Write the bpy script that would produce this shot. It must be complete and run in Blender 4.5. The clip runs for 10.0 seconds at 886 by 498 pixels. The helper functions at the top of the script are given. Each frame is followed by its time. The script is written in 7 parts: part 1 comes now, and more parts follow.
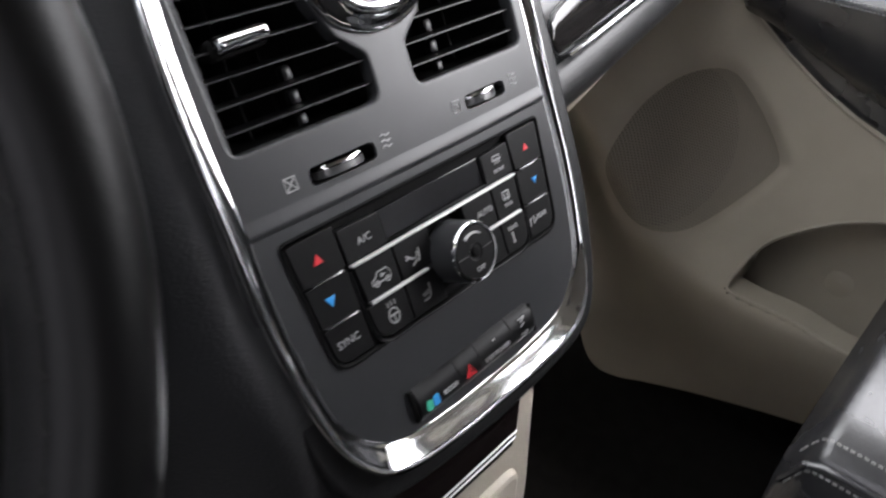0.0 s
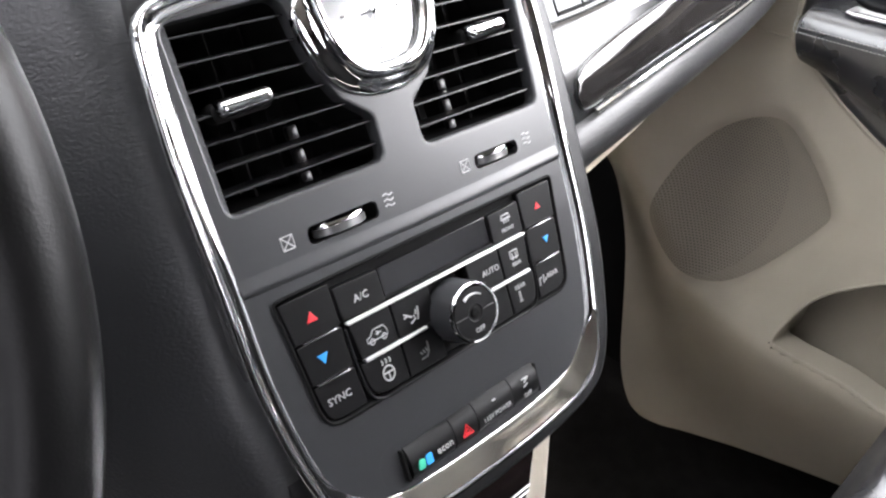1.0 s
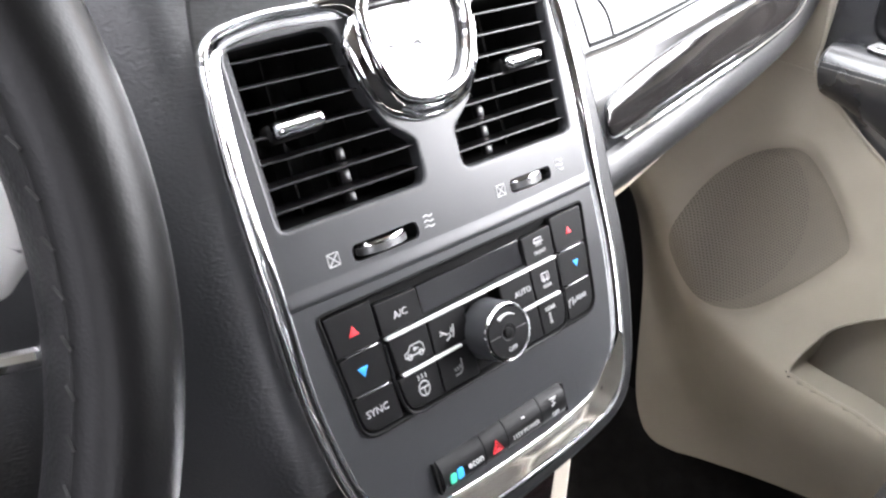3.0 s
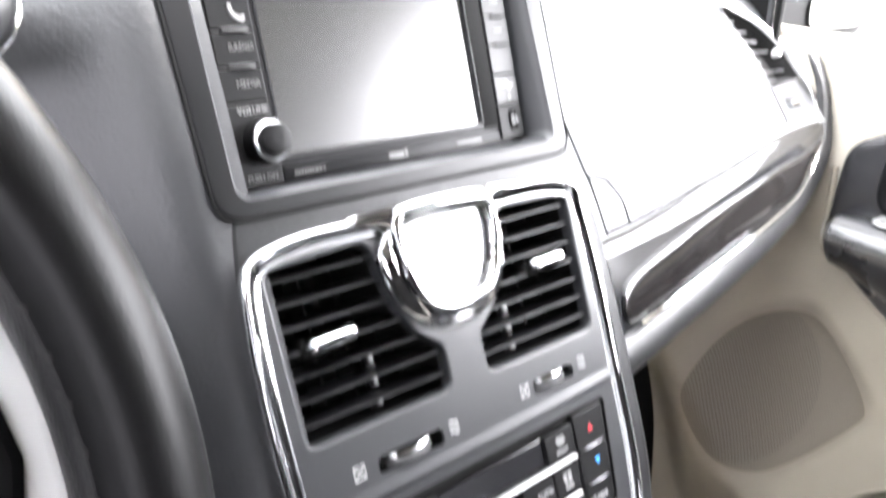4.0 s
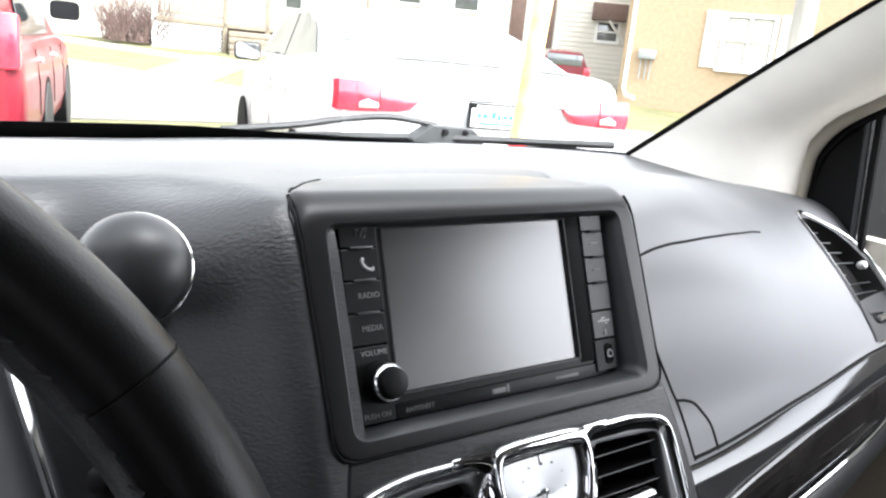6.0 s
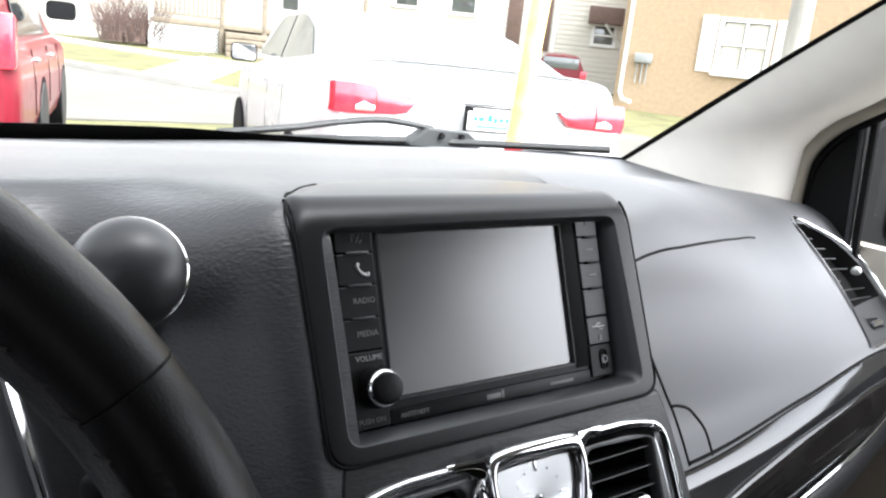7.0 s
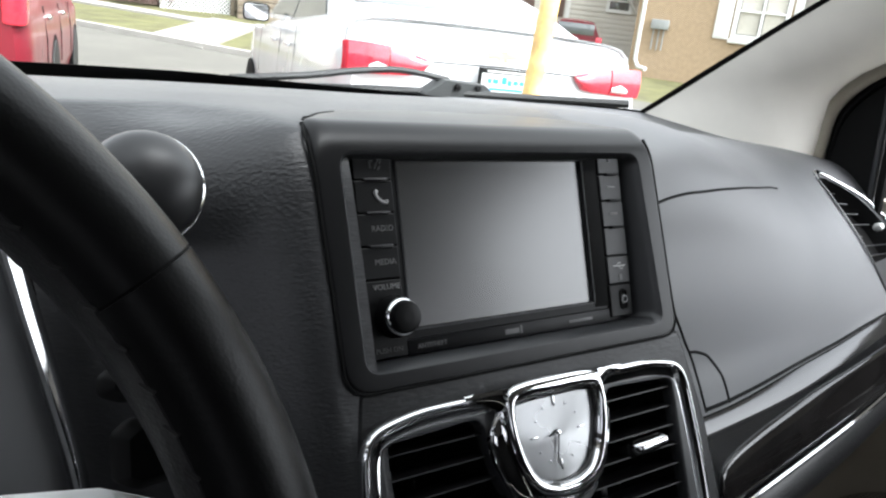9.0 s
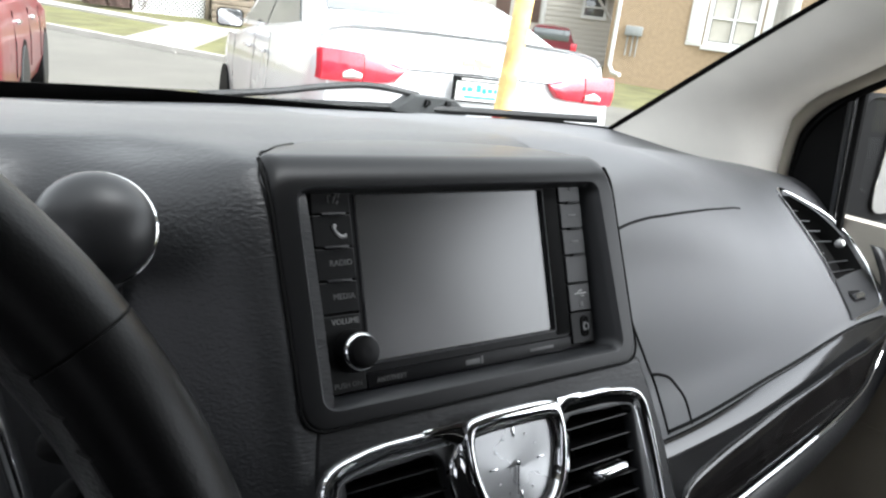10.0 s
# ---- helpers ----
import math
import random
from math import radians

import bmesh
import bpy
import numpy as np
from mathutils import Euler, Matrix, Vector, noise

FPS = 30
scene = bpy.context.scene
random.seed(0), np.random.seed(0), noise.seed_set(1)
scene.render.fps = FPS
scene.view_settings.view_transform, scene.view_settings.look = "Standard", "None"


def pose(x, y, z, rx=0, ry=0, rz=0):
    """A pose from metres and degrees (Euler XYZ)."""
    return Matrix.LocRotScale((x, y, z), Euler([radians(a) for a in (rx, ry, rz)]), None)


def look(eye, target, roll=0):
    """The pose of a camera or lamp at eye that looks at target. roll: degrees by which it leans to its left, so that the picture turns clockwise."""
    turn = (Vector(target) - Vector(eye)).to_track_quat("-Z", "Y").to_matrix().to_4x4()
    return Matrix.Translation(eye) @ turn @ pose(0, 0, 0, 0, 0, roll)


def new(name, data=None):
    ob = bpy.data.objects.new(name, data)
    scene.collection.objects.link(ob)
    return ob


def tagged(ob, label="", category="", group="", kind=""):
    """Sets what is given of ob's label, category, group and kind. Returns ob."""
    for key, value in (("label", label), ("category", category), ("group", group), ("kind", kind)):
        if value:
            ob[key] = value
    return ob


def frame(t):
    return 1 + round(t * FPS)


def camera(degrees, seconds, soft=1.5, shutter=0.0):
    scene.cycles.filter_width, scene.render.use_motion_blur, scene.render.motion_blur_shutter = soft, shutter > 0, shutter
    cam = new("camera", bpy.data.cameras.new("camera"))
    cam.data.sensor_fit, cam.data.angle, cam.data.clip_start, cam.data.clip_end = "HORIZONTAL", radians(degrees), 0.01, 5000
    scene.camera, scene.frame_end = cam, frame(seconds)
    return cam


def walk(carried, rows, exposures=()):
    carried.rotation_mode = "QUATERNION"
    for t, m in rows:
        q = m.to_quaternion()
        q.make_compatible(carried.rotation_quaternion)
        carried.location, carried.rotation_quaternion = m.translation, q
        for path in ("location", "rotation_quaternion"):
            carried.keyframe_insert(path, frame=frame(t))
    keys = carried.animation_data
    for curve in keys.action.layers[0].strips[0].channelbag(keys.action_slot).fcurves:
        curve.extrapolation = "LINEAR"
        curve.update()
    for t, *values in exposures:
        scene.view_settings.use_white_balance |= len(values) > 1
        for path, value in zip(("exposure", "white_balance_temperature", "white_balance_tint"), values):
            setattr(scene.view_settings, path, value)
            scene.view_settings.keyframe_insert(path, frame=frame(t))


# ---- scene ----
cam = camera(60.4, 10.0, 2.25, 0.6)
PATH = [
    (0, (-0.2935, -0.4097, 1.0417), (0.6999, 0.4298, 0.1097), 2.86),
    (0.5, (-0.2581, -0.4255, 1.0503), (0.6858, 0.4692, 0.1183), 4.11),
    (1, (-0.2602, -0.4273, 1.0621), (0.6591, 0.5255, 0.1636), 2.25),
    (1.5, (-0.2646, -0.4317, 1.0624), (0.6681, 0.5192, 0.1758), 2.76),
    (2, (-0.2690, -0.4315, 1.0658), (0.6597, 0.5337, 0.1907), 3.15),
    (3.5, (-0.2847, -0.4165, 1.0789), (0.6266, 0.5965, 0.2403), 3.12),
    (4, (-0.2831, -0.4003, 1.1208), (0.6991, 0.6825, 0.4706), 4.16),
    (4.5, (-0.2897, -0.3942, 1.1477), (0.6827, 0.7587, 0.6135), 4.66),
    (5, (-0.2964, -0.4007, 1.1862), (0.6615, 0.8202, 0.7963), 5.26),
    (5.5, (-0.3121, -0.3881, 1.1845), (0.6050, 0.8645, 0.7970), 5.62),
    (7, (-0.3120, -0.3870, 1.1870), (0.6136, 0.8618, 0.8078), 6.20),
    (7.5, (-0.3140, -0.3860, 1.1860), (0.6075, 0.8649, 0.8037), 6.20),
    (8, (-0.3190, -0.3810, 1.1840), (0.5922, 0.8749, 0.7936), 6.50),
    (8.5, (-0.3190, -0.3790, 1.1780), (0.5858, 0.8754, 0.7684), 6.70),
    (9, (-0.3120, -0.3820, 1.1620), (0.5918, 0.8602, 0.7148), 6.90),
    (9.5, (-0.3110, -0.3870, 1.1840), (0.6155, 0.8485, 0.7655), 6.60),
    (10, (-0.3030, -0.3840, 1.1800), (0.6407, 0.8334, 0.7471), 7.20),
]
walk(cam, [(t, look(eye, target, roll)) for t, eye, target, roll in PATH],
     [(0, 3.98, 6500, 15), (0.4, 4.5, 6500, 15), (1.0, 5.1, 6500, 15), (2.0, 5.64, 6450, 15), (3.5, 5.7, 6450, 15), (3.9, 5.78, 6450, 15), (4.5, 5.37, 6400, 14), (5.2, 4.5, 6260, 12), (5.6, 3.7, 6260, 12), (7.0, 3.15, 6260, 12), (7.5, 2.75, 6230, 10), (8.0, 2.5, 6230, 10), (9.0, 2.6, 6230, 10), (9.5, 2.75, 6230, 10), (10.0, 2.6, 6230, 10)])

# ---- daylight: a bright overcast sky ----
world = bpy.data.worlds.new("overcast_sky")
scene.world = world
world.use_nodes = True
wn = world.node_tree
wn.nodes.clear()
sky = wn.nodes.new("ShaderNodeTexSky")
sky.sky_type, sky.sun_disc = "NISHITA", False
sky.sun_elevation, sky.sun_rotation, sky.dust_density, sky.ozone_density = radians(48), radians(150), 4.0, 0.6
soft = wn.nodes.new("ShaderNodeHueSaturation")
soft.inputs["Saturation"].default_value = 0.07
bg = wn.nodes.new("ShaderNodeBackground")
bg.inputs["Strength"].default_value = 0.15
wo = wn.nodes.new("ShaderNodeOutputWorld")
wn.links.new(sky.outputs[0], soft.inputs["Color"])
wn.links.new(soft.outputs[0], bg.inputs["Color"])
wn.links.new(bg.outputs[0], wo.inputs["Surface"])
sun = new("sun", bpy.data.lights.new("sun", "SUN"))
sun.data.energy, sun.data.angle, sun.data.color = 0.6, radians(30), (1.0, 0.985, 0.96)
sun.matrix_world = look((0, 0, 30), (-8, 14, 0))
tagged(sun, kind="structure")

# ---- small building helpers ----
def finish(bm, me, sharp=38):
    bmesh.ops.remove_doubles(bm, verts=bm.verts, dist=1e-6)
    bmesh.ops.recalc_face_normals(bm, faces=bm.faces)
    lim = radians(sharp)
    for f in bm.faces:
        f.smooth = True
    for e in bm.edges:
        if len(e.link_faces) != 2 or e.calc_face_angle(0) > lim:
            e.smooth = False
    for f in bm.faces:
        if len(f.verts) > 4:
            for e in f.edges:
                e.smooth = False
    bm.to_mesh(me)
    bm.free()


def part(name, bm, mat, parent, label="", sharp=38):
    me = bpy.data.meshes.new(name)
    finish(bm, me, sharp)
    me.materials.append(mat)
    ob = new(name, me)
    ob.parent = parent
    if label:
        ob["label"] = label
    return ob


def thing(name, m, label, category, group="", kind=""):
    ob = new(name)
    ob.empty_display_size = 0.05
    ob.matrix_world = m
    return tagged(ob, label, category, group, kind)


def solid(name, bm, mat, label, category, kind="", group="", sharp=38):
    return tagged(part(name, bm, mat, None, "", sharp), label, category, group, kind)


def area2(poly):
    return sum(a[0] * b[1] - b[0] * a[1] for a, b in zip(poly, poly[1:] + poly[:1])) / 2


def ccw(poly):
    return poly if area2(poly) > 0 else poly[::-1]


def rounded(pts, r, n=5):
    """A polygon with its corners rounded; a point may bring a radius of its own."""
    pts = ccw([tuple(p) for p in pts])
    out = []
    for i, p in enumerate(pts):
        a, b = pts[i - 1], pts[(i + 1) % len(pts)]
        rr = p[2] if len(p) > 2 else r
        v = Vector(p[:2])
        d1, d2 = (Vector(a[:2]) - v), (Vector(b[:2]) - v)
        l1, l2 = d1.length, d2.length
        d1.normalize(), d2.normalize()
        ang = max(0.2, d1.angle(d2))
        t = min(rr / math.tan(ang / 2), l1 * 0.48, l2 * 0.48)
        s, e = v + d1 * t, v + d2 * t
        for k in range(n + 1):
            w = k / n
            q = s.lerp(v, w).lerp(v.lerp(e, w), w)
            out.append((q.x, q.y))
    return out


def spline(pts, n=8, closed=True):
    """A smooth line through the points."""
    pts = [Vector(p) for p in pts]
    m = len(pts)
    out = []
    for i in range(m if closed else m - 1):
        if closed:
            p0, p1, p2, p3 = pts[i - 1], pts[i], pts[(i + 1) % m], pts[(i + 2) % m]
        else:
            p0, p1, p2, p3 = pts[max(0, i - 1)], pts[i], pts[i + 1], pts[min(m - 1, i + 2)]
        for k in range(n):
            t = k / n
            out.append(0.5 * ((2 * p1) + (p2 - p0) * t + (2 * p0 - 5 * p1 + 4 * p2 - p3) * t * t + (3 * p1 - p0 - 3 * p2 + p3) * t ** 3))
    if not closed:
        out.append(pts[-1])
    return [tuple(p) for p in out]


def inset(poly, d):
    """The outline moved inwards by d."""
    out, m = [], len(poly)
    for i in range(m):
        p, a, b = Vector(poly[i][:2]), Vector(poly[i - 1][:2]), Vector(poly[(i + 1) % m][:2])
        e1, e2 = p - a, b - p
        if e1.length < 1e-9:
            e1 = e2
        if e2.length < 1e-9:
            e2 = e1
        n1, n2 = Vector((-e1.y, e1.x)).normalized(), Vector((-e2.y, e2.x)).normalized()
        k = max(0.35, 1 + n1.dot(n2))
        q = p + (n1 + n2) / k * d
        out.append((q.x, q.y))
    return out


def loops(bm, rows, cap0=False, cap1=True, closed=False, round_=True):
    """Skin over rows of points, each row a closed loop."""
    vs = [[bm.verts.new(p) for p in row] for row in rows]
    n = len(rows[0])
    pairs = list(zip(vs, vs[1:])) + ([(vs[-1], vs[0])] if closed else [])
    for a, b in pairs:
        for i in range(n if round_ else n - 1):
            j = (i + 1) % n
            bm.faces.new((a[i], a[j], b[j], b[i]))
    if cap0:
        bm.faces.new(vs[0][::-1])
    if cap1:
        bm.faces.new(vs[-1])
    return bm


def shape(poly, prof, cap0=False, cap1=True, closed=False):
    """A moulding over an outline: prof gives (inset, height) from row to row."""
    poly = ccw([p[:2] for p in poly])
    return loops(bmesh.new(), [[(x, y, z) for x, y in inset(poly, o)] for o, z in prof], cap0, cap1, closed)


def pad(poly, z0, z1, b=0.0008):
    """A plate with a softened front edge."""
    return shape(poly, [(0, z0), (0, z1 - b), (b * 0.35, z1 - b * 0.3), (b, z1)])


def rect(u0, v0, u1, v1):
    return [(u0, v0), (u1, v0), (u1, v1), (u0, v1)]


def xf(bm, m):
    bmesh.ops.transform(bm, matrix=m, verts=bm.verts)
    return bm


def join(*bms):
    me = bpy.data.meshes.new("tmp")
    out = bmesh.new()
    for b in bms:
        b.to_mesh(me)
        out.from_mesh(me)
        b.free()
    bpy.data.meshes.remove(me)
    return out


def tube(pts, r, seg=10, closed=False, caps=True, squash=1.0, up=(0, 0, 1)):
    """A rod along a line; r one radius or one for each point."""
    pts = [Vector(p) for p in pts]
    n = len(pts)
    rows = []
    for i, p in enumerate(pts):
        if closed:
            d = pts[(i + 1) % n] - pts[i - 1]
        else:
            d = pts[min(n - 1, i + 1)] - pts[max(0, i - 1)]
        d.normalize()
        s = d.cross(Vector(up))
        if s.length < 1e-4:
            s = d.cross(Vector((1, 0, 0)))
        s.normalize()
        w = s.cross(d)
        rr = r[i] if isinstance(r, (list, tuple)) else r
        rows.append([tuple(p + s * math.cos(a) * rr + w * math.sin(a) * rr * squash) for a in [2 * math.pi * k / seg for k in range(seg)]])
    return loops(bmesh.new(), rows, caps and not closed, caps and not closed, closed)


def turned(prof, seg=28, cap0=True, cap1=True):
    """A turned body about z from (radius, height) rows."""
    return loops(bmesh.new(), [[(r * math.cos(a), r * math.sin(a), z) for a in [2 * math.pi * k / seg for k in range(seg)]] for r, z in prof], cap0, cap1)


def sheet(rows, thick=0.0, away=None):
    """An open skin over rows of points, with a thickness along away."""
    bm = bmesh.new()
    def lay(rs):
        vs = [[bm.verts.new(p) for p in row] for row in rs]
        for a, b in zip(vs, vs[1:]):
            for i in range(len(a) - 1):
                bm.faces.new((a[i], a[i + 1], b[i + 1], b[i]))
        return vs
    top = lay(rows)
    if thick:
        o = Vector(away).normalized() * thick
        low = lay([[tuple(Vector(p) + o) for p in row] for row in rows])
        edge = lambda g: [g[0][i] for i in range(len(g[0]))] + [r[-1] for r in g[1:]] + g[-1][-2::-1] + [r[0] for r in g[-2:0:-1]]
        a, b = edge(top), edge(low)
        for i in range(len(a)):
            j = (i + 1) % len(a)
            bm.faces.new((a[i], a[j], b[j], b[i]))
    return bm


def holed(outer, holes, z0, z1, wall=0.0):
    """A plate with openings through it."""
    bm = bmesh.new()
    edges = []
    for k, poly in enumerate([outer] + holes):
        f = [bm.verts.new((x, y, z1)) for x, y in poly]
        b = [bm.verts.new((x, y, z0)) for x, y in poly]
        m = len(poly)
        for i in range(m):
            j = (i + 1) % m
            bm.faces.new((f[i], f[j], b[j], b[i]))
        edges += [bm.edges.get((f[i], f[(i + 1) % m])) for i in range(m)]
    bmesh.ops.triangle_fill(bm, use_beauty=True, use_dissolve=False, edges=edges)
    return bm


def block(x0, y0, z0, x1, y1, z1, b=0.004):
    """A box with softened edges."""
    bm = bmesh.new()
    bmesh.ops.create_cube(bm, size=1)
    xf(bm, Matrix.Translation(((x0 + x1) / 2, (y0 + y1) / 2, (z0 + z1) / 2)) @ Matrix.Diagonal((x1 - x0, y1 - y0, z1 - z0, 1)))
    if b:
        bmesh.ops.bevel(bm, geom=bm.edges[:], offset=min(b, 0.45 * min(x1 - x0, y1 - y0, z1 - z0)), segments=2, affect="EDGES", profile=0.5)
    return bm


def words(text, size, depth=0.0003):
    """Lettering as a mesh, centred, in the xy plane."""
    cu = bpy.data.curves.new("tmp", "FONT")
    cu.body, cu.size, cu.extrude, cu.align_x, cu.align_y, cu.resolution_u = text, size, depth, "CENTER", "CENTER", 2
    ob = bpy.data.objects.new("tmp", cu)
    scene.collection.objects.link(ob)
    me = bpy.data.meshes.new_from_object(ob.evaluated_get(bpy.context.evaluated_depsgraph_get()))
    bm = bmesh.new()
    bm.from_mesh(me)
    bpy.data.objects.remove(ob)
    bpy.data.curves.remove(cu)
    bpy.data.meshes.remove(me)
    return bm


def bars(rows, depth=0.0003):
    """Flat strips u0, v0, u1, v1."""
    return join(*[pad(rect(*r), 0, depth, 0.0001) for r in rows])


def strokes(lines, r, z):
    """Thin raised lines on a face."""
    return join(*[tube([(x, y, z) for x, y in ln], r, 6) for ln in lines])


def axes(o, x, y, z):
    m = Matrix.Identity(4)
    for i in range(3):
        m[i][0], m[i][1], m[i][2], m[i][3] = x[i], y[i], z[i], o[i]
    return m


def leaning(o, deg):
    """A frame on a face that leans back by deg: x across, y up the face, z out of it."""
    a = radians(deg)
    return axes(o, (1, 0, 0), (0, math.sin(a), math.cos(a)), (0, -math.cos(a), math.sin(a)))


def lerp(a, b, t):
    return a + (b - a) * t


def smooth(t):
    t = max(0.0, min(1.0, t))
    return t * t * (3 - 2 * t)

# ---- materials ----
def material(name, color, rough=0.5, metal=0.0, grain=0.0, grain_size=0.001, grain_kind="NOISE", mottle=0.12, mottle_size=0.08, coat=0.0, spec=0.5, rough_var=0.08, stretch=(1, 1, 1)):
    """A surface with fine relief, and variation of its colour and gloss at a larger size."""
    m = bpy.data.materials.new(name)
    m.use_nodes = True
    t = m.node_tree
    b = t.nodes["Principled BSDF"]
    tc = t.nodes.new("ShaderNodeTexCoord")
    mp = t.nodes.new("ShaderNodeMapping")
    mp.inputs["Scale"].default_value = stretch
    t.links.new(tc.outputs["Object"], mp.inputs["Vector"])
    big = t.nodes.new("ShaderNodeTexNoise")
    big.inputs["Scale"].default_value, big.inputs["Detail"].default_value = 1 / mottle_size, 4
    t.links.new(mp.outputs[0], big.inputs["Vector"])
    ramp = t.nodes.new("ShaderNodeMapRange")
    ramp.inputs["From Min"].default_value, ramp.inputs["From Max"].default_value = 0.3, 0.7
    ramp.inputs["To Min"].default_value, ramp.inputs["To Max"].default_value = 1 - mottle, 1 + mottle
    t.links.new(big.outputs["Fac"], ramp.inputs["Value"])
    mix = t.nodes.new("ShaderNodeMix")
    mix.data_type, mix.blend_type = "RGBA", "MULTIPLY"
    mix.inputs["Factor"].default_value = 1.0
    mix.inputs["A"].default_value = (*color, 1)
    t.links.new(ramp.outputs[0], mix.inputs["B"])
    t.links.new(mix.outputs["Result"], b.inputs["Base Color"])
    rr = t.nodes.new("ShaderNodeMapRange")
    rr.inputs["To Min"].default_value, rr.inputs["To Max"].default_value = max(0.02, rough - rough_var), min(1, rough + rough_var)
    t.links.new(big.outputs["Fac"], rr.inputs["Value"])
    t.links.new(rr.outputs[0], b.inputs["Roughness"])
    b.inputs["Metallic"].default_value = metal
    b.inputs["Specular IOR Level"].default_value = spec
    b.inputs["Coat Weight"].default_value = coat
    b.inputs["Coat Roughness"].default_value = 0.04
    if grain:
        if grain_kind == "CELL":
            g = t.nodes.new("ShaderNodeTexVoronoi")
            g.inputs["Scale"].default_value = 1 / grain_size
            out = g.outputs["Distance"]
        else:
            g = t.nodes.new("ShaderNodeTexNoise")
            g.inputs["Scale"].default_value, g.inputs["Detail"].default_value = 1 / grain_size, 3
            out = g.outputs["Fac"]
        t.links.new(mp.outputs[0], g.inputs["Vector"])
        bp = t.nodes.new("ShaderNodeBump")
        bp.inputs["Strength"].default_value, bp.inputs["Distance"].default_value = grain, grain_size * 0.5
        t.links.new(out, bp.inputs["Height"])
        t.links.new(bp.outputs[0], b.inputs["Normal"])
    return m


def clear_glass(name, tint=(0.93, 0.96, 0.95), gloss=0.08):
    m = bpy.data.materials.new(name)
    m.use_nodes = True
    t = m.node_tree
    t.nodes.clear()
    o = t.nodes.new("ShaderNodeOutputMaterial")
    tr = t.nodes.new("ShaderNodeBsdfTransparent")
    tr.inputs["Color"].default_value = (*tint, 1)
    gl = t.nodes.new("ShaderNodeBsdfGlossy")
    gl.inputs["Roughness"].default_value = 0.02
    mx = t.nodes.new("ShaderNodeMixShader")
    lw = t.nodes.new("ShaderNodeLayerWeight")
    lw.inputs["Blend"].default_value = 0.25
    pw = t.nodes.new("ShaderNodeMapRange")
    pw.inputs["From Min"].default_value, pw.inputs["From Max"].default_value = 0.0, 1.0
    pw.inputs["To Min"].default_value, pw.inputs["To Max"].default_value = gloss * 0.3, gloss
    t.links.new(lw.outputs["Facing"], pw.inputs["Value"])
    t.links.new(pw.outputs[0], mx.inputs[0])
    t.links.new(tr.outputs[0], mx.inputs[1])
    t.links.new(gl.outputs[0], mx.inputs[2])
    t.links.new(mx.outputs[0], o.inputs["Surface"])
    return m


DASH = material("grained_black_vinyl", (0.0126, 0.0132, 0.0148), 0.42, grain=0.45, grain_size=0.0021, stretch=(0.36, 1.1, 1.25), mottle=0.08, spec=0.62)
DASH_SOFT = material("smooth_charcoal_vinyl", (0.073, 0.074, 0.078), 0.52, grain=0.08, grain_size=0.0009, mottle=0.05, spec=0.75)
SATIN = material("satin_graphite_plastic", (0.019, 0.0198, 0.0214), 0.36, grain=0.05, grain_size=0.0006, mottle=0.05)
BEZEL = material("satin_black_plastic", (0.007, 0.0071, 0.0076), 0.38, grain=0.05, grain_size=0.0007, mottle=0.06, spec=0.10)
FASCIA = material("grained_black_fascia", (0.0066, 0.0068, 0.0075), 0.43, grain=0.30, grain_size=0.0021, stretch=(0.36, 1.1, 1.25), mottle=0.08, spec=0.34)
HOOD = material("satin_hood_vinyl", (0.0044, 0.0045, 0.0050), 0.36, grain=0.05, grain_size=0.0008, mottle=0.06, spec=0.10, coat=0.26)
KEYCAP = material("matt_black_key_plastic", (0.0034, 0.0034, 0.0037), 0.45, grain=0.06, grain_size=0.0006, mottle=0.08, spec=0.17)
BLACK = material("deep_black_plastic", (0.004, 0.004, 0.004), 0.7, grain=0.1, grain_size=0.001, spec=0.08)
GLOSS = material("gloss_black_lacquer", (0.008, 0.006, 0.006), 0.08, coat=0.6, rough_var=0.03, mottle=0.3, mottle_size=0.03)
CHROME = material("chrome_plating", (0.80, 0.81, 0.82), 0.06, metal=1.0, rough_var=0.03, mottle=0.03)
SILVER = material("satin_silver_plastic", (0.56, 0.56, 0.55), 0.38, metal=0.25, mottle=0.05)
BRIGHT_SILVER = material("bright_silver_paint", (0.86, 0.86, 0.85), 0.34, metal=0.0, mottle=0.05)
SILL = material("satin_charcoal_sill", (0.010, 0.0102, 0.0108), 0.15, grain=0.02, grain_size=0.0008, mottle=0.06, spec=0.7)
WHEEL_METAL = material("ribbed_wheel_metal", (0.12, 0.12, 0.12), 0.34, metal=0.6, mottle=0.08)
DARK_METAL = material("dark_burnished_metal", (0.16, 0.16, 0.165), 0.25, metal=0.9, mottle=0.08)
SLAT = material("black_vane_plastic", (0.0045, 0.0045, 0.005), 0.30, mottle=0.06, spec=0.32)
SCREEN = material("matt_display_glass", (0.012, 0.0125, 0.012), 0.25, rough_var=0.01, mottle=0.04, spec=0.95)
LCD = material("dark_display_window", (0.008, 0.008, 0.009), 0.16, rough_var=0.03)
KNOB = material("soft_black_knob_vinyl", (0.013, 0.0133, 0.0145), 0.40, grain=0.06, grain_size=0.0009, mottle=0.06, spec=0.5)
KEY_GREY = material("dark_grey_key_plastic", (0.0085, 0.0085, 0.0092), 0.42, grain=0.05, grain_size=0.0006, mottle=0.06, spec=0.35)
BEIGE = material("light_beige_door_plastic", (0.300, 0.270, 0.220), 0.55, grain=0.12, grain_size=0.0014, grain_kind="CELL", mottle=0.06)
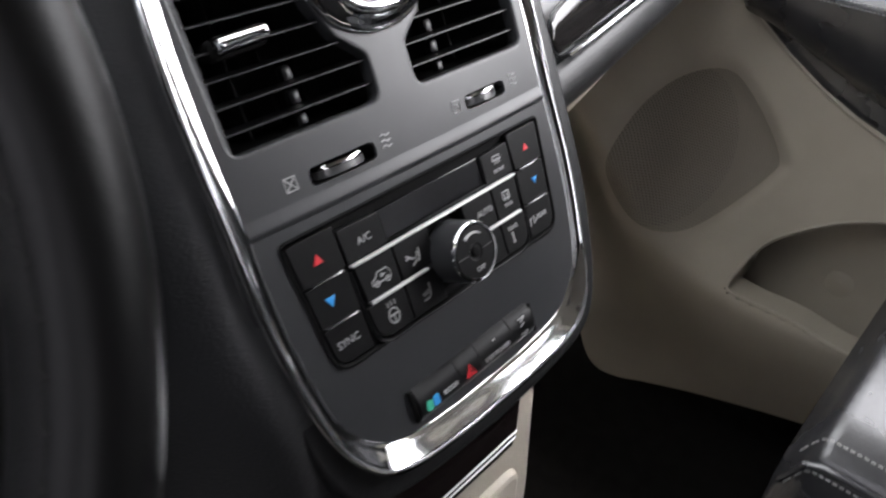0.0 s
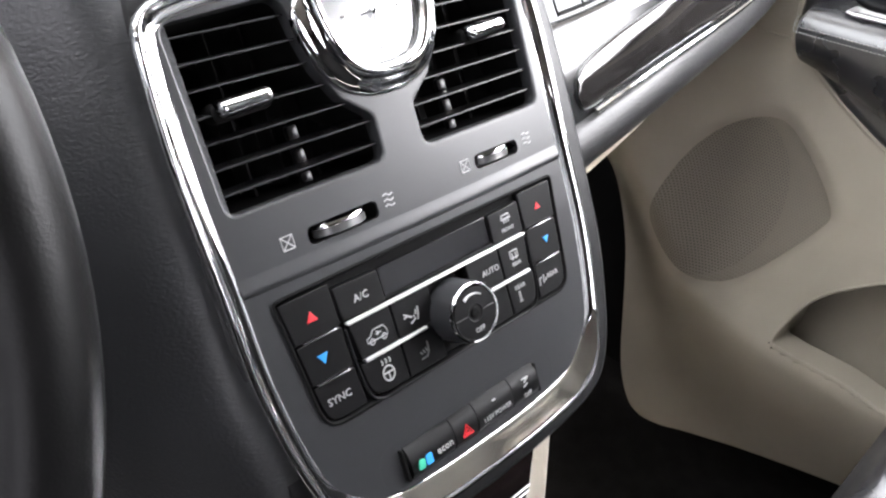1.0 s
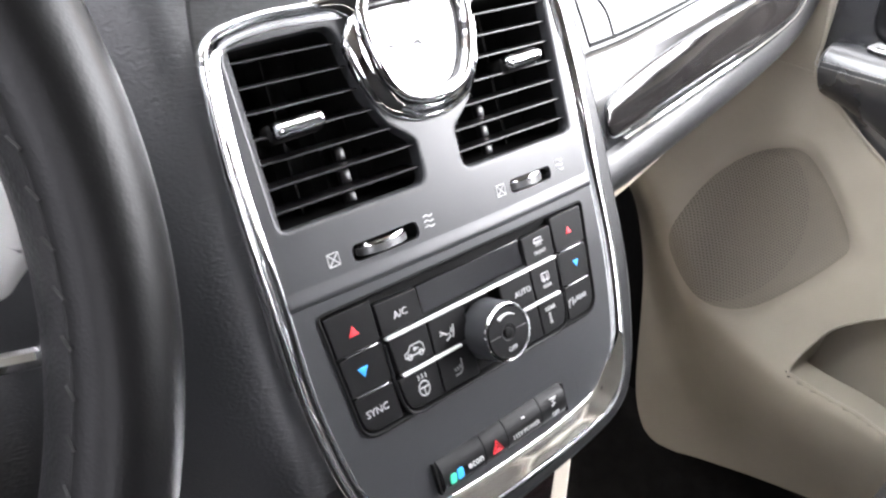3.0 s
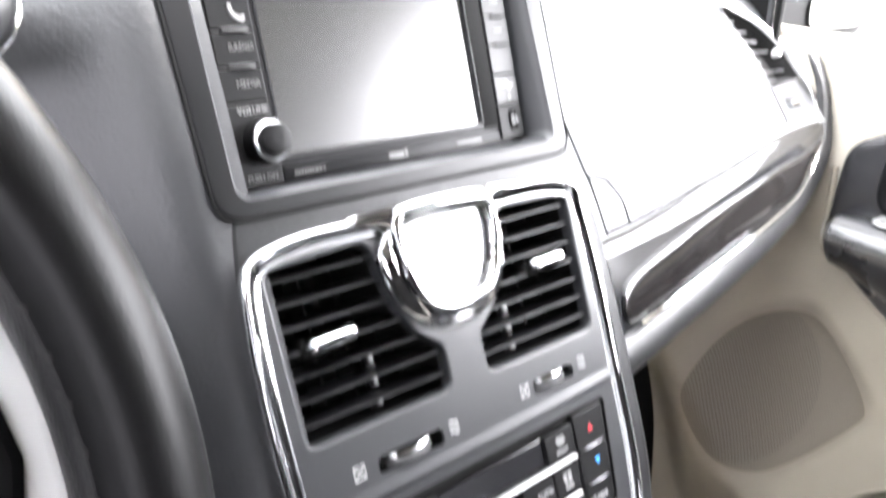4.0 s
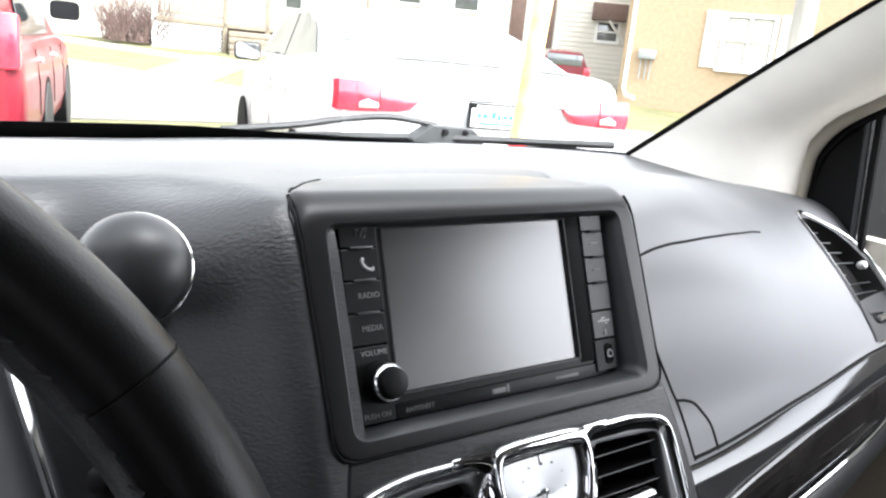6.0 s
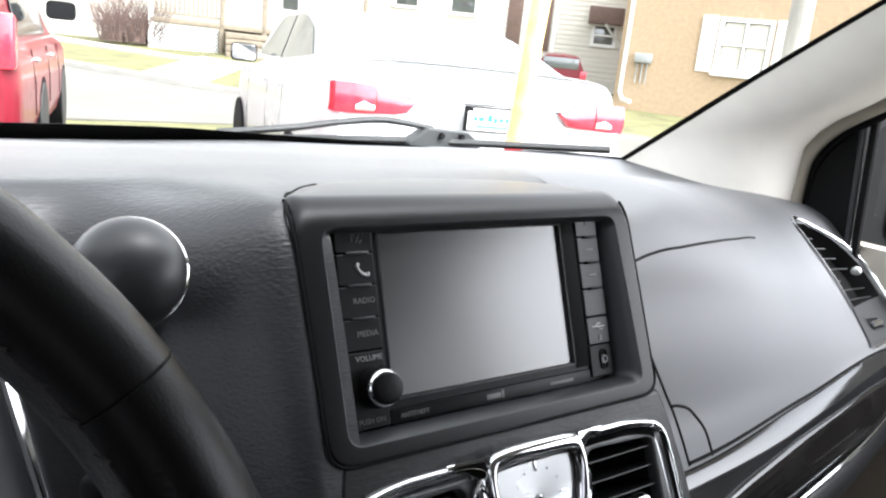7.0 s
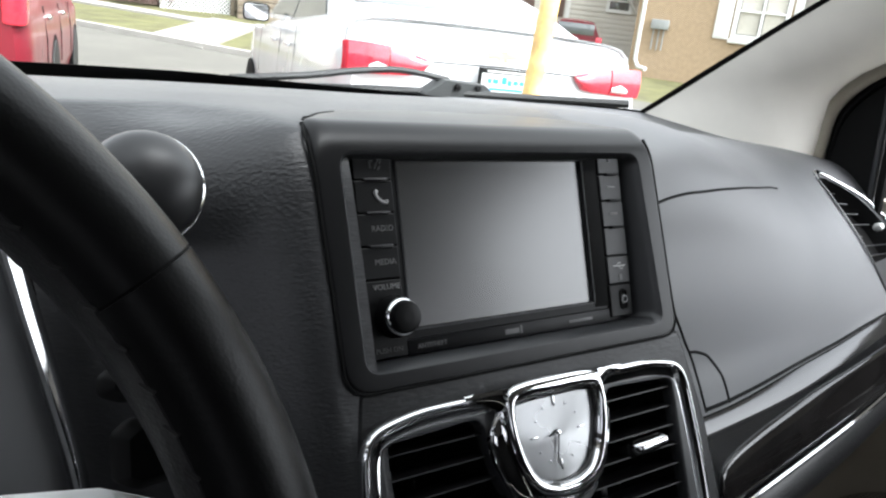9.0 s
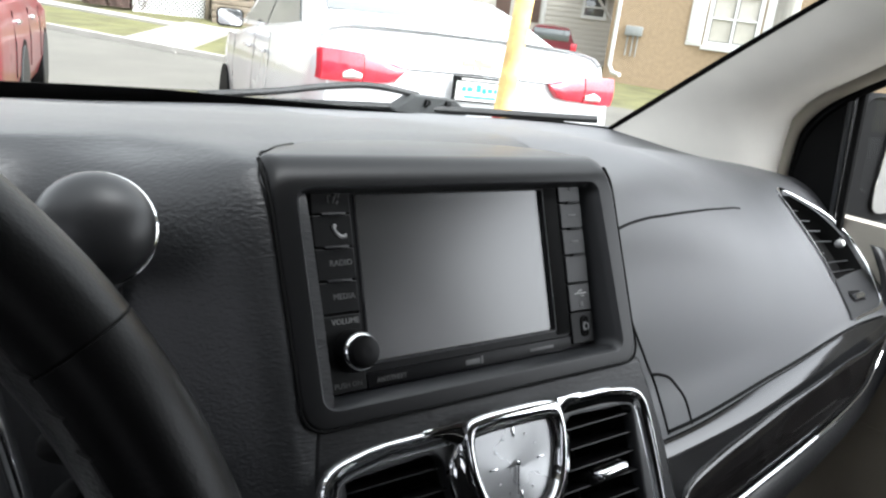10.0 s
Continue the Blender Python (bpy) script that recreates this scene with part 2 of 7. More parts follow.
CREAM = material("cream_pillar_fabric", (0.84, 0.805, 0.735), 0.75, grain=0.3, grain_size=0.0008, mottle=0.05)
LEATHER = material("black_leather", (0.021, 0.0214, 0.0232), 0.27, grain=0.12, grain_size=0.0022, grain_kind="CELL", mottle=0.10, spec=1.0)
RIM = material("smooth_black_rim_leather", (0.0024, 0.0024, 0.0026), 0.38, grain=0.08, grain_size=0.0014, grain_kind="CELL", mottle=0.15, spec=0.22)
LIGHT_BEIGE = material("light_beige_console_plastic", (0.46, 0.425, 0.36), 0.6, grain=0.15, grain_size=0.0012, mottle=0.05)
THREAD = material("pale_grey_thread", (0.36, 0.36, 0.35), 0.8)
DARK_THREAD = material("dark_thread", (0.006, 0.006, 0.006), 0.8)
CARPET = material("black_floor_carpet", (0.008, 0.0075, 0.007), 0.95, grain=1.0, grain_size=0.002, mottle=0.3, mottle_size=0.03, spec=0.05)
RUBBER = material("black_rubber", (0.014, 0.014, 0.014), 0.6, grain=0.2, grain_size=0.002)
PRINT = material("white_print", (0.30, 0.30, 0.30), 0.6)
DIM_PRINT = material("grey_print", (0.10, 0.10, 0.10), 0.6)
MID_PRINT = material("pale_print", (0.19, 0.19, 0.19), 0.6)
RED_PRINT = material("red_print", (0.55, 0.02, 0.03), 0.5)
BLUE_PRINT = material("blue_print", (0.02, 0.25, 0.60), 0.5)
GREEN_PRINT = material("green_print", (0.03, 0.35, 0.22), 0.5)
HEADLINER = material("grey_headliner_cloth", (0.30, 0.292, 0.275), 0.9, grain=0.4, grain_size=0.0015, mottle=0.06)
TRIM = material("dark_cabin_lining", (0.014, 0.0138, 0.0138), 0.85, grain=0.3, grain_size=0.003, mottle=0.15, spec=0.2)
GLASS = clear_glass("windscreen_glass")
TINTED = clear_glass("tinted_rear_glass", (0.40, 0.40, 0.415))
# the tint stands in for the driver's body shading this window
DRIVER_GLASS = clear_glass("driver_glass", (0.50, 0.50, 0.52))
SIDE_GLASS = clear_glass("side_glass", (0.84, 0.86, 0.87))
WOOD = material("dark_polished_wood", (0.0080, 0.0074, 0.0072), 0.07, rough_var=0.03, mottle=0.45, mottle_size=0.008, stretch=(1, 0.25, 0.25))
DIAL = material("silver_clock_dial", (0.36, 0.365, 0.37), 0.28, metal=0.7, mottle=0.05)
# sheen put in to brighten the dashboard skins at grazing angles, like sky glare
for m, w in ((DASH, 0.21), (DASH_SOFT, 0.12), (HOOD, 0.20)):
    m.node_tree.nodes["Principled BSDF"].inputs["Sheen Weight"].default_value = w
    m.node_tree.nodes["Principled BSDF"].inputs["Sheen Roughness"].default_value = 0.35
HOOD.node_tree.nodes["Principled BSDF"].inputs["Coat Roughness"].default_value = 0.36
# the dial's brushing runs round its centre
dial_t = DIAL.node_tree
tan = dial_t.nodes.new("ShaderNodeTangent")
tan.direction_type, tan.axis = "RADIAL", "Z"
dial_b = dial_t.nodes["Principled BSDF"]
dial_b.inputs["Anisotropic"].default_value = 0.85
dial_t.links.new(tan.outputs[0], dial_b.inputs["Tangent"])

# ---- cabin shell ----
def glide(p0, p1, p2, p3, t):
    """Between the keys p1 and p2 = (t, v), with no wave past its neighbours."""
    d = (p2[1] - p1[1]) / (p2[0] - p1[0])
    a = (p1[1] - p0[1]) / (p1[0] - p0[0]) if p0 else d
    b = (p3[1] - p2[1]) / (p3[0] - p2[0]) if p3 else d
    m1 = 0.0 if a * d <= 0 else 2 * a * d / (a + d)
    m2 = 0.0 if b * d <= 0 else 2 * b * d / (b + d)
    if not p0:
        m1 = d
    if not p3:
        m2 = d
    h = p2[0] - p1[0]
    w = (t - p1[0]) / h
    return (2 * w ** 3 - 3 * w * w + 1) * p1[1] + (w ** 3 - 2 * w * w + w) * h * m1 + (3 * w * w - 2 * w ** 3) * p2[1] + (w ** 3 - w * w) * h * m2


def line(t, *pts):
    """Values between points (t, v) by a smooth line."""
    if t <= pts[0][0]:
        return pts[0][1]
    for i in range(len(pts) - 1):
        if t <= pts[i + 1][0]:
            return glide(pts[i - 1] if i else None, pts[i], pts[i + 1], pts[i + 2] if i + 2 < len(pts) else None, t)
    return pts[-1][1]


# rows (y, z) of the dashboard from the windscreen to its lower edge, at stations across the car
DASH_LEFT = [(0.645, 1.046), (0.55, 1.057), (0.42, 1.074), (0.28, 1.090), (0.18, 1.0975), (0.112, 1.0985), (0.086, 1.0940), (0.062, 1.070), (0.034, 1.012), (0.012, 0.95), (0.000, 0.90), (-0.012, 0.85), (-0.03, 0.80), (-0.05, 0.72), (-0.05, 0.60)]
DASH_EDGE = [(0.652, 1.046), (0.54, 1.057), (0.42, 1.074), (0.28, 1.092), (0.16, 1.101), (0.09, 1.1035), (0.020, 1.1030), (-0.0075, 1.090), (-0.0359, 1.035), (-0.0622, 0.98), (-0.0910, 0.92), (-0.1197, 0.86), (-0.1485, 0.80), (-0.1868, 0.72), (-0.215, 0.60)]
DASH_SUNK = [(p[0] + (0.0004 if p[1] < 1.07 else 0.0015), p[1] - (0.0008 if p[1] > 1.07 else 0.0)) for p in DASH_EDGE]
DASH_BLEND = [(lerp(a[0], b[0], 0.10 if k < 7 else 0.55), lerp(a[1], b[1], 0.2 if k < 7 else 0.55)) for k, (a, b) in enumerate(zip(DASH_LEFT, DASH_EDGE))]
DASH_INNER = [(0.650, 1.052), (0.53, 1.060), (0.40, 1.073), (0.27, 1.091), (0.16, 1.100), (0.09, 1.102), (0.040, 1.085), (0.015, 1.050), (0.002, 1.01), (-0.012, 0.97), (-0.028, 0.92), (-0.040, 0.895), (-0.050, 0.875)]
DASH_MID = [(0.520, 1.066), (0.43, 1.066), (0.34, 1.066), (0.25, 1.075), (0.17, 1.077), (0.11, 1.066), (0.065, 1.040), (0.035, 1.010), (0.013, 0.975), (-0.004, 0.945), (-0.018, 0.918), (-0.026, 0.903), (-0.032, 0.892)]
DASH_OUTER = [(0.345, 1.079), (0.30, 1.068), (0.25, 1.057), (0.20, 1.056), (0.160, 1.046), (0.125, 1.022), (0.095, 0.995), (0.066, 0.970), (0.040, 0.948), (0.020, 0.932), (0.004, 0.920), (-0.002, 0.914), (-0.008, 0.909)]
DASH_END = [(0.28, 1.055), (0.25, 1.050), (0.21, 1.046), (0.17, 1.043), (0.135, 1.030), (0.105, 1.005), (0.08, 0.98), (0.056, 0.958), (0.034, 0.940), (0.018, 0.928), (0.005, 0.918), (0.000, 0.913), (-0.004, 0.909)]


def across(stations, x):
    """The row of the skin at x."""
    n = len(stations[0][1])
    return [(line(x, *[(a, r[k][0]) for a, r in stations]), line(x, *[(a, r[k][1]) for a, r in stations])) for k in range(n)]


def dash_skin(stations, xs, n=5):
    return [[(x, p[0], p[1]) for p in spline(across(stations, x), n, closed=False)] for x in xs]


def steps(a, b, n):
    return [a + (b - a) * i / n for i in range(n + 1)]


RIGHT = [(0.12, DASH_INNER), (0.20, DASH_INNER), (0.42, DASH_MID), (0.655, DASH_OUTER), (0.76, DASH_END)]


def right_at(x, f):
    """A point of the passenger's side of the dashboard, f from the far top (0) to the lower edge (1)."""
    row = spline(across(RIGHT, x)[1:], 8, closed=False)
    k = f * (len(row) - 1)
    i = min(int(k), len(row) - 2)
    return Vector((x, lerp(row[i][0], row[i + 1][0], k - i), lerp(row[i][1], row[i + 1][1], k - i)))


def right_normal(x, f):
    a, b = right_at(x + 0.004, f) - right_at(x - 0.004, f), right_at(x, min(1, f + 0.01)) - right_at(x, max(0, f - 0.01))
    n = a.cross(b).normalized()
    return n if n.y < 0 else -n


dashboard = thing("dashboard", Matrix.Identity(4), "black grained vinyl dashboard with smooth rounded top", "dashboard")
LEFT = [(-0.80, DASH_LEFT), (-0.25, DASH_LEFT), (-0.188, DASH_BLEND), (-0.1365, DASH_SUNK), (-0.10, DASH_SUNK)]
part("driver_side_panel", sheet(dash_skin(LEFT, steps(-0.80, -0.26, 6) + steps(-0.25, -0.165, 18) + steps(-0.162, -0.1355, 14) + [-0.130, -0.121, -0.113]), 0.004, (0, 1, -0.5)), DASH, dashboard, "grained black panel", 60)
part("top_cover", sheet([[(x, p[0], p[1]) for p in spline([(lerp(a[0], b[0], smooth((x + 0.12) / 0.26)), lerp(a[1], b[1], smooth((x + 0.12) / 0.26))) for a, b in zip(DASH_SUNK[:7], DASH_INNER[:7])], 5, closed=False)] for x in steps(-0.114, 0.135, 12)], 0.004, (0, 0, -1)), DASH, dashboard, "", 60)


# leaf-shaped opening of the side air vent: (x, f) along its inner and outer side
INNER_SIDE = [(0.638, 0.326), (0.632, 0.350), (0.635, 0.405), (0.641, 0.470), (0.639, 0.580), (0.628, 0.690), (0.617, 0.80), (0.611, 0.895)]
OUTER_SIDE = [(0.656, 0.320), (0.676, 0.333), (0.716, 0.372), (0.740, 0.450), (0.741, 0.53), (0.734, 0.616), (0.718, 0.72), (0.700, 0.812)]


def vent_side(rows, t):
    row = spline(rows, 6, closed=False)
    k = t * (len(row) - 1)
    i = min(int(k), len(row) - 2)
    return lerp(row[i][0], row[i + 1][0], k - i), lerp(row[i][1], row[i + 1][1], k - i)


def on_dash(x, f, lift):
    return right_at(min(x, 0.757), f) + right_normal(min(x, 0.75), f) * lift


def vent_pt(t, w, lift=0.0):
    """t along the leaf from its tip to its foot, w across it from its inner to its outer side."""
    a, b = vent_side(INNER_SIDE, t), vent_side(OUTER_SIDE, t)
    return on_dash(lerp(a[0], b[0], w), lerp(a[1], b[1], w), lift)


bm = sheet(dash_skin(RIGHT, steps(0.128, 0.60, 30) + steps(0.603, 0.76, 64), 9))
spots = [vent_pt(t, w) for t in steps(0.12, 0.66, 50) for w in steps(0.05, 0.86, 26) if w < 0.84 - 0.36 * (1 - smooth(t / 0.22)) and w > 0.03 + 0.10 * (1 - smooth(t / 0.25))]
near = [v for v in bm.verts if v.co.x > 0.615 and min((v.co - p).length_squared for p in spots) < 0.0034 ** 2]
gone = list({f for v in near for f in v.link_faces})
bmesh.ops.delete(bm, geom=gone, context="FACES")
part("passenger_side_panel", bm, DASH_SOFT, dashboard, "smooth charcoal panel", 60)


def groove(pts, r=0.0013, sink=0.0002):
    """A dark joint laid along points (x, f) of the passenger's side."""
    return tube([tuple(right_at(x, f) + right_normal(x, f) * -sink) for x, f in pts], r, 6)


TOPJ = [(0.166, 0.590), (0.176, 0.566), (0.193, 0.553), (0.225, 0.541), (0.255, 0.532), (0.310, 0.508), (0.360, 0.482), (0.420, 0.454), (0.450, 0.446)]
SIDEJ = [(0.166, 0.590), (0.180, 0.66), (0.193, 0.733), (0.207, 0.785), (0.217, 0.83), (0.221, 0.918), (0.223, 0.985)]
LATCHJ = [(0.214, 0.808), (0.226, 0.812), (0.240, 0.828), (0.253, 0.887), (0.257, 0.985)]
glove_box = thing("upper_glove_box", Matrix.Identity(4), "closed smooth charcoal upper glove box lid with dark joints", "glove box")
part("top_joint", groove(spline(TOPJ, 6, closed=False)), BLACK, glove_box)
part("side_joint", groove(spline(SIDEJ, 6, closed=False), 0.0013), BLACK, glove_box)
part("lower_joint", groove([(x, 0.975) for x in steps(0.224, 0.69, 24)], 0.0018), BLACK, glove_box)
part("latch_joint", groove(spline(LATCHJ, 6, closed=False), 0.0014), BLACK, glove_box)

# trim strip and padded bolster under the glove box
def strip_rows(x):
    w = smooth((x - 0.15) / 0.52)
    top = right_at(x, 1.0)
    low = Vector((x, line(x, (0.15, -0.094), (0.22, -0.089), (0.37, -0.076), (0.60, -0.038), (0.66, -0.022), (0.70, -0.010)), line(x, (0.15, 0.795), (0.22, 0.804), (0.37, 0.823), (0.60, 0.838), (0.655, 0.855), (0.70, 0.890))))
    return top, low


trim_strip = thing("trim_strip", Matrix.Identity(4), "dark polished wood dashboard trim strip with chrome edge", "trim")
def strip_line(x):
    """The strip from its upper to its lower edge: a sill under the glove box, a fold and a front face."""
    a, b = strip_rows(x)
    q = lerp(0.30, 0.44, smooth((x - 0.22) / 0.18))
    m = a + Vector((0, (b.y - a.y) * q, (b.z - a.z) * q * 0.38))
    n = m.lerp(b, 0.09)
    m0 = a.lerp(m, 0.90)
    return [a, a.lerp(m0, 0.5) + Vector((0, 0, 0.0008)), m0] + [m0.lerp(m, w).lerp(m.lerp(n, w), w) for w in (0.25, 0.5, 0.75)] + [n.lerp(b, w) + Vector((0, -0.003 * math.sin(math.pi * w), 0)) for w in (0.0, 0.25, 0.5, 0.75, 1.0)]


def on_strip(x, s, lift=0.0):
    row = strip_line(x)
    run = [0.0]
    for a, b in zip(row, row[1:]):
        run.append(run[-1] + (b - a).length)
    d = s * run[-1]
    i = max(k for k in range(len(row) - 1) if run[k] <= d)
    e = (row[i + 1] - row[i]) / (run[i + 1] - run[i])
    return row[i] + e * (d - run[i]) + Vector((0, e.z, -e.y)) * lift


part("sill_panel", sheet([[tuple(p) for p in strip_line(x)] for x in steps(0.158, 0.70, 48)], 0.004, (0, 1, -0.4)), SILL, trim_strip, "smooth charcoal sill", 60)
INSERT_TOP = ((0.2140, 0.72), (0.2160, 0.61), (0.225, 0.51), (0.25, 0.435), (0.30, 0.375), (0.40, 0.345), (0.55, 0.36), (0.645, 0.44), (0.685, 0.58), (0.692, 0.70))
INSERT_LOW = ((0.2140, 0.76), (0.2165, 0.85), (0.224, 0.915), (0.24, 0.93), (0.60, 0.93), (0.66, 0.91), (0.685, 0.84), (0.692, 0.74))
xs = steps(0.214, 0.230, 8) + steps(0.236, 0.67, 40) + steps(0.674, 0.692, 6)
rows = []
for x in xs:
    s0, s1 = line(x, *INSERT_TOP), line(x, *INSERT_LOW)
    rows.append([tuple(on_strip(x, lerp(s0, s1, w), -0.0006 + 0.0026 * smooth(min(w, 1 - w) / 0.05) + 0.0012 * math.sin(math.pi * w))) for w in [0, 0.025, 0.05] + steps(0.12, 0.88, 10) + [0.95, 0.975, 1]])
part("wood_insert", sheet(rows), WOOD, trim_strip, "dark polished wood", 60)
edge = [tuple(on_strip(x, line(x, *INSERT_LOW), 0.0004)) for x in xs[10::-1]] + [tuple(on_strip(x, line(x, *INSERT_TOP), 0.0004)) for x in xs]
part("insert_edge", tube(edge, 0.0008, 6), SATIN, trim_strip)
part("chrome_line", tube(spline([tuple(strip_rows(x)[1] + Vector((0, -0.0045, 0.0035))) for x in steps(0.231, 0.675, 14)], 3, closed=False), [0.0026 - 0.0014 * smooth((k - 24) / 16) for k in range(60)], 8), CHROME, trim_strip, "thin chrome line")
rows = []
# the bolster follows the strip's lower edge and turns up round its outer end
path = [strip_rows(x)[1] for x in steps(0.150, 0.665, 30)] + [Vector(p) for p in ((0.686, -0.014, 0.876), (0.703, -0.005, 0.898), (0.714, 0.006, 0.925), (0.719, 0.020, 0.955), (0.720, 0.040, 0.985))]
path = [Vector(p) for p in spline([tuple(p) for p in path], 2, closed=False)]
prof = spline([(0.002, 0.000), (-0.006, -0.004), (-0.013, -0.014), (-0.016, -0.025), (-0.013, -0.036), (-0.004, -0.045), (0.012, -0.050), (0.045, -0.051)], 4, closed=False)
for b in path:
    k = lerp(1.0, 0.72, smooth((b.x - 0.15) / 0.5)) * lerp(1.0, 0.72, smooth((b.z - 0.87) / 0.06))
    turn = radians(80) * smooth((b.x - 0.60) / 0.125)
    rows.append([(b.x - p[1] * k * math.sin(turn), b.y + p[0] * k, b.z + p[1] * k * math.cos(turn)) for p in prof])
part("padded_bolster", sheet(rows, 0.004, (0, 1, 0.3)), FASCIA, dashboard, "soft black bolster", 60)
lower_dash = thing("lower_dashboard_panel", Matrix.Identity(4), "light beige lower dashboard panel under the bolster", "dashboard trim")
rows = []
for x in steps(0.12, 0.74, 24):
    b = strip_rows(min(x, 0.70))[1]
    k = lerp(1.0, 0.72, smooth((x - 0.15) / 0.5))
    top = b.z - 0.043 * k
    low = min(top - 0.004, line(x, (0.10, 0.690), (0.257, 0.723), (0.377, 0.751), (0.469, 0.786), (0.60, 0.82), (0.75, 0.86)))
    rows.append([(x, b.y + 0.010, top), (x, b.y + 0.013, lerp(top, low, 0.5)), (x, b.y + 0.017, low + 0.004), (x, b.y + 0.020, low), (x, b.y + 0.026, low - 0.002), (x, b.y + 0.09, low - 0.05), (x, b.y + 0.20, low - 0.12), (x, b.y + 0.28, low - 0.30)])
part("panel", sheet(rows, 0.006, (0, 1, 0)), BEIGE, lower_dash)

# floor, roof and walls of the cabin
solid("floor", block(-0.80, -1.9, -0.02, 0.80, 0.75, 0.030, 0), CARPET, "black carpeted cabin floor", "floor", "structure")
solid("firewall", block(-0.80, 0.70, 0.06, 0.80, 0.74, 1.02, 0), BLACK, "dark bulkhead behind the dashboard", "wall", "structure")
rows = [[(x, y - 0.08 * (x / 0.84) ** 2 * smooth((y + 0.6) / 0.4), 1.60 - 0.05 * min(1, (x / 0.62) ** 2) - 0.045 * smooth((y + 0.32) / 0.12) - 0.02 * smooth((-1.4 - y) / 0.5)) for x in steps(-0.86, 0.80, 12)] for y in steps(-1.95, -0.40, 8) + [-0.32, -0.27, -0.235, -0.205]]
solid("ceiling", sheet(rows, 0.05, (0, 0, 1)), HEADLINER, "grey cloth headliner of the cabin", "ceiling", "structure")


bm = holed([(-1.95, 0.01), (-0.58, 0.01), (-0.58, 1.0), (-0.98, 1.0), (-1.02, 1.06), (-1.0, 1.44), (-0.96, 1.485), (-0.58, 1.485), (-0.58, 1.56), (-1.95, 1.56)], [rounded([(-1.86, 1.02), (-1.14, 1.02), (-1.12, 1.43), (-1.80, 1.42)], 0.04)], 0, 0.05)
solid("wall_right", xf(bm, axes((0.76, 0, 0), (0, 1, 0), (0, 0, 1), (1, 0, 0))), TRIM, "dark lined cabin side behind the door window", "wall", "structure")
bm = holed([(-1.95, 0.06), (0.30, 0.06), (0.30, 1.02), (0.12, 1.20), (-0.2, 1.40), (-0.5, 1.56), (-1.95, 1.56)], [rounded([(-0.66, 1.08), (0.10, 1.08), (0.06, 1.16), (-0.24, 1.34), (-0.44, 1.44), (-0.66, 1.44)], 0.03), rounded([(-1.86, 1.04), (-0.94, 1.04), (-0.94, 1.43), (-1.80, 1.42)], 0.04)], 0, 0.05)
solid("wall_left", xf(bm, axes((-0.88, 0, 0), (0, 1, 0), (0, 0, 1), (1, 0, 0))), TRIM, "dark lined driver side with its window", "wall", "structure")
# glass darkened in place of a driver who would block the light
wg = solid("window_2", sheet([[(-0.86, y, z) for z in (0.98, 1.46)] for y in (-0.82, 0.14)]), DRIVER_GLASS, "driver side window darkened for the light its driver blocks", "window", "structure")
wg.visible_shadow = False
# out of view; added so that sky light reaches the door and seat
wg = solid("window_4", sheet([[(-0.86, y, z) for z in (1.0, 1.46)] for y in (-1.90, -0.90)]), TINTED, "unseen rear side window added to let in light", "window", "structure")
wg.visible_shadow = False
# out of view as well, added to brighten the chrome foot and seat
wg = solid("window_3", sheet([[(0.79, y, z) for z in (0.98, 1.46)] for y in (-1.90, -1.08)]), TINTED, "unseen rear side window added to let in light", "window", "structure")
wg.visible_shadow = False
solid("wall_rear", block(-0.88, -2.0, 0.06, 0.81, -1.95, 1.58, 0.01), TRIM, "dark lined rear of the cabin", "wall", "structure")
solid("wall_front_left", block(-0.88, 0.30, 0.06, -0.82, 0.75, 1.04, 0.01), BLACK, "dark foot of the driver door", "wall", "structure")
# windscreen, its black border and the pillar trims
def base_line(x):
    return (line(abs(x), (0.0, 0.66), (0.25, 0.61), (0.45, 0.50), (0.56, 0.405), (0.70, 0.25)), 1.060 + 0.016 * smooth((abs(x) - 0.35) / 0.2))


def pane(x, t):
    """The windscreen's inner face, t from its base to the roof."""
    y, z = base_line(x)
    return Vector((x, lerp(y, -0.26 + 0.05 * (1 - (x / 0.6) ** 2), t), lerp(z, 1.525 - 0.03 * (x / 0.6) ** 2, t) + 0.012 * math.sin(math.pi * t)))


windscreen = thing("window_1", Matrix.Identity(4), "clear sloping windscreen with a black border", "windscreen", kind="structure")
g = part("pane", sheet([[tuple(pane(x, t)) for x in steps(-0.60, 0.60, 24)] for t in steps(0, 1, 14)]), GLASS, windscreen, "clear glass", 80)
g.visible_shadow = False
part("lower_border", sheet([[tuple(pane(x, t if t < 0 else t * line(x, (-0.6, 0.030), (-0.1, 0.019), (0.2, 0.007), (0.42, 0.004), (0.6, 0.003))) + Vector((0, -0.004, -0.001))) for x in steps(-0.66, 0.60, 30)] for t in (-0.08, 0.0, 0.4, 1.0)], 0.003, (0, 1, 0)), BLACK, windscreen, "black ceramic border", 80)
for s in (-1, 1):
    part("side_border", sheet([[tuple(pane(s * x, t) + Vector((0, -0.004, -0.001))) for x in (0.5745, 0.578, 0.582)] for t in steps(0, 1, 14)], 0.003, (0, 1, 0)), BLACK, windscreen, "", 80)


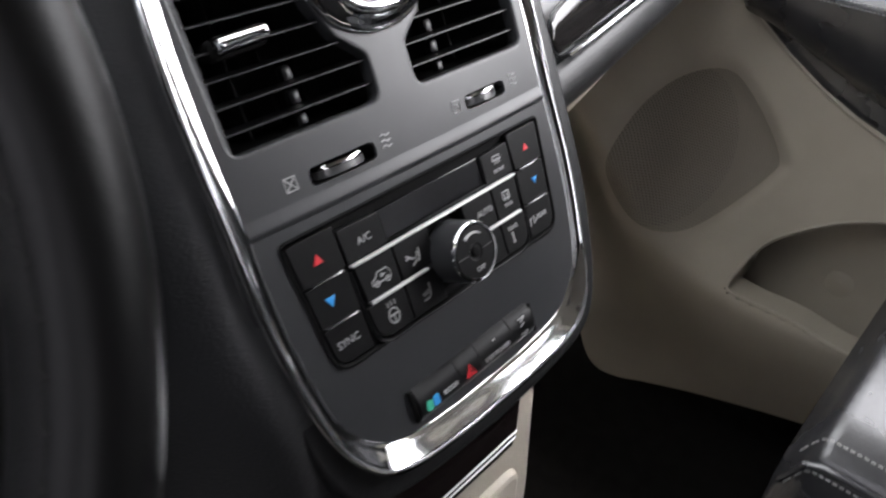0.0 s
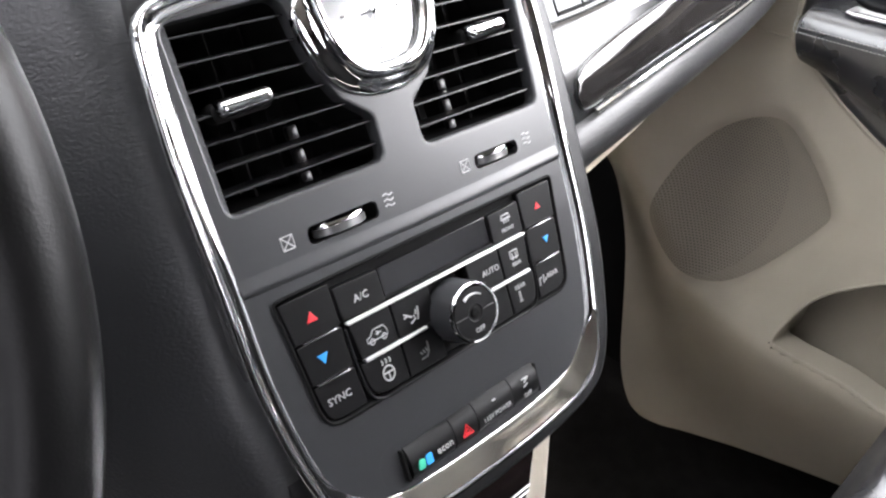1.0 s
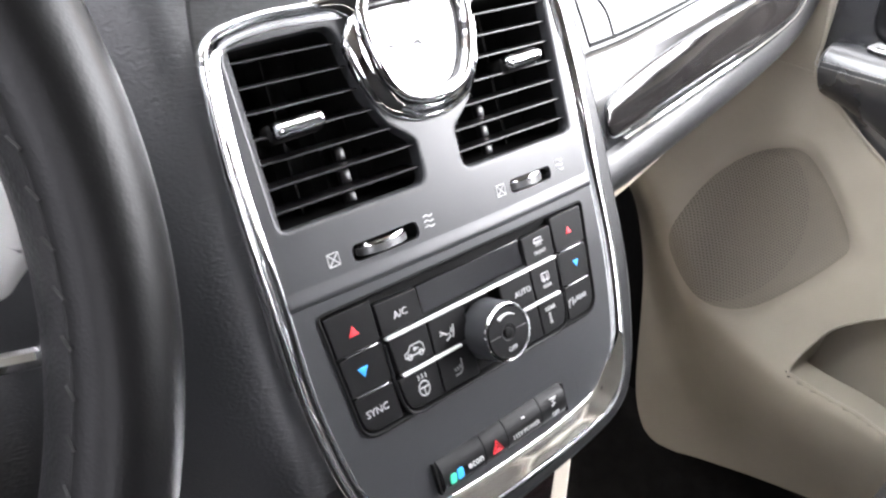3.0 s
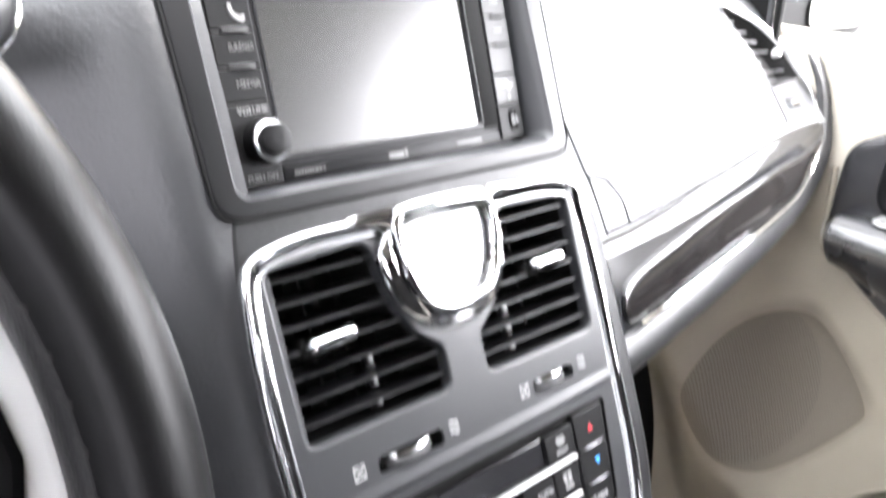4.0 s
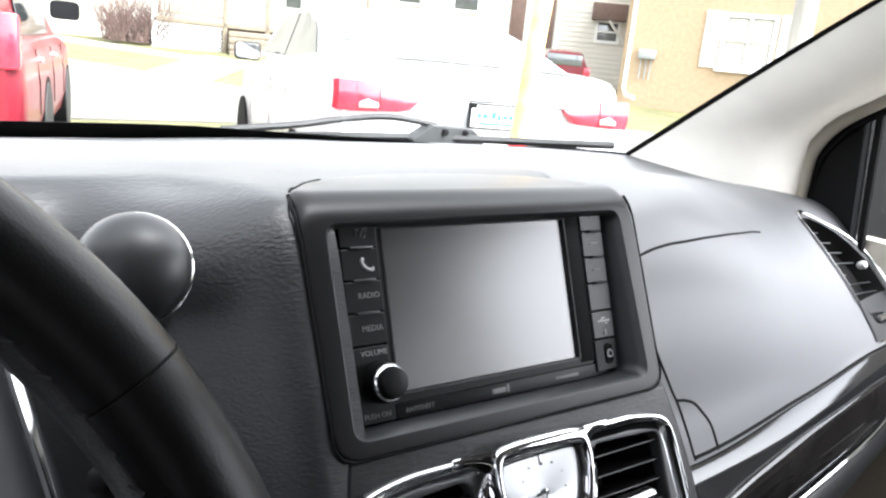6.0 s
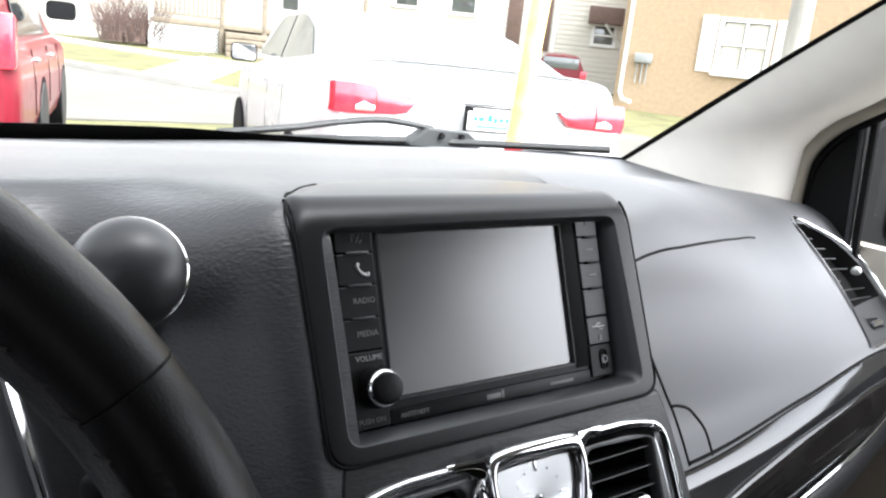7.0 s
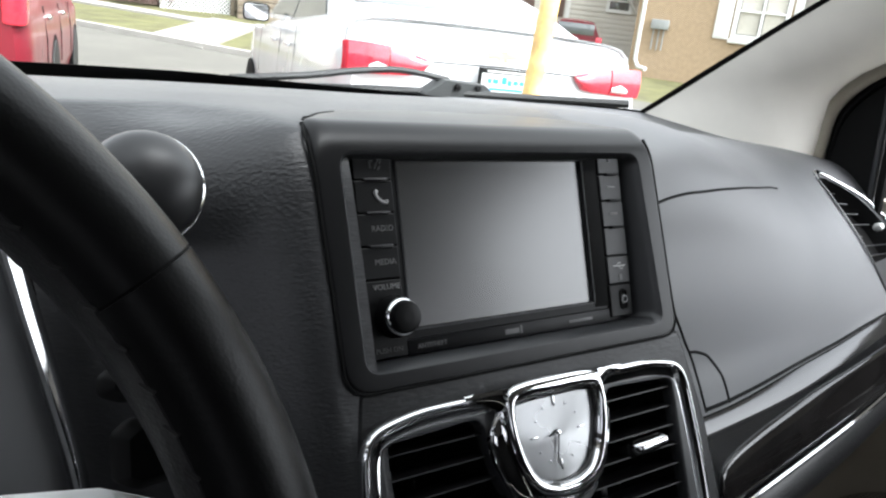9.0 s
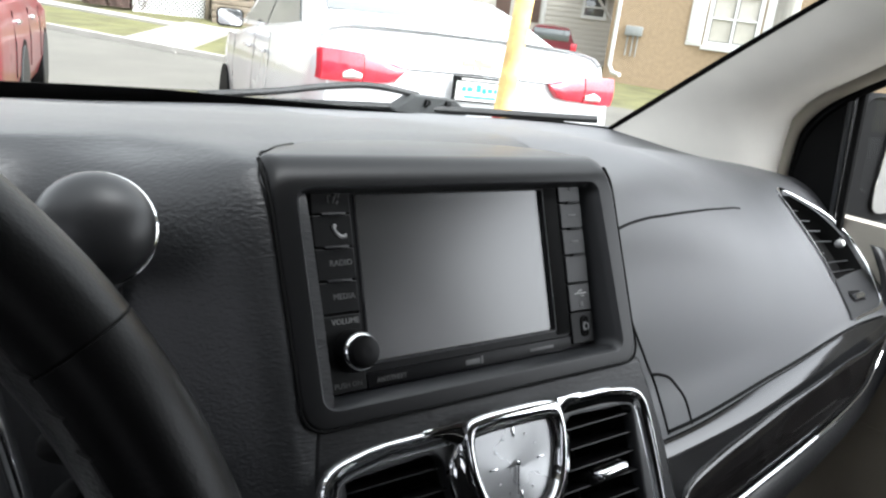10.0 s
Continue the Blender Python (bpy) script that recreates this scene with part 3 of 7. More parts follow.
def pillar(s):
    """The trim of a windscreen pillar: a broad rounded cloth-covered face between the glass and the door seal."""
    rows = []
    for t in steps(-0.10, 1.0, 30):
        g = pane(0.579, max(0.0, t))
        if t < 0:
            g += Vector((0.0, 0.10 * -t * 10 * 0.3, t * 0.7))
        d = Vector((0.715, line(t, (-0.1, 0.185), (0.0, 0.186), (0.07, 0.183), (0.13, 0.160), (0.22, 0.105), (0.45, -0.05), (1.0, -0.36)), line(t, (-0.1, 0.98), (0.0, 1.045), (0.07, 1.118), (0.13, 1.155), (0.22, 1.192), (0.45, 1.29), (1.0, 1.46))))
        row = []
        for k in range(17):
            w = k / 16
            bulge = 0.024 * math.sin(math.pi * w) ** 0.8 + 0.014 * math.sin(math.pi * w * w)
            p = g.lerp(d, w) + Vector((-0.72, -0.60, -0.15)) * bulge
            row.append((s * p.x, p.y, p.z))
        rows.append(row)
    return sheet(rows, 0.010, (s * 0.7, 0.6, 0.1))


for s, nm in ((1, "passenger"), (-1, "driver")):
    solid("pillar_trim", pillar(s), CREAM, "cream cloth-covered windscreen pillar trim", "pillar trim", "structure", "windscreen pillars", 60)

# ---- centre stack ----
FACE = leaning((0, -0.0111, 1.09), 25.6)      # the fascia: y up the face, so that the distance down is -y
MID = FACE @ Vector((0, -0.322, 0))
LOW = Matrix.Translation(MID) @ Matrix.Scale(1.037, 4) @ Matrix.Translation(-MID)      # the lower half of the cabin


def low(u, s):
    """A place of the lower stack, across and down the face."""
    return 1.037 * u, 0.322 + 1.037 * (s - 0.322)


fascia = thing("centre_console_fascia", FACE, "black centre console fascia with a chrome-framed panel", "console fascia")


def ring4(u0, v0, u1, v1, r, z):
    return [(x, y, z) for x, y in rounded(rect(u0, v0, u1, v1), r, 6)]


def bezel_row(top, z, side=0.0, foot=0.0, r=0.02):
    pts = [(-0.1325 + side, -0.1325 + foot, 0.016), (0.1325 - side, -0.1325 + foot, 0.016), (0.1355 - side, top, r), (-0.1355 + side, top, r)]
    return [(x, y, z) for x, y in rounded(pts, r, 6)]


rows = [bezel_row(0.012, -0.055, 0.001, 0, 0.010), bezel_row(0.0195, -0.0175, 0.0005, 0, 0.010)]
for a in steps(64.4, 0, 12):
    k = 1 - a / 64.4
    rows.append(bezel_row(0.001 + 0.024 * math.sin(radians(a)), -0.024 * (1 - math.cos(radians(a))), 0.0002 + 0.0016 * k ** 8, 0.0010 * k ** 8, 0.010 + 0.006 * k))
rows += [
        ring4(-0.1205, -0.1235, 0.1205, 0.0004, 0.010, 0.0), ring4(-0.1197, -0.1227, 0.1197, -0.0004, 0.009, -0.0008), ring4(-0.1165, -0.1195, 0.1165, -0.002, 0.007, -0.006), ring4(-0.111, -0.1155, 0.111, -0.0035, 0.004, -0.030)]
part("radio_surround", loops(bmesh.new(), rows[:16], False, False), HOOD, fascia, "satin black surround rolling over the radio", 40)
part("inner_chamfer", loops(bmesh.new(), rows[15:], False, False), SATIN, fascia, "grey chamfer round the radio", 30)
foot = [(x, y, -0.0004) for x, y, z in bezel_row(0.001, 0, -0.0007, -0.0007, 0.018)[:14]]
part("joint", tube([(-0.1328, -0.09, -0.0012)] + foot + [(0.1328, -0.09, -0.0012)], 0.0008, 6), BLACK, fascia)
# the hood runs back over the radio to a rounded end, with a dark joint round it
LID = [(0.0104, 0.1346), (0.0135, 0.1325), (0.0180, 0.1285), (0.0245, 0.1220), (0.039, 0.1095), (0.050, 0.0940), (0.061, 0.0720), (0.068, 0.0520), (0.0735, 0.0300), (0.076, 0.0120)]
rows = [[(u * hw, y, 1.1024 + 0.0020 * smooth((0.06 - y) / 0.055) + 0.0024 * math.sin(math.pi * min(1, (y - 0.010) / 0.066)) - 0.0022 * abs(u) ** 10) for u in steps(-1, 1, 24)] for y, hw in LID]
part("hood", xf(sheet(rows, 0.002, (0, 0, -1)), FACE.inverted()), HOOD, fascia, "satin black hood over the radio", 60)
half = [(hw + 0.0006, y, 1.1026) for y, hw in LID]
for sg in (-1, 1):
    path = [FACE @ Vector((sg * (0.1358 + 0.022 * v), v, -0.0012)) for v in steps(-0.118, -0.010, 8)] + [FACE @ Vector((sg * 0.1362, v, z)) for v, z in ((0.002, -0.0026), (0.012, -0.0062))] + [Vector((sg * p[0], p[1], p[2])) for p in half[2:(6 if sg < 0 else 2)]]
    part("joint", xf(tube([tuple(p) for p in spline(path, 3, closed=False)], 0.0012, 6), FACE.inverted()), BLACK, fascia)
OUT = [(0.1365, 0.1314), (0.139, 0.142), (0.144, 0.165), (0.149, 0.20), (0.152, 0.25), (0.152, 0.30), (0.151, 0.36), (0.144, 0.405), (0.132, 0.445), (0.112, 0.469), (0.07, 0.479), (0.0, 0.483)]
smooth_out = [p[:2] for p in spline(OUT, 4, closed=False)]
OUT_LEFT = [(0.1260, 0.1314), (0.1285, 0.142), (0.1320, 0.165), (0.1345, 0.20), (0.1355, 0.25), (0.1375, 0.30), (0.1385, 0.36), (0.1360, 0.405), (0.128, 0.445), (0.110, 0.469), (0.07, 0.479), (0.0, 0.483)]
smooth_left = [p[:2] for p in spline(OUT_LEFT, 4, closed=False)]
outer = [(u, -s) for u, s in smooth_out] + [(-u, -s) for u, s in smooth_left[-2::-1]]
CH = [(0.0, 0.1445), (0.07, 0.1445), (0.092, 0.1450), (0.1110, 0.1478), (0.1215, 0.1512), (0.1280, 0.1572), (0.1316, 0.1680), (0.1338, 0.190), (0.1352, 0.215), (0.1355, 0.245), (0.1345, 0.289), (0.1340, 0.346), (0.1281, 0.3946), (0.1182, 0.4309), (0.1016, 0.4527), (0.0778, 0.4625), (0.0363, 0.4667), (0.0, 0.4672)]
chrome_line = ccw([p[:2] for p in spline([(u, -s) for u, s in CH] + [(-u, -s) for u, s in CH[-2:0:-1]], 5)])
outer = ccw(outer)
part("lower_surround", join(holed(inset(outer, 0.003), [inset(chrome_line, 0.004)], -0.012, -0.0012), shape(outer, [(-0.012, -0.045), (-0.005, -0.017), (-0.001, -0.0065), (0.0002, -0.0032), (0.0010, -0.0018), (0.003, -0.0012)], False, False)), FASCIA, fascia, "grained black surround", 50)
def chrome_row(k, z):
    """The chrome widens towards the foot of the panel."""
    out = []
    a, b_ = inset(chrome_line, 0.0), inset(chrome_line, 0.001)
    for p, q in zip(a, b_):
        w = 0.0118 + 0.0075 * smooth((-p[1] - 0.410) / 0.045)
        d = (Vector(q) - Vector(p)) * 1000
        foot = smooth((-p[1] - 0.405) / 0.050)
        out.append((p[0] + d.x * w * k, p[1] + d.y * w * k, lerp(z, line(k, (0, 0.0030), (0.06, 0.0085), (0.16, 0.0098), (0.26, 0.0091), (0.34, 0.0082), (0.42, 0.0073), (0.60, 0.0053), (0.80, 0.0028), (0.97, 0.0013)), foot) if z > 0 else z))
    return out


part("chrome_frame", loops(bmesh.new(), [chrome_row(k, z) for k, z in ((0, -0.006), (0, 0.0016), (0.06, 0.0036), (0.16, 0.0050), (0.26, 0.0052), (0.34, 0.0044), (0.42, 0.0034), (0.60, 0.0024), (0.80, 0.0016), (0.97, 0.0013), (1.02, -0.004))], False, False), CHROME, fascia, "polished chrome frame", 60)
VENT = [(-0.1175, 0.1605), (-0.0500, 0.1575), (-0.0470, 0.1780), (-0.0415, 0.1990), (-0.0315, 0.2170), (-0.0145, 0.2305), (-0.0145, 0.2580), (-0.1160, 0.2580)]
vent_l = rounded([(u, -s, 0.008 if i in (0, 5, 6, 7) else 0.011) for i, (u, s) in enumerate(VENT)], 0.006, 4)
vent_r = rounded([(-u, -s, 0.008 if i in (0, 5, 6, 7) else 0.011) for i, (u, s) in enumerate(VENT)], 0.006, 4)
CLIM = [(-0.1062, 0.3065, 0.004), (0.1062, 0.3065, 0.004), (0.0995, 0.3835, 0.014), (-0.0995, 0.3835, 0.014)]
climate_hole = rounded([(u, -s, r) for u, s, r in CLIM], 0.01, 6)
climate_gap = rounded([(low(u, s)[0], -low(u, s)[1], r) for u, s, r in CLIM], 0.01, 6)
THUMBS = [(*low(a, b), *low(c, d)) for a, b, c, d in ((-0.0745, 0.2780, -0.0285, 0.2880), (0.0470, 0.2760, 0.0850, 0.2850))]
thumb_holes = [rounded(rect(a, -d, c, -b), 0.0042, 5) for a, b, c, d in THUMBS]
inner = inset(chrome_line, 0.0105)
part("control_panel", holed(inner, [ccw(vent_l), ccw(vent_r), climate_gap] + thumb_holes, -0.012, 0.0012), SATIN, fascia, "satin graphite control panel", 50)
rows = [[(x, v + 0.0012 * (x / 0.1) ** 2, z) for x in steps(-0.1232, 0.1232, 16)] for v, z in ((-0.2904, 0.0013), (-0.2940, 0.0016), (-0.2970, 0.0022), (-0.2987, 0.0021), (-0.2998, 0.0017), (-0.3006, 0.0013))]
part("panel_ridge", sheet(rows), SATIN, fascia, "soft fold above the climate panel", 60)
for loop in (vent_l, vent_r):
    part("vent_rim", shape(ccw(loop), [(-0.0012, 0.0013), (-0.0004, 0.0012), (0.0003, 0.0007), (0.0008, -0.0006), (0.0012, -0.008)], False, False), SATIN, fascia, "satin vent rim", 60)


def vent_span(loop, v):
    xs = []
    for a, b in zip(loop, loop[1:] + loop[:1]):
        if (a[1] - v) * (b[1] - v) <= 0 and abs(a[1] - b[1]) > 1e-9:
            xs.append(a[0] + (b[0] - a[0]) * (v - a[1]) / (b[1] - a[1]))
    return min(xs), max(xs)


def centre_vent(loop, tab_u, tab_s, side):
    vent = thing("air_vent", FACE, "black slatted air vent with chrome tab beside the clock", "air vent", "dashboard air vents")
    loop = ccw(loop)
    part("housing", shape(loop, [(0.001, -0.006), (0.003, -0.05), (0.02, -0.055)], False, True), BLACK, vent, "", 50)
    for k in range(4):
        u = (-0.104 + 0.021 * k) * -side
        part("vertical_vane", block(u - 0.0008, -0.256, -0.050, u + 0.0008, -0.166, -0.030, 0.0004), BLACK, vent)
    link_u = -0.0560 if side < 0 else 0.0560
    for k in range(3):
        v = -0.2235 - 0.0132 * k
        part("vane_link", block(link_u - 0.0036, v - 0.0090, -0.024, link_u + 0.0036, v, -0.0185, 0.0018), SLAT, vent, "dark link between the slats")
    for k in range(7):
        v = -0.1680 - 0.0132 * k
        a, b = vent_span(loop, v)
        bm = shape(rounded([(0.0, -0.0004), (0.016, -0.0005), (0.016, 0.0005), (0.0, 0.0006)], 0.0003, 3), [(0, a + 0.001), (0, b - 0.001)], True, True)
        # the section lies in (depth, height) and is drawn out across the vent
        xf(bm, Matrix(((0, 0, 1, 0), (0.12, 1, 0, v), (-1, 0, 0, -0.0025), (0, 0, 0, 1))))
        part("slat", bm, SLAT, vent)
    base = shape(rounded(rect(-0.0185, -0.0060, 0.0170, 0.0050), 0.0050, 5), [(0.001, -0.012), (0, -0.004), (0.0008, 0.0020), (0.0024, 0.0034)])
    xf(base, Matrix.Translation((tab_u, -tab_s - 0.0010, -0.004)) @ Matrix.Rotation(radians(2), 4, "Z"))
    part("tab_base", base, BLACK, vent)
    bm = shape(rounded(rect(-0.0160, -0.0050, 0.0165, 0.0050), 0.0047, 6), [(0.0006, -0.004), (0, 0.000), (0.0003, 0.0026), (0.0011, 0.0052), (0.0022, 0.0070), (0.0036, 0.0080), (0.0047, 0.0083)])
    xf(bm, Matrix.Translation((tab_u, -tab_s, -0.002)) @ Matrix.Rotation(radians(2), 4, "Z"))
    part("tab", bm, CHROME, vent, "chrome tab")
    return vent


centre_vent(vent_l, -0.0870, 0.2050, -1)
centre_vent(vent_r, 0.0850, 0.2015, 1)

# thumb wheels that shut the vents
for (a, b, c, d) in THUMBS:
    w = thing("vent_thumb_wheel", FACE @ Matrix.Translation(((a + c) / 2, -(b + d) / 2, 0)), "ribbed black and chrome vent thumb wheel", "thumb wheel", "vent thumb wheels")
    part("slot", shape(rounded(rect(a - (a + c) / 2, -0.005, c - (a + c) / 2, 0.005), 0.0042, 5), [(0, -0.001), (0.0002, -0.014)], False, True), BLACK, w)
    half = (c - a) * 0.36
    n, rad = 44, half * 1.15
    bm = bmesh.new()
    rws = []
    for z, f in ((-0.0036, 0.93), (-0.0030, 1.0), (0.0010, 1.0)):
        rws.append([((rad * f - 0.0004 * (k % 2)) * math.cos(2 * math.pi * k / n) * (half / rad), z, (rad * f - 0.0004 * (k % 2)) * math.sin(2 * math.pi * k / n) * 0.5 - 0.0052) for k in range(n)])
    part("ribbed_wheel", loops(bm, rws, True, True), WHEEL_METAL, w, "ribbed silver wheel")
    rws = [[(rad * f * math.cos(2 * math.pi * k / n) * (half / rad), z, rad * f * math.sin(2 * math.pi * k / n) * 0.5 - 0.0052) for k in range(n)] for z, f in ((0.0012, 1.01), (0.0024, 1.02), (0.0034, 0.97))]
    part("chrome_band", loops(bmesh.new(), rws, True, True), CHROME, w, "chrome band")


def icon(name, bm, mat, u, s, parent, z=0.0013, size=1.0):
    xf(bm, Matrix.Translation((u, -s, z)) @ Matrix.Diagonal((size, size, 1, 1)))
    return part(name, bm, mat, parent)


for u, s in (low(-0.0865, 0.2815), low(0.0388, 0.2800)):
    e = 0.0036
    icon("closed_mark", strokes([[(-e, -e), (e, -e), (e, e), (-e, e), (-e, -e)], [(-e, -e), (e, e)], [(-e, e), (e, -e)]], 0.0004, 0), PRINT, u, s, fascia)
for u, s in (low(-0.0205, 0.2810), low(0.0935, 0.2785)):
    icon("open_mark", strokes([[(-0.0035, y), (-0.0012, y + 0.0008), (0.0012, y - 0.0006), (0.0036, y + 0.0002)] for y in (-0.0032, 0, 0.0032)], 0.0005, 0), PRINT, u, s, fascia)

# ---- analogue clock ----
clock = thing("analogue_clock", FACE @ Matrix.Translation((0.001, 0, 0.004)), "chrome-framed analogue clock with a silver dial", "clock")
CK = [(0.0, 0.1415), (0.026, 0.1422), (0.0372, 0.1462), (0.0405, 0.1590), (0.0392, 0.1760), (0.0338, 0.1935), (0.0250, 0.2055), (0.0120, 0.2112), (0.0, 0.2124)]
clock_line = ccw([p[:2] for p in spline([(u, -s) for u, s in CK] + [(-u, -s) for u, s in CK[-2:0:-1]], 6)])


def clock_row(o, z, out):
    """The case's outline moved inwards by o; out flares its foot towards the vents, not towards the top."""
    return [(x, y, z) for (x, y) in [(p[0] + (p[0] - q[0]) * out * k, p[1] + (p[1] - q[1]) * out * k) for p, q, k in [(a, b, smooth((-0.150 - a[1]) / 0.022)) for a, b in zip(inset(clock_line, o), inset(clock_line, o + 0.001))]]]


flare = [clock_row(0.0, -0.012, 9.6), clock_row(0.0, -0.0015, 9.6), clock_row(0.0, -0.0002, 9.0), clock_row(0.0, 0.0014, 7.2), clock_row(0.0, 0.0026, 4.6), clock_row(0.0, 0.0036, 2.0), clock_row(0.0, 0.0050, 0.4)]
part("chrome_skirt", loops(bmesh.new(), flare, False, False), CHROME, clock, "flared chrome skirt", 60)
def case_row(o, z):
    """The case's band is broader along its top."""
    return [(x, y - 0.0042 * min(1.2, o / 0.007) * smooth((y + 0.172) / 0.026), z) for x, y in inset(clock_line, o)]


part("chrome_case", loops(bmesh.new(), [case_row(o, z) for o, z in ((0, 0.0048), (0.0002, 0.0062), (0.0010, 0.0076), (0.0024, 0.0086), (0.0042, 0.0086), (0.0060, 0.0072), (0.0070, 0.0048))], False, False), CHROME, clock, "chrome case", 60)
part("dark_rim", loops(bmesh.new(), [case_row(o, z) for o, z in ((0.0068, 0.0050), (0.0078, 0.0036), (0.0082, 0.0015))], False, False), GLOSS, clock)
part("dial", loops(bmesh.new(), [case_row(0.0080, 0.0002), case_row(0.0083, 0.0016)], False, True), DIAL, clock, "silver dial")
for k in range(12):
    m = Matrix.Translation((0, -0.1765, 0.0019)) @ Matrix.Rotation(-math.pi * k / 6, 4, "Z") @ Matrix.Translation((0, 0.0185 if k % 3 else 0.0200, 0))
    part("hour_mark", xf(pad(rect(-0.0003, -0.0008, 0.0003, 0.0008) if k % 3 else rect(-0.0005, -0.0040, 0.0005, 0.0022), 0, 0.0007, 0.0002), m), CHROME, clock)
for hand_name, angle, ln, wd in (("hour_hand", 262, 0.0085, 0.0007), ("minute_hand", 192, 0.0185, 0.0006)):
    m = Matrix.Translation((0, -0.1765, 0.0030)) @ Matrix.Rotation(radians(-angle), 4, "Z")
    part(hand_name, xf(pad([(-wd, -0.002), (wd, -0.002), (wd * 0.5, ln), (-wd * 0.5, ln)], 0, 0.0006, 0.0001), m), SATIN, clock)
part("hand_hub", xf(turned([(0.0016, 0.0), (0.0016, 0.0018), (0.001, 0.0024)], 16), Matrix.Translation((0, -0.1765, 0.0018))), CHROME, clock)
for sg in (-1, 1):
    # a fillet carries the frame's bead into the case
    rows = []
    for k in steps(0, 1, 12):
        top, foot = lerp(0.1436, 0.1442, k), 0.1500 + 0.0130 * (1 - k) ** 2.6
        rows.append([(sg * lerp(0.0370, 0.0640, k), -lerp(top, foot, w), lerp(lerp(0.0070, 0.0004, smooth(k)), lerp(0.0010, -0.0006, k), w * w) + 0.0008 * math.sin(math.pi * w)) for w in steps(0, 1, 8)])
    part("chrome_fillet", sheet(rows, 0.003, (0, 0, -1)), CHROME, clock, "", 70)

# ---- climate control ----
climate = thing("climate_control", LOW @ FACE, "black automatic climate control panel with a round fan knob", "climate control")
part("back_plate", shape(ccw(climate_hole), [(-0.0006, 0.0022), (0.0006, 0.0026), (0.0016, 0.0016), (0.0020, -0.002)], False, True), BLACK, climate, "", 50)


def key(poly, parent, z1=0.0022, mat=KEYCAP, r=0.0016, name="button"):
    return part(name, pad(ccw(rounded(poly, r, 3)), -0.003, z1, 0.0008), mat, parent)


def wall_u(s):
    return lerp(0.1038, 0.0972, (s - 0.3065) / 0.077)


COLS = [(0.3092, 0.3333), (0.3342, 0.3572), (0.3582, 0.3808)]
for i, (s0, s1) in enumerate(COLS):
    for sg in (-1, 1):
        rr = 0.011 if i == 2 else 0.0012
        key([(sg * wall_u(s0), -s0), (sg * 0.0728, -s0), (sg * lerp(0.0728, 0.0715, i / 2), -s1), (sg * wall_u(s1), -s1, rr)], climate)
for s in (0.33375, 0.3577):
    for sg in (-1, 1):
        part("metal_bar", xf(block(-0.0105, -0.0006, 0, 0.0105, 0.0006, 0.0036, 0.0005), Matrix.Translation((sg * 0.0865, -s, 0))), DARK_METAL, climate, "thin dark metal bar")
key([(-0.0718, -0.3130), (-0.0418, -0.3140), (-0.0415, -0.3330), (-0.0712, -0.3330)], climate)
key([(0.0448, -0.3140), (0.0718, -0.3130), (0.0712, -0.3330), (0.0445, -0.3330)], climate)
part("display", pad(rounded(rect(-0.0405, -0.3315, 0.0438, -0.3140), 0.001, 3), -0.003, 0.0002, 0.0006), LCD, climate, "dark display window")
part("display_edge", block(-0.0412, -0.3328, 0, 0.0444, -0.3316, 0.0020, 0.0004), BEZEL, climate)
ROWS2 = [(0.3352, 0.3570), (0.3592, 0.3808)]
for i, (s0, s1) in enumerate(ROWS2):
    for u0, u1 in ((-0.0698, -0.0418), (-0.0412, -0.0130), (0.0170, 0.0446), (0.0452, 0.0698)):
        edge_l, edge_r = u0 < -0.06, u1 > 0.06
        q = [(u0, -s0), (u1, -s0), (u1 - (0.002 if edge_r else 0), -s1, 0.011 if edge_r and i else 0.001), (u0 + (0.002 if edge_l else 0), -s1, 0.011 if edge_l and i else 0.001)]
        key(q, climate, 0.0034)
part("silver_bar", block(-0.0700, -0.3352, 0, 0.0700, -0.3336, 0.0044, 0.0006), SILVER, climate, "satin silver bar")
for u0, u1 in ((-0.0660, -0.0215), (0.0310, 0.0670)):
    part("silver_bar", block(u0, -0.3590, 0, u1, -0.3572, 0.0046, 0.0007), SILVER, climate, "satin silver bar")
under = [(-0.0715, -0.337), (-0.0700, -0.372), (-0.062, -0.3830), (-0.04, -0.3836), (0.04, -0.3836), (0.062, -0.3830), (0.0700, -0.372), (0.0715, -0.337)]
part("lower_edge", tube([(*p[:2], 0.0022) for p in spline(under, 5, closed=False)], 0.0009, 8), BEZEL, climate)
# fan knob
KNOB_AT = Matrix.Translation((0.001, -0.3572, 0.001)) @ Matrix.Diagonal((0.90, 0.90, 1, 1))
n = 72
rws = []
for r, z, rib in ((0.0212, 0.000, 0.0004), (0.0208, 0.004, 0.0005), (0.0203, 0.0185, 0.0005), (0.0196, 0.0200, 0)):
    rws.append([((r - rib * (k % 2)) * math.cos(2 * math.pi * k / n), (r - rib * (k % 2)) * math.sin(2 * math.pi * k / n), z) for k in range(n)])
knob = part("fan_knob", xf(loops(bmesh.new(), rws, True, True), KNOB_AT), SATIN, climate, "ribbed black fan knob")
part("chrome_ring", xf(turned([(0.0198, 0.0190), (0.0200, 0.0206), (0.0192, 0.0216), (0.0180, 0.0214), (0.0176, 0.0200)], 48, False, False), KNOB_AT), CHROME, knob, "thin chrome ring")
part("cap", xf(turned([(0.0178, 0.0200), (0.0172, 0.0208), (0.006, 0.0212), (0.0052, 0.0206), (0.0040, 0.0206)], 48, False, True), KNOB_AT), KEYCAP, knob)
part("led", xf(turned([(0.0036, 0.0205), (0.0034, 0.0216), (0.0018, 0.0220)], 24, False, True), KNOB_AT), BLACK, knob)
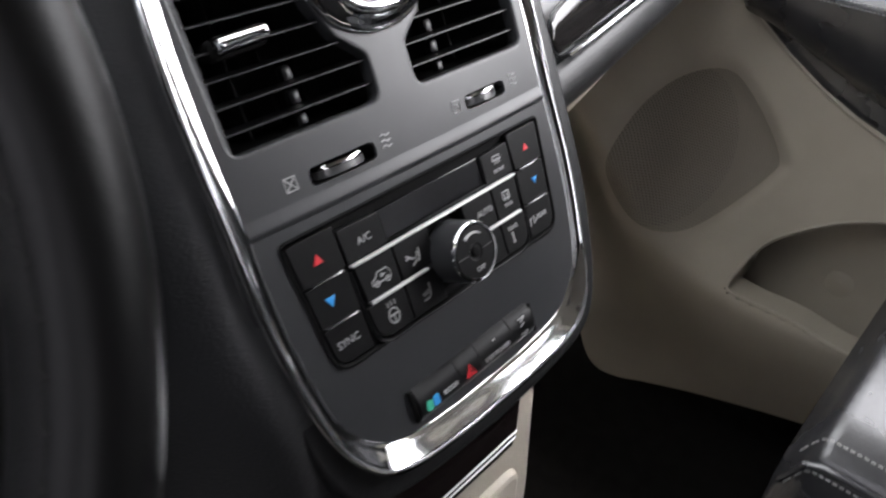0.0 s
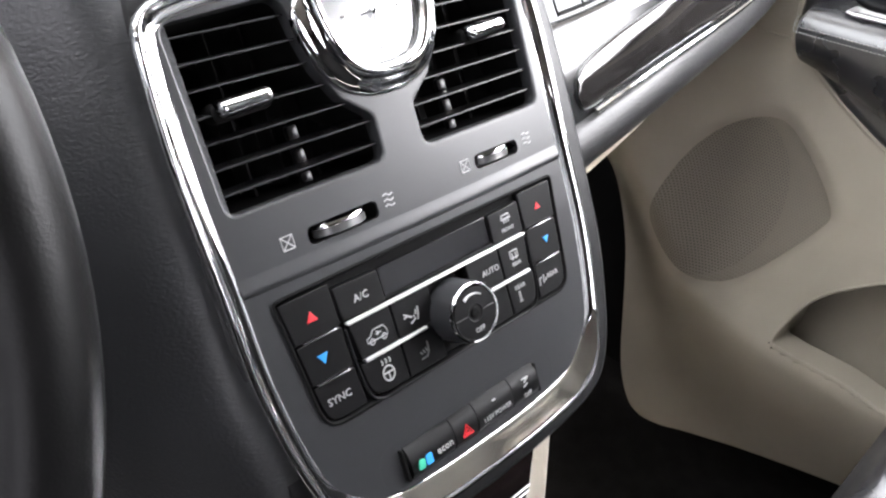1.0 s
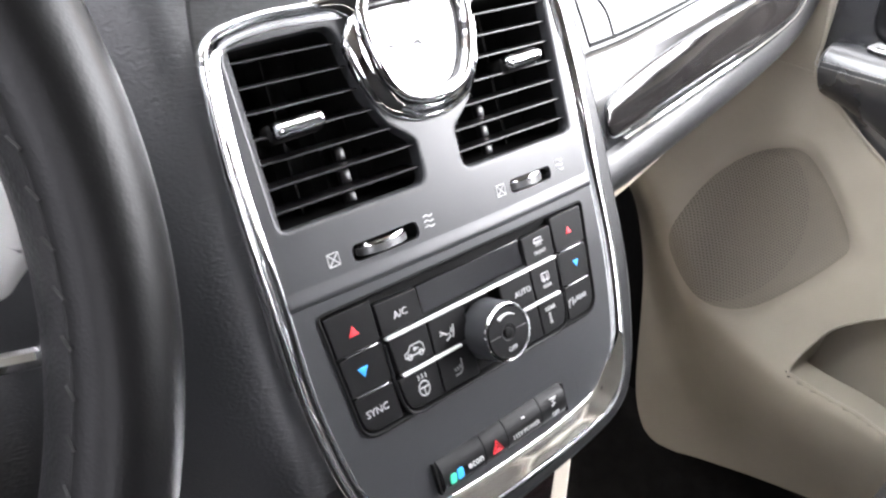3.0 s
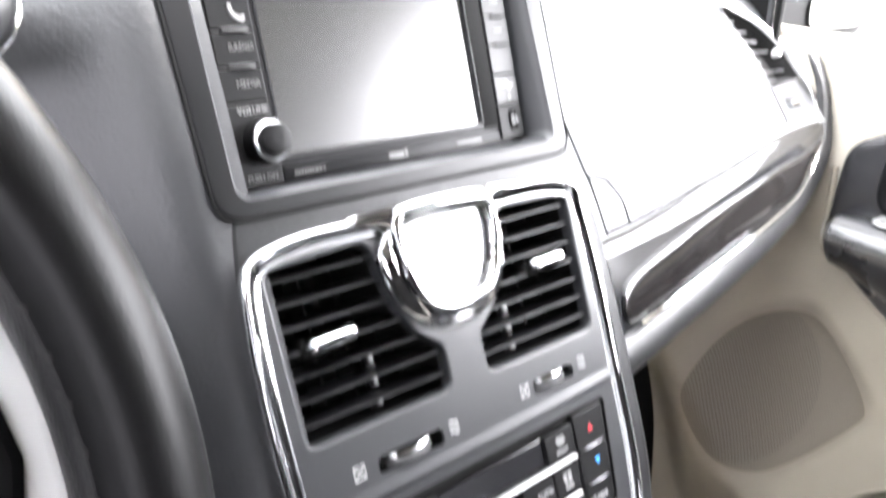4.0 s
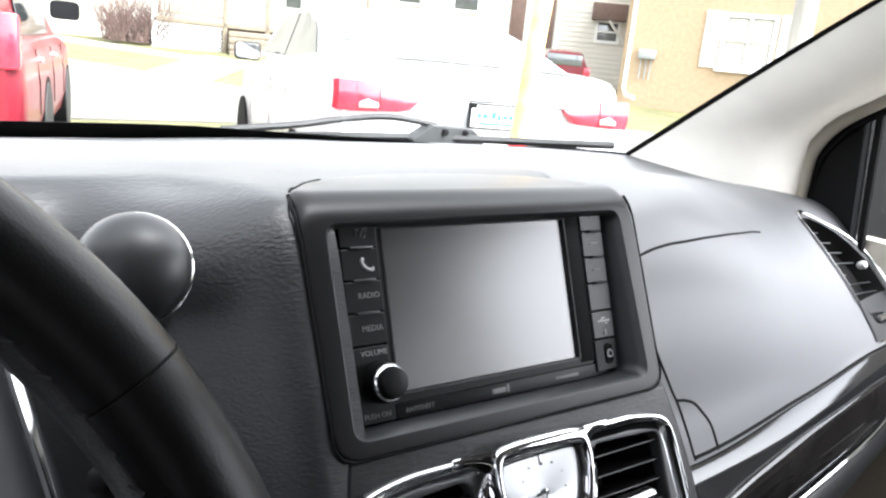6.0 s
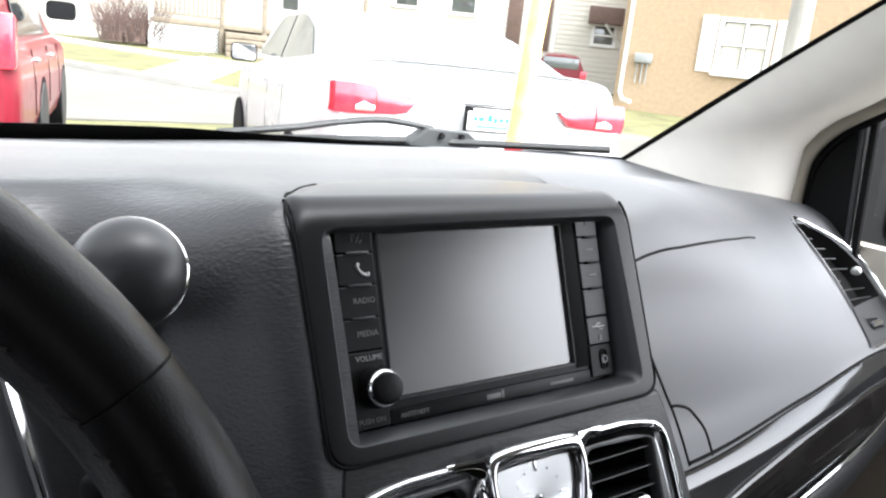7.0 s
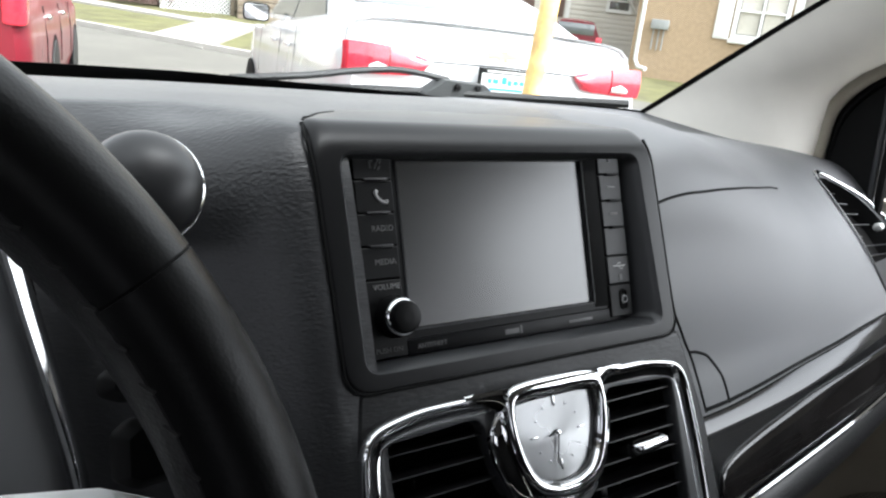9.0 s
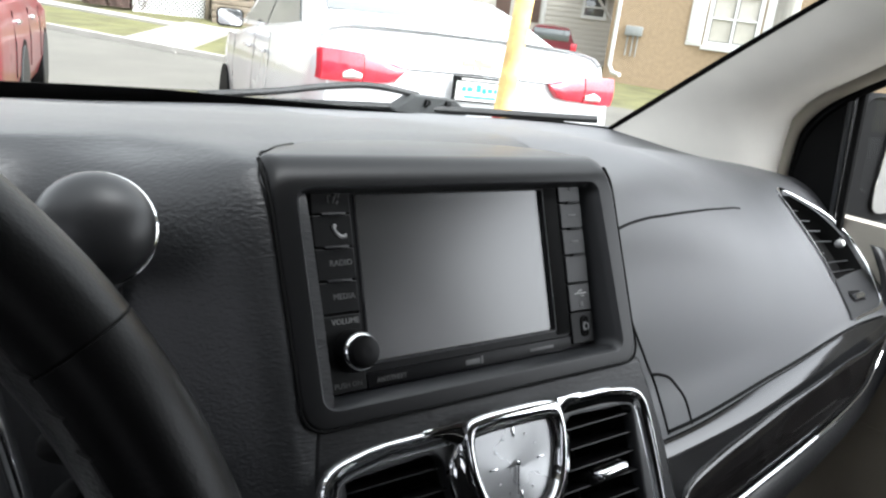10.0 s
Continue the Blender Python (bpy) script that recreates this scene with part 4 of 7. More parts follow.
arc = [(0.001 + 0.0113 * math.cos(radians(a)), -0.3572 + 0.0113 * math.sin(radians(a)), 0.0222) for a in range(50, 126, 6)]
part("fan_scale", tube(arc, [0.0003 + 0.0009 * k / 12 for k in range(len(arc))], 6), PRINT, knob)
part("lettering", xf(words("OFF", 0.0042), Matrix.Translation((0.0015, -0.3677, 0.0221))), PRINT, knob)
part("tick_line", join(xf(pad(rect(0.006, -0.0002, 0.0148, 0.0002), 0, 0.0003, 0.0001), Matrix.Translation((0.001, -0.3572, 0.0219))), xf(pad(rect(-0.0148, -0.0002, -0.006, 0.0002), 0, 0.0003, 0.0001), Matrix.Translation((0.001, -0.3572, 0.0219)))), DIM_PRINT, knob)
# print on the keys
for nm, tx, sz, u, s in (("lettering", "A/C", 0.0060, -0.0562, 0.3238), ("lettering", "SYNC", 0.0060, -0.0868, 0.3696), ("lettering", "AUTO", 0.0052, 0.0352, 0.3462), ("lettering", "REAR", 0.0040, 0.0553, 0.3650), ("lettering", "REAR", 0.0044, 0.0868, 0.3690), ("lettering", "FRONT", 0.0033, 0.0585, 0.3272), ("lettering", "REAR", 0.0033, 0.0575, 0.3500)):
    icon(nm, words(tx, sz), PRINT, u, s, climate, 0.0024 if nm and abs(u) > 0.071 or s < 0.333 else 0.0036)
tri = [(-0.0042, -0.0030), (0.0042, -0.0030), (0, 0.0040)]
for sg in (-1, 1):
    k = 0.80 if sg < 0 else 0.62
    icon("red_arrow", pad(tri, 0, 0.0004, 0.0001), RED_PRINT, sg * 0.0878, 0.3220, climate, 0.0022, k)
    icon("blue_arrow", pad([(-p[0], -p[1]) for p in tri], 0, 0.0004, 0.0001), BLUE_PRINT, sg * 0.0885, 0.3452, climate, 0.0022, k)
van = [(-0.0070, -0.0020), (-0.0070, 0.0004), (-0.0042, 0.0012), (-0.0020, 0.0040), (0.0050, 0.0040), (0.0066, 0.0016), (0.0068, -0.0020)]
icon("recirculation_mark", strokes([van + van[:1], [(-0.0040 + 0.0016 * math.cos(a), -0.0022 + 0.0016 * math.sin(a)) for a in steps(0, 6.28, 8)], [(0.0042 + 0.0016 * math.cos(a), -0.0022 + 0.0016 * math.sin(a)) for a in steps(0, 6.28, 8)], [(-0.0006, 0.0012), (0.0030, 0.0012)], [(-0.0002, 0.0024), (0.0020, 0.0012), (-0.0002, 0.0002)]], 0.00035, 0), PRINT, -0.0545, 0.3478, climate, 0.0036)
icon("airflow_mark", strokes([[(-0.0058, 0.0030), (-0.0040, 0.0010), (-0.0062, 0.0006)], [(-0.0046, 0.0020), (-0.0010, -0.0006)], [(0.0004, 0.0000), (0.0014, -0.0022), (-0.0022, -0.0040)], [(0.0018, 0.0008), (0.0040, -0.0004), (0.0046, 0.0040)], [(0.0040, -0.0002), (0.0028, -0.0034)], [(0.0026, 0.0026), (0.0030, 0.0010)]], 0.0006, 0), PRINT, -0.0288, 0.3476, climate, 0.0036)
circ = [(0.0038 * math.cos(a), 0.0044 * math.sin(a) - 0.001) for a in steps(0, 6.28, 14)]
icon("heated_wheel_mark", strokes([circ, [(-0.0036, -0.0004), (0.0036, -0.0004)], [(0, -0.0010), (0, -0.0052)], [(-0.0026, 0.0048), (-0.0020, 0.0062), (-0.0026, 0.0076)], [(0, 0.0050), (0.0006, 0.0064), (0, 0.0078)], [(0.0026, 0.0048), (0.0032, 0.0062), (0.0026, 0.0076)]], 0.0005, 0), PRINT, -0.0545, 0.3700, climate, 0.0036)
icon("heated_seat_mark", strokes([[(0.0034, 0.0052), (0.0030, -0.0008), (0.0012, -0.0032), (-0.0030, -0.0034)], [(-0.0028, 0.0010), (-0.0018, -0.0008)], [(-0.0008, 0.0014), (0.0002, -0.0006)], [(0.0012, 0.0020), (0.0020, -0.0002)]], 0.0006, 0), DIM_PRINT, -0.0280, 0.3708, climate, 0.0036)
icon("front_defrost_mark", strokes([[(-0.0040, 0.0010), (-0.0030, 0.0036), (0.0030, 0.0036), (0.0040, 0.0010), (-0.0040, 0.0010)], [(-0.0020, -0.0014), (-0.0020, 0.0020)], [(0, -0.0014), (0, 0.0020)], [(0.0020, -0.0014), (0.0020, 0.0020)]], 0.0005, 0), PRINT, 0.0585, 0.3215, climate, 0.0024)
icon("rear_defrost_mark", strokes([[(-0.0032, -0.0020), (-0.0032, 0.0026), (0.0032, 0.0026), (0.0032, -0.0020), (-0.0032, -0.0020)], [(-0.0016, -0.0034), (-0.0016, 0.0012)], [(0.0016, -0.0034), (0.0016, 0.0012)]], 0.0005, 0), PRINT, 0.0568, 0.3438, climate, 0.0036)
icon("rear_temperature_mark", strokes([[(0, -0.0034), (0, 0.0034)], [(-0.0010, -0.0030), (0.0010, -0.0030)]], 0.0008, 0), PRINT, 0.0535, 0.3712, climate, 0.0036)
icon("rear_seat_mark", strokes([[(-0.0040, -0.0036), (-0.0034, 0.0010), (-0.0014, 0.0012)], [(-0.0002, -0.0030), (0.0006, 0.0024)], [(0.0016, -0.0020), (0.0030, 0.0000)]], 0.0005, 0), PRINT, 0.0778, 0.3690, climate, 0.0024)
icon("fan_speed_bars", bars([(-0.0022, y, 0.0022, y + 0.0005) for y in (-0.004, -0.002, 0.0, 0.002)]), DIM_PRINT, 0.0262, 0.3640, climate, 0.0034)

# ---- row of switches above the chrome ----
switches = thing("switch_row", LOW @ FACE, "row of black rocker switches above the chrome", "switch row")
part("recess", shape(rounded(rect(-0.0760, -0.4385, 0.0640, -0.4130), 0.0120, 6), [(-0.002, 0.0012), (0.0, 0.0010), (0.004, -0.0006)], False, True), SATIN, switches, "", 60)
SW = [(-0.0602, -0.0268), (-0.0260, -0.0076), (-0.0068, 0.0240), (0.0248, 0.0480)]
for i, (a, b) in enumerate(SW):
    rws = []
    for u in steps(a, b, 4):
        sec = [(-0.4370, 0.0), (-0.4365, 0.0036), (-0.4325, 0.0062), (-0.4270, 0.0068), (-0.4215, 0.0056), (-0.4172, 0.0030), (-0.4165, 0.0)]
        rws.append([(u, v + 0.0008 * smooth((u + 0.06) / 0.11), z) for v, z in sec])
    part("switch", loops(bmesh.new(), rws, True, True), KEYCAP, switches, "", 50)
for u in (-0.0622, 0.0492):
    part("end_rib", block(u - 0.0012, -0.4365, 0, u + 0.0006, -0.4168, 0.0050, 0.0006), BLACK, switches)
icon("lettering", words("econ", 0.0064), PRINT, -0.0352, 0.4285, switches, 0.0070)
icon("leaf_mark", pad(rounded([(-0.0036, -0.0030), (0.0014, -0.0036), (0.0024, 0.0024), (-0.0022, 0.0034)], 0.0016), 0, 0.0005, 0.0002), GREEN_PRINT, -0.0530, 0.4296, switches, 0.0066)
icon("drop_mark", pad(rounded([(-0.0026, -0.0034), (0.0026, -0.0034), (0.0026, 0.0034), (-0.0020, 0.0030)], 0.0014), 0, 0.0006, 0.0002), BLUE_PRINT, -0.0482, 0.4290, switches, 0.0069)
icon("hazard_mark", strokes([[(-0.0040, -0.0028), (0.0040, -0.0028), (0, 0.0042), (-0.0040, -0.0028)], [(-0.0018, -0.0015), (0.0018, -0.0015), (0, 0.0018), (-0.0018, -0.0015)]], 0.0005, 0), RED_PRINT, -0.0168, 0.4285, switches, 0.0068)
icon("lettering", words("115V POWER", 0.0042), PRINT, 0.0090, 0.4300, switches, 0.0068)
icon("indicator", bars([(-0.0014, -0.0005, 0.0014, 0.0005)]), PRINT, 0.0088, 0.4215, switches, 0.0058)
icon("lettering", words("OFF", 0.0040), PRINT, 0.0365, 0.4320, switches, 0.0066)
icon("skid_mark", strokes([[(-0.0022, -0.0020), (0.0016, -0.0006), (-0.0012, 0.0010), (0.0022, 0.0028)], [(-0.0030, 0.0034), (0.0030, 0.0034)]], 0.0005, 0), PRINT, 0.0362, 0.4240, switches, 0.0068)

# ---- lower console under the stack ----
console = thing("lower_console", Matrix.Identity(4), "lower centre console with black bin and cream edge", "console")
part("body", shape(rounded([(-0.150, 0.10), (0.158, 0.10), (0.152, 0.40), (0.128, 0.66), (-0.128, 0.66)], 0.012, 4), [(0, -0.40), (0, -0.006), (0.002, -0.002), (0.006, 0.0)]), LIGHT_BEIGE, console, "cream console body")
console.matrix_world = LOW @ axes((0, -0.160, 0), (1, 0, 0), (0, 0, 1), (0, -1, 0))
part("bin_lid", pad(rounded([(-0.118, 0.508), (0.110, 0.508), (0.104, 0.66), (-0.112, 0.66)], 0.006, 4), -0.02, 0.006, 0.004), GLOSS, console, "gloss black bin lid")
part("dark_gap", pad(rect(-0.118, 0.496, 0.110, 0.508), -0.02, 0.002, 0.001), BLACK, console)
part("foot_rib", pad(rounded([(0.02, 0.20), (0.128, 0.20), (0.122, 0.46), (0.02, 0.46)], 0.02, 5), -0.01, 0.008, 0.006), LIGHT_BEIGE, console)
for v in (0.514, 0.522):
    part("lid_line", tube([(-0.116, v, 0.0062), (0.106, v, 0.0062)], 0.0008, 6), SILVER, console)

# ---- radio ----
RADIO = leaning((0, 0, 1.09), 21.5)
radio = thing("touchscreen_radio", RADIO, "black touchscreen radio with side keys and a volume knob", "radio")
part("case", shape(rounded(rect(-0.112, -0.124, 0.112, 0.003), 0.003, 4), [(0, -0.05), (0, -0.0045), (0.0008, -0.0035)], False, True), BEZEL, radio)
part("screen_frame", holed(rounded(rect(-0.0835, -0.1125, 0.0850, 0.0005), 0.002, 4), [rounded(rect(-0.0785, -0.1065, 0.0712, -0.0078), 0.0015, 4)], -0.004, 0.0006), BEZEL, radio)
part("screen", pad(rounded(rect(-0.0787, -0.1067, 0.0714, -0.0076), 0.001, 3), -0.004, -0.0016, 0.0004), SCREEN, radio, "matt dark screen")
part("screen_lip", shape(rounded(rect(-0.0800, -0.1080, 0.0726, -0.0063), 0.002, 4), [(0, 0.0), (0.0003, 0.0014), (0.0006, 0.0014), (0.0016, -0.0012)], False, False), SATIN, radio)
part("right_margin", pad(rect(0.0728, -0.1105, 0.0862, -0.0006), -0.003, 0.0013, 0.0004), BLACK, radio)


def side_key(u0, u1, s0, s1, mat=KEYCAP):
    return part("key", pad(rounded(rect(u0, -s1, u1, -s0), 0.0015, 3), -0.003, 0.0024, 0.0008), mat, radio)


LEFT_KEYS = [(0.0004, 0.0186), (0.0192, 0.0378), (0.0384, 0.0570), (0.0576, 0.0762), (0.0768, 0.1215)]
for s0, s1 in LEFT_KEYS:
    side_key(-0.1085, -0.0832, s0, s1)
for s in (0.0189, 0.0381, 0.0573):
    part("key_bar", xf(block(-0.0078, -0.0008, 0, 0.0078, 0.0008, 0.0046, 0.0006), Matrix.Translation((-0.0952, -s, 0))), SATIN, radio)
RIGHT_KEYS = [(0.0004, 0.0178), (0.0184, 0.0366), (0.0372, 0.0556), (0.0562, 0.0760), (0.0766, 0.0962), (0.0968, 0.1195)]
for i, (s0, s1) in enumerate(RIGHT_KEYS):
    side_key(0.0868 if i < 5 else 0.0862, 0.1085, s0, s1, KEY_GREY if i < 5 else KEYCAP)
for s in (0.0181, 0.0369, 0.0559):
    part("key_bar", xf(block(-0.0058, -0.0010, 0, 0.0058, 0.0010, 0.0050, 0.0007), Matrix.Translation((0.0985, -s, 0))), BEZEL, radio)
part("bottom_rail", pad(rect(-0.0825, -0.1220, 0.0850, -0.1128), -0.003, 0.0020, 0.0010), BEZEL, radio)
n = 48
rws = []
for r, z, rib in ((0.0124, 0.000, 0), (0.0122, 0.003, 0.0003), (0.0115, 0.0080, 0.0004), (0.0109, 0.0090, 0)):
    rws.append([((r - rib * (k % 2)) * math.cos(2 * math.pi * k / n), (r - rib * (k % 2)) * math.sin(2 * math.pi * k / n), z) for k in range(n)])
KN = Matrix.Translation((-0.0905, -0.0982, 0.0022))
vol = part("volume_knob", xf(loops(bmesh.new(), rws, True, True), KN), KEYCAP, radio, "ribbed black volume knob")
part("chrome_ring", xf(turned([(0.0110, 0.0085), (0.0111, 0.0096), (0.0106, 0.0108), (0.0095, 0.0116), (0.0089, 0.0112)], 40, False, False), KN), CHROME, vol, "chrome ring")
part("cap", xf(turned([(0.0091, 0.0105), (0.0090, 0.0146), (0.0084, 0.0160), (0.0064, 0.0166), (0.003, 0.0168)], 40, False, True), KN), KEYCAP, vol)
jack = part("aux_socket", xf(shape(rounded(rect(-0.0040, -0.0075, 0.0040, 0.0075), 0.0038, 6), [(0, 0.0026), (0.0004, 0.0034), (0.0014, 0.0034), (0.0018, 0.0026)], False, True), Matrix.Translation((0.0992, -0.1075, 0))), BLACK, radio)
part("socket_ring", xf(turned([(0.0030, 0.0026), (0.0030, 0.0040), (0.0020, 0.0040), (0.0018, 0.0026)], 24, False, True), Matrix.Translation((0.0992, -0.1075, 0))), SATIN, jack)
for tx, sz, u, s, mt in (("RADIO", 0.0048, -0.0928, 0.0472, DIM_PRINT), ("MEDIA", 0.0048, -0.0928, 0.0665, DIM_PRINT), ("VOLUME", 0.0046, -0.0936, 0.0808, MID_PRINT), ("PUSH ON", 0.0042, -0.0955, 0.1170, DIM_PRINT), ("ANTITHEFT", 0.0040, -0.0660, 0.1175, DIM_PRINT)):
    icon("lettering", words(tx, sz), mt, u, s, radio, 0.0025)
icon("maker_mark", bars([(-0.0075, -0.0016, 0.0040, 0.0016), (0.0050, -0.0022, 0.0068, 0.0030)]), DIM_PRINT, -0.003, 0.1175, radio, 0.0021)
icon("small_print", bars([(-0.0110, -0.0010, 0.0110, 0.0010)]), DIM_PRINT, 0.0560, 0.1175, radio, 0.0021)
hand = [(-0.0042, 0.0034), (-0.0030, 0.0002), (-0.0002, -0.0026), (0.0034, -0.0034)]
icon("phone_mark", join(tube([(*p[:2], 0) for p in spline(hand, 4, closed=False)], 0.0011, 6), tube([(-0.0042, 0.0034, 0), (-0.0026, 0.0028, 0)], 0.0013, 6), tube([(0.0034, -0.0034, 0), (0.0028, -0.0018, 0)], 0.0013, 6)), PRINT, -0.0915, 0.0290, radio, 0.0025)
icon("voice_mark", strokes([[(-0.0040, -0.0030), (-0.0040, 0.0010), (-0.0020, 0.0010)], [(-0.0010, -0.0034), (0.0004, 0.0002)], [(0.0010, 0.0040), (0.0016, 0.0020), (0.0010, 0.0004)], [(0.0026, 0.0044), (0.0034, 0.0020), (0.0026, -0.0004)], [(0.0010, -0.0040), (0.0026, -0.0020)]], 0.0006, 0), DIM_PRINT, -0.0935, 0.0092, radio, 0.0025)
icon("usb_mark", strokes([[(-0.0060, 0), (0.0060, 0)], [(-0.0030, 0), (-0.0005, 0.0022), (0.0020, 0.0022)], [(-0.0010, 0), (0.0015, -0.0020), (0.0035, -0.0020)]], 0.0006, 0), PRINT, 0.0980, 0.0838, radio, 0.0025)
icon("storage_mark", bars([(-0.0016, -0.0022, 0.0016, 0.0022)]), DIM_PRINT, 0.0985, 0.0918, radio, 0.0025)
icon("eject_mark", pad([(-0.0020, -0.0012), (0.0020, -0.0012), (0, 0.0018)], 0, 0.0003, 0.0001), DIM_PRINT, 0.0978, 0.0080, radio, 0.0025)
for s in (0.0272, 0.0462):
    icon("key_print", bars([(-0.0040, -0.0008, 0.0040, 0.0008)]), DIM_PRINT, 0.0980, s, radio, 0.0025)

# ---- steering wheel ----
b, a = 0.0438, 0.4295
WX = Vector((math.cos(b), math.sin(b), 0))
WY = Vector((-math.sin(b) * math.sin(a), math.cos(b) * math.sin(a), math.cos(a)))
WHEEL = axes((-0.4594, -0.2133, 0.970), WX, WY, WX.cross(WY))
wheel = thing("steering_wheel", WHEEL, "black leather steering wheel with stitching and silver spokes", "steering wheel")
R, r = 0.2338, 0.0198
SEAM = radians(30.4)


def rim(a0, a1, n, fat=1.0):
    rows = []
    for t in steps(a0, a1, n):
        c, s = math.cos(t), math.sin(t)
        rows.append([((R + r * fat * math.cos(q)) * c, (R + r * fat * math.cos(q)) * s, r * fat * 1.06 * math.sin(q)) for q in [2 * math.pi * k / 20 for k in range(20)]])
    return loops(bmesh.new(), rows, True, True)


part("upper_rim", rim(SEAM + 0.0022, math.pi - SEAM - 0.0022, 60), RIM, wheel, "smooth black leather")
part("lower_rim", rim(math.pi - SEAM + 0.0022, 2 * math.pi + SEAM - 0.0022, 90), RIM, wheel, "black leather")
for t in (SEAM, math.pi - SEAM):
    part("seam", rim(t - 0.0065, t + 0.0065, 2, 0.985), BLACK, wheel)
# a leather strip sewn along the inner side of the rim
STRIP = material("matt_black_strip_leather", (0.0105, 0.0105, 0.0112), 0.5, grain=0.25, grain_size=0.0016, grain_kind="CELL", mottle=0.15, spec=0.3)
rows = []
for t in steps(0.0, 2 * math.pi, 160)[:-1]:
    rows.append([((R + r * f * math.cos(q)) * math.cos(t), (R + r * f * math.cos(q)) * math.sin(t), r * 1.06 * f * math.sin(q)) for q, f in ((2.46, 0.97), (2.52, 1.018), (2.7, 1.024), (2.9, 1.024), (3.2, 1.024), (3.5, 1.024), (3.74, 1.018), (3.80, 0.97))])
part("inner_strip", loops(bmesh.new(), rows, False, False, True, False), STRIP, wheel, "sewn inner leather strip")
st = []
for k in range(96):
    t = 2 * math.pi * k / 96 + 0.02
    for q, lean in ((2.54, 0.010), (3.72, -0.010)):
        p = [((R + r * 1.014 * math.cos(w)) * math.cos(t + d), (R + r * 1.014 * math.cos(w)) * math.sin(t + d), r * 1.083 * math.sin(w)) for w, d in ((q - 0.07, -lean), (q + 0.07, lean))]
        st.append(tube(p, 0.0007, 5))
part("stitching", join(*st), DARK_THREAD, wheel, "dark cross stitching")["kind"] = "stuff"
# spokes and hub
for s in (-1, 1):
    sp = [(s * 0.085, 0.064), (s * 0.165, 0.061), (s * 0.192, 0.056), (s * 0.2125, 0.046, 0.014), (s * 0.2235, 0.024, 0.014), (s * 0.2235, -0.012, 0.014), (s * 0.217, -0.029), (s * 0.206, -0.038), (s * 0.19, -0.039), (s * 0.085, -0.034)]
    spoke = part("spoke", shape(ccw(rounded(sp, 0.008, 5)), [(0, -0.030), (0, -0.014), (0.0015, -0.010), (0.005, -0.0075), (0.011, -0.0065)], True, True), BRIGHT_SILVER, wheel, "satin silver spoke")
    pod = [(s * 0.10, 0.040), (s * 0.176, 0.040), (s * 0.203, 0.032, 0.008), (s * 0.2065, 0.004, 0.010), (s * 0.202, -0.015), (s * 0.10, -0.022)]
    part("switch_pod", shape(ccw(rounded(pod, 0.008, 5)), [(0, -0.010), (0.0006, -0.004), (0.004, -0.0015)]), KEYCAP, spoke, "black switch pod")
    part("lower_spoke", tube([(s * 0.06, -0.055, -0.014), (s * 0.15, -0.055, -0.014), (s * 0.196, -0.056, -0.014), (s * 0.216, -0.060, -0.012)], 0.0034, 8), CHROME, wheel, "chrome lower spoke")
for s in (-1, 1):
    for u0, v0, u1, v1 in ((0.1930, 0.083, 0.2080, 0.093), (0.1950, 0.0555, 0.2130, 0.0745)):
        pts = [(s * u0, v0 + 0.002), (s * (u0 + 0.006), v0 - 0.001), (s * u1, v0), (s * (u1 - 0.001), v1), (s * (u0 + 0.007), v1 + 0.002), (s * (u0 + 0.001), v1 - 0.002)]
        part("rear_switch", shape(ccw(rounded(pts, 0.004, 5)), [(0.003, -0.030), (0, -0.027), (0, -0.018), (0.003, -0.014)], True, True), BLACK, wheel, "black switch behind the rim")
part("hub", shape(rounded([(-0.10, -0.075, 0.03), (0.10, -0.075, 0.03), (0.11, 0.07, 0.04), (-0.11, 0.07, 0.04)], 0.03, 6), [(0, -0.05), (0, 0.008), (0.006, 0.018), (0.02, 0.024)], True, True), LEATHER, wheel, "black padded hub")
column = thing("steering_column", WHEEL, "black plastic steering column shroud", "steering column")
part("shroud", xf(turned([(0.055, -0.22), (0.06, -0.06), (0.05, -0.045)], 24), Matrix.Identity(4)), BEZEL, column)

# instrument surround with its chrome line, behind the wheel
cluster = thing("instrument_surround", Matrix.Identity(4), "black instrument surround edged with a chrome line", "instrument panel")
edge = [(-0.292, 0.018, 1.086), (-0.281, -0.002, 1.048), (-0.273, -0.012, 1.010), (-0.264, -0.020, 0.970), (-0.256, -0.028, 0.93), (-0.25, -0.035, 0.88)]
band = [Vector(p) for p in spline(edge, 5, closed=False)]
facing = Vector((0.60, -0.72, 0.35)).normalized()
rows = []
for i, p in enumerate(band):
    side = facing.cross(band[min(i + 1, len(band) - 1)] - band[max(i - 1, 0)]).normalized()
    w = lerp(0.0105, 0.0065, i / (len(band) - 1))
    rows.append([tuple(p + side * (w * q - 0.0035) + facing * (0.0030 + 0.0006 * math.sin(math.pi * q))) for q in steps(0, 1, 5)])
part("chrome_line", sheet(rows, 0.003, tuple(-facing)), CHROME, cluster, "thin chrome line", 50)
rows = [[(p[0] - 0.30 * t - 0.004, p[1] + 0.004 - 0.02 * math.sin(math.pi * t) + 0.02 * t, p[2]) for t in steps(0, 1, 10)] for p in spline(edge, 5, closed=False)]
part("panel", sheet(rows, 0.004, (0, 1, 0)), DASH_SOFT, cluster, "", 60)

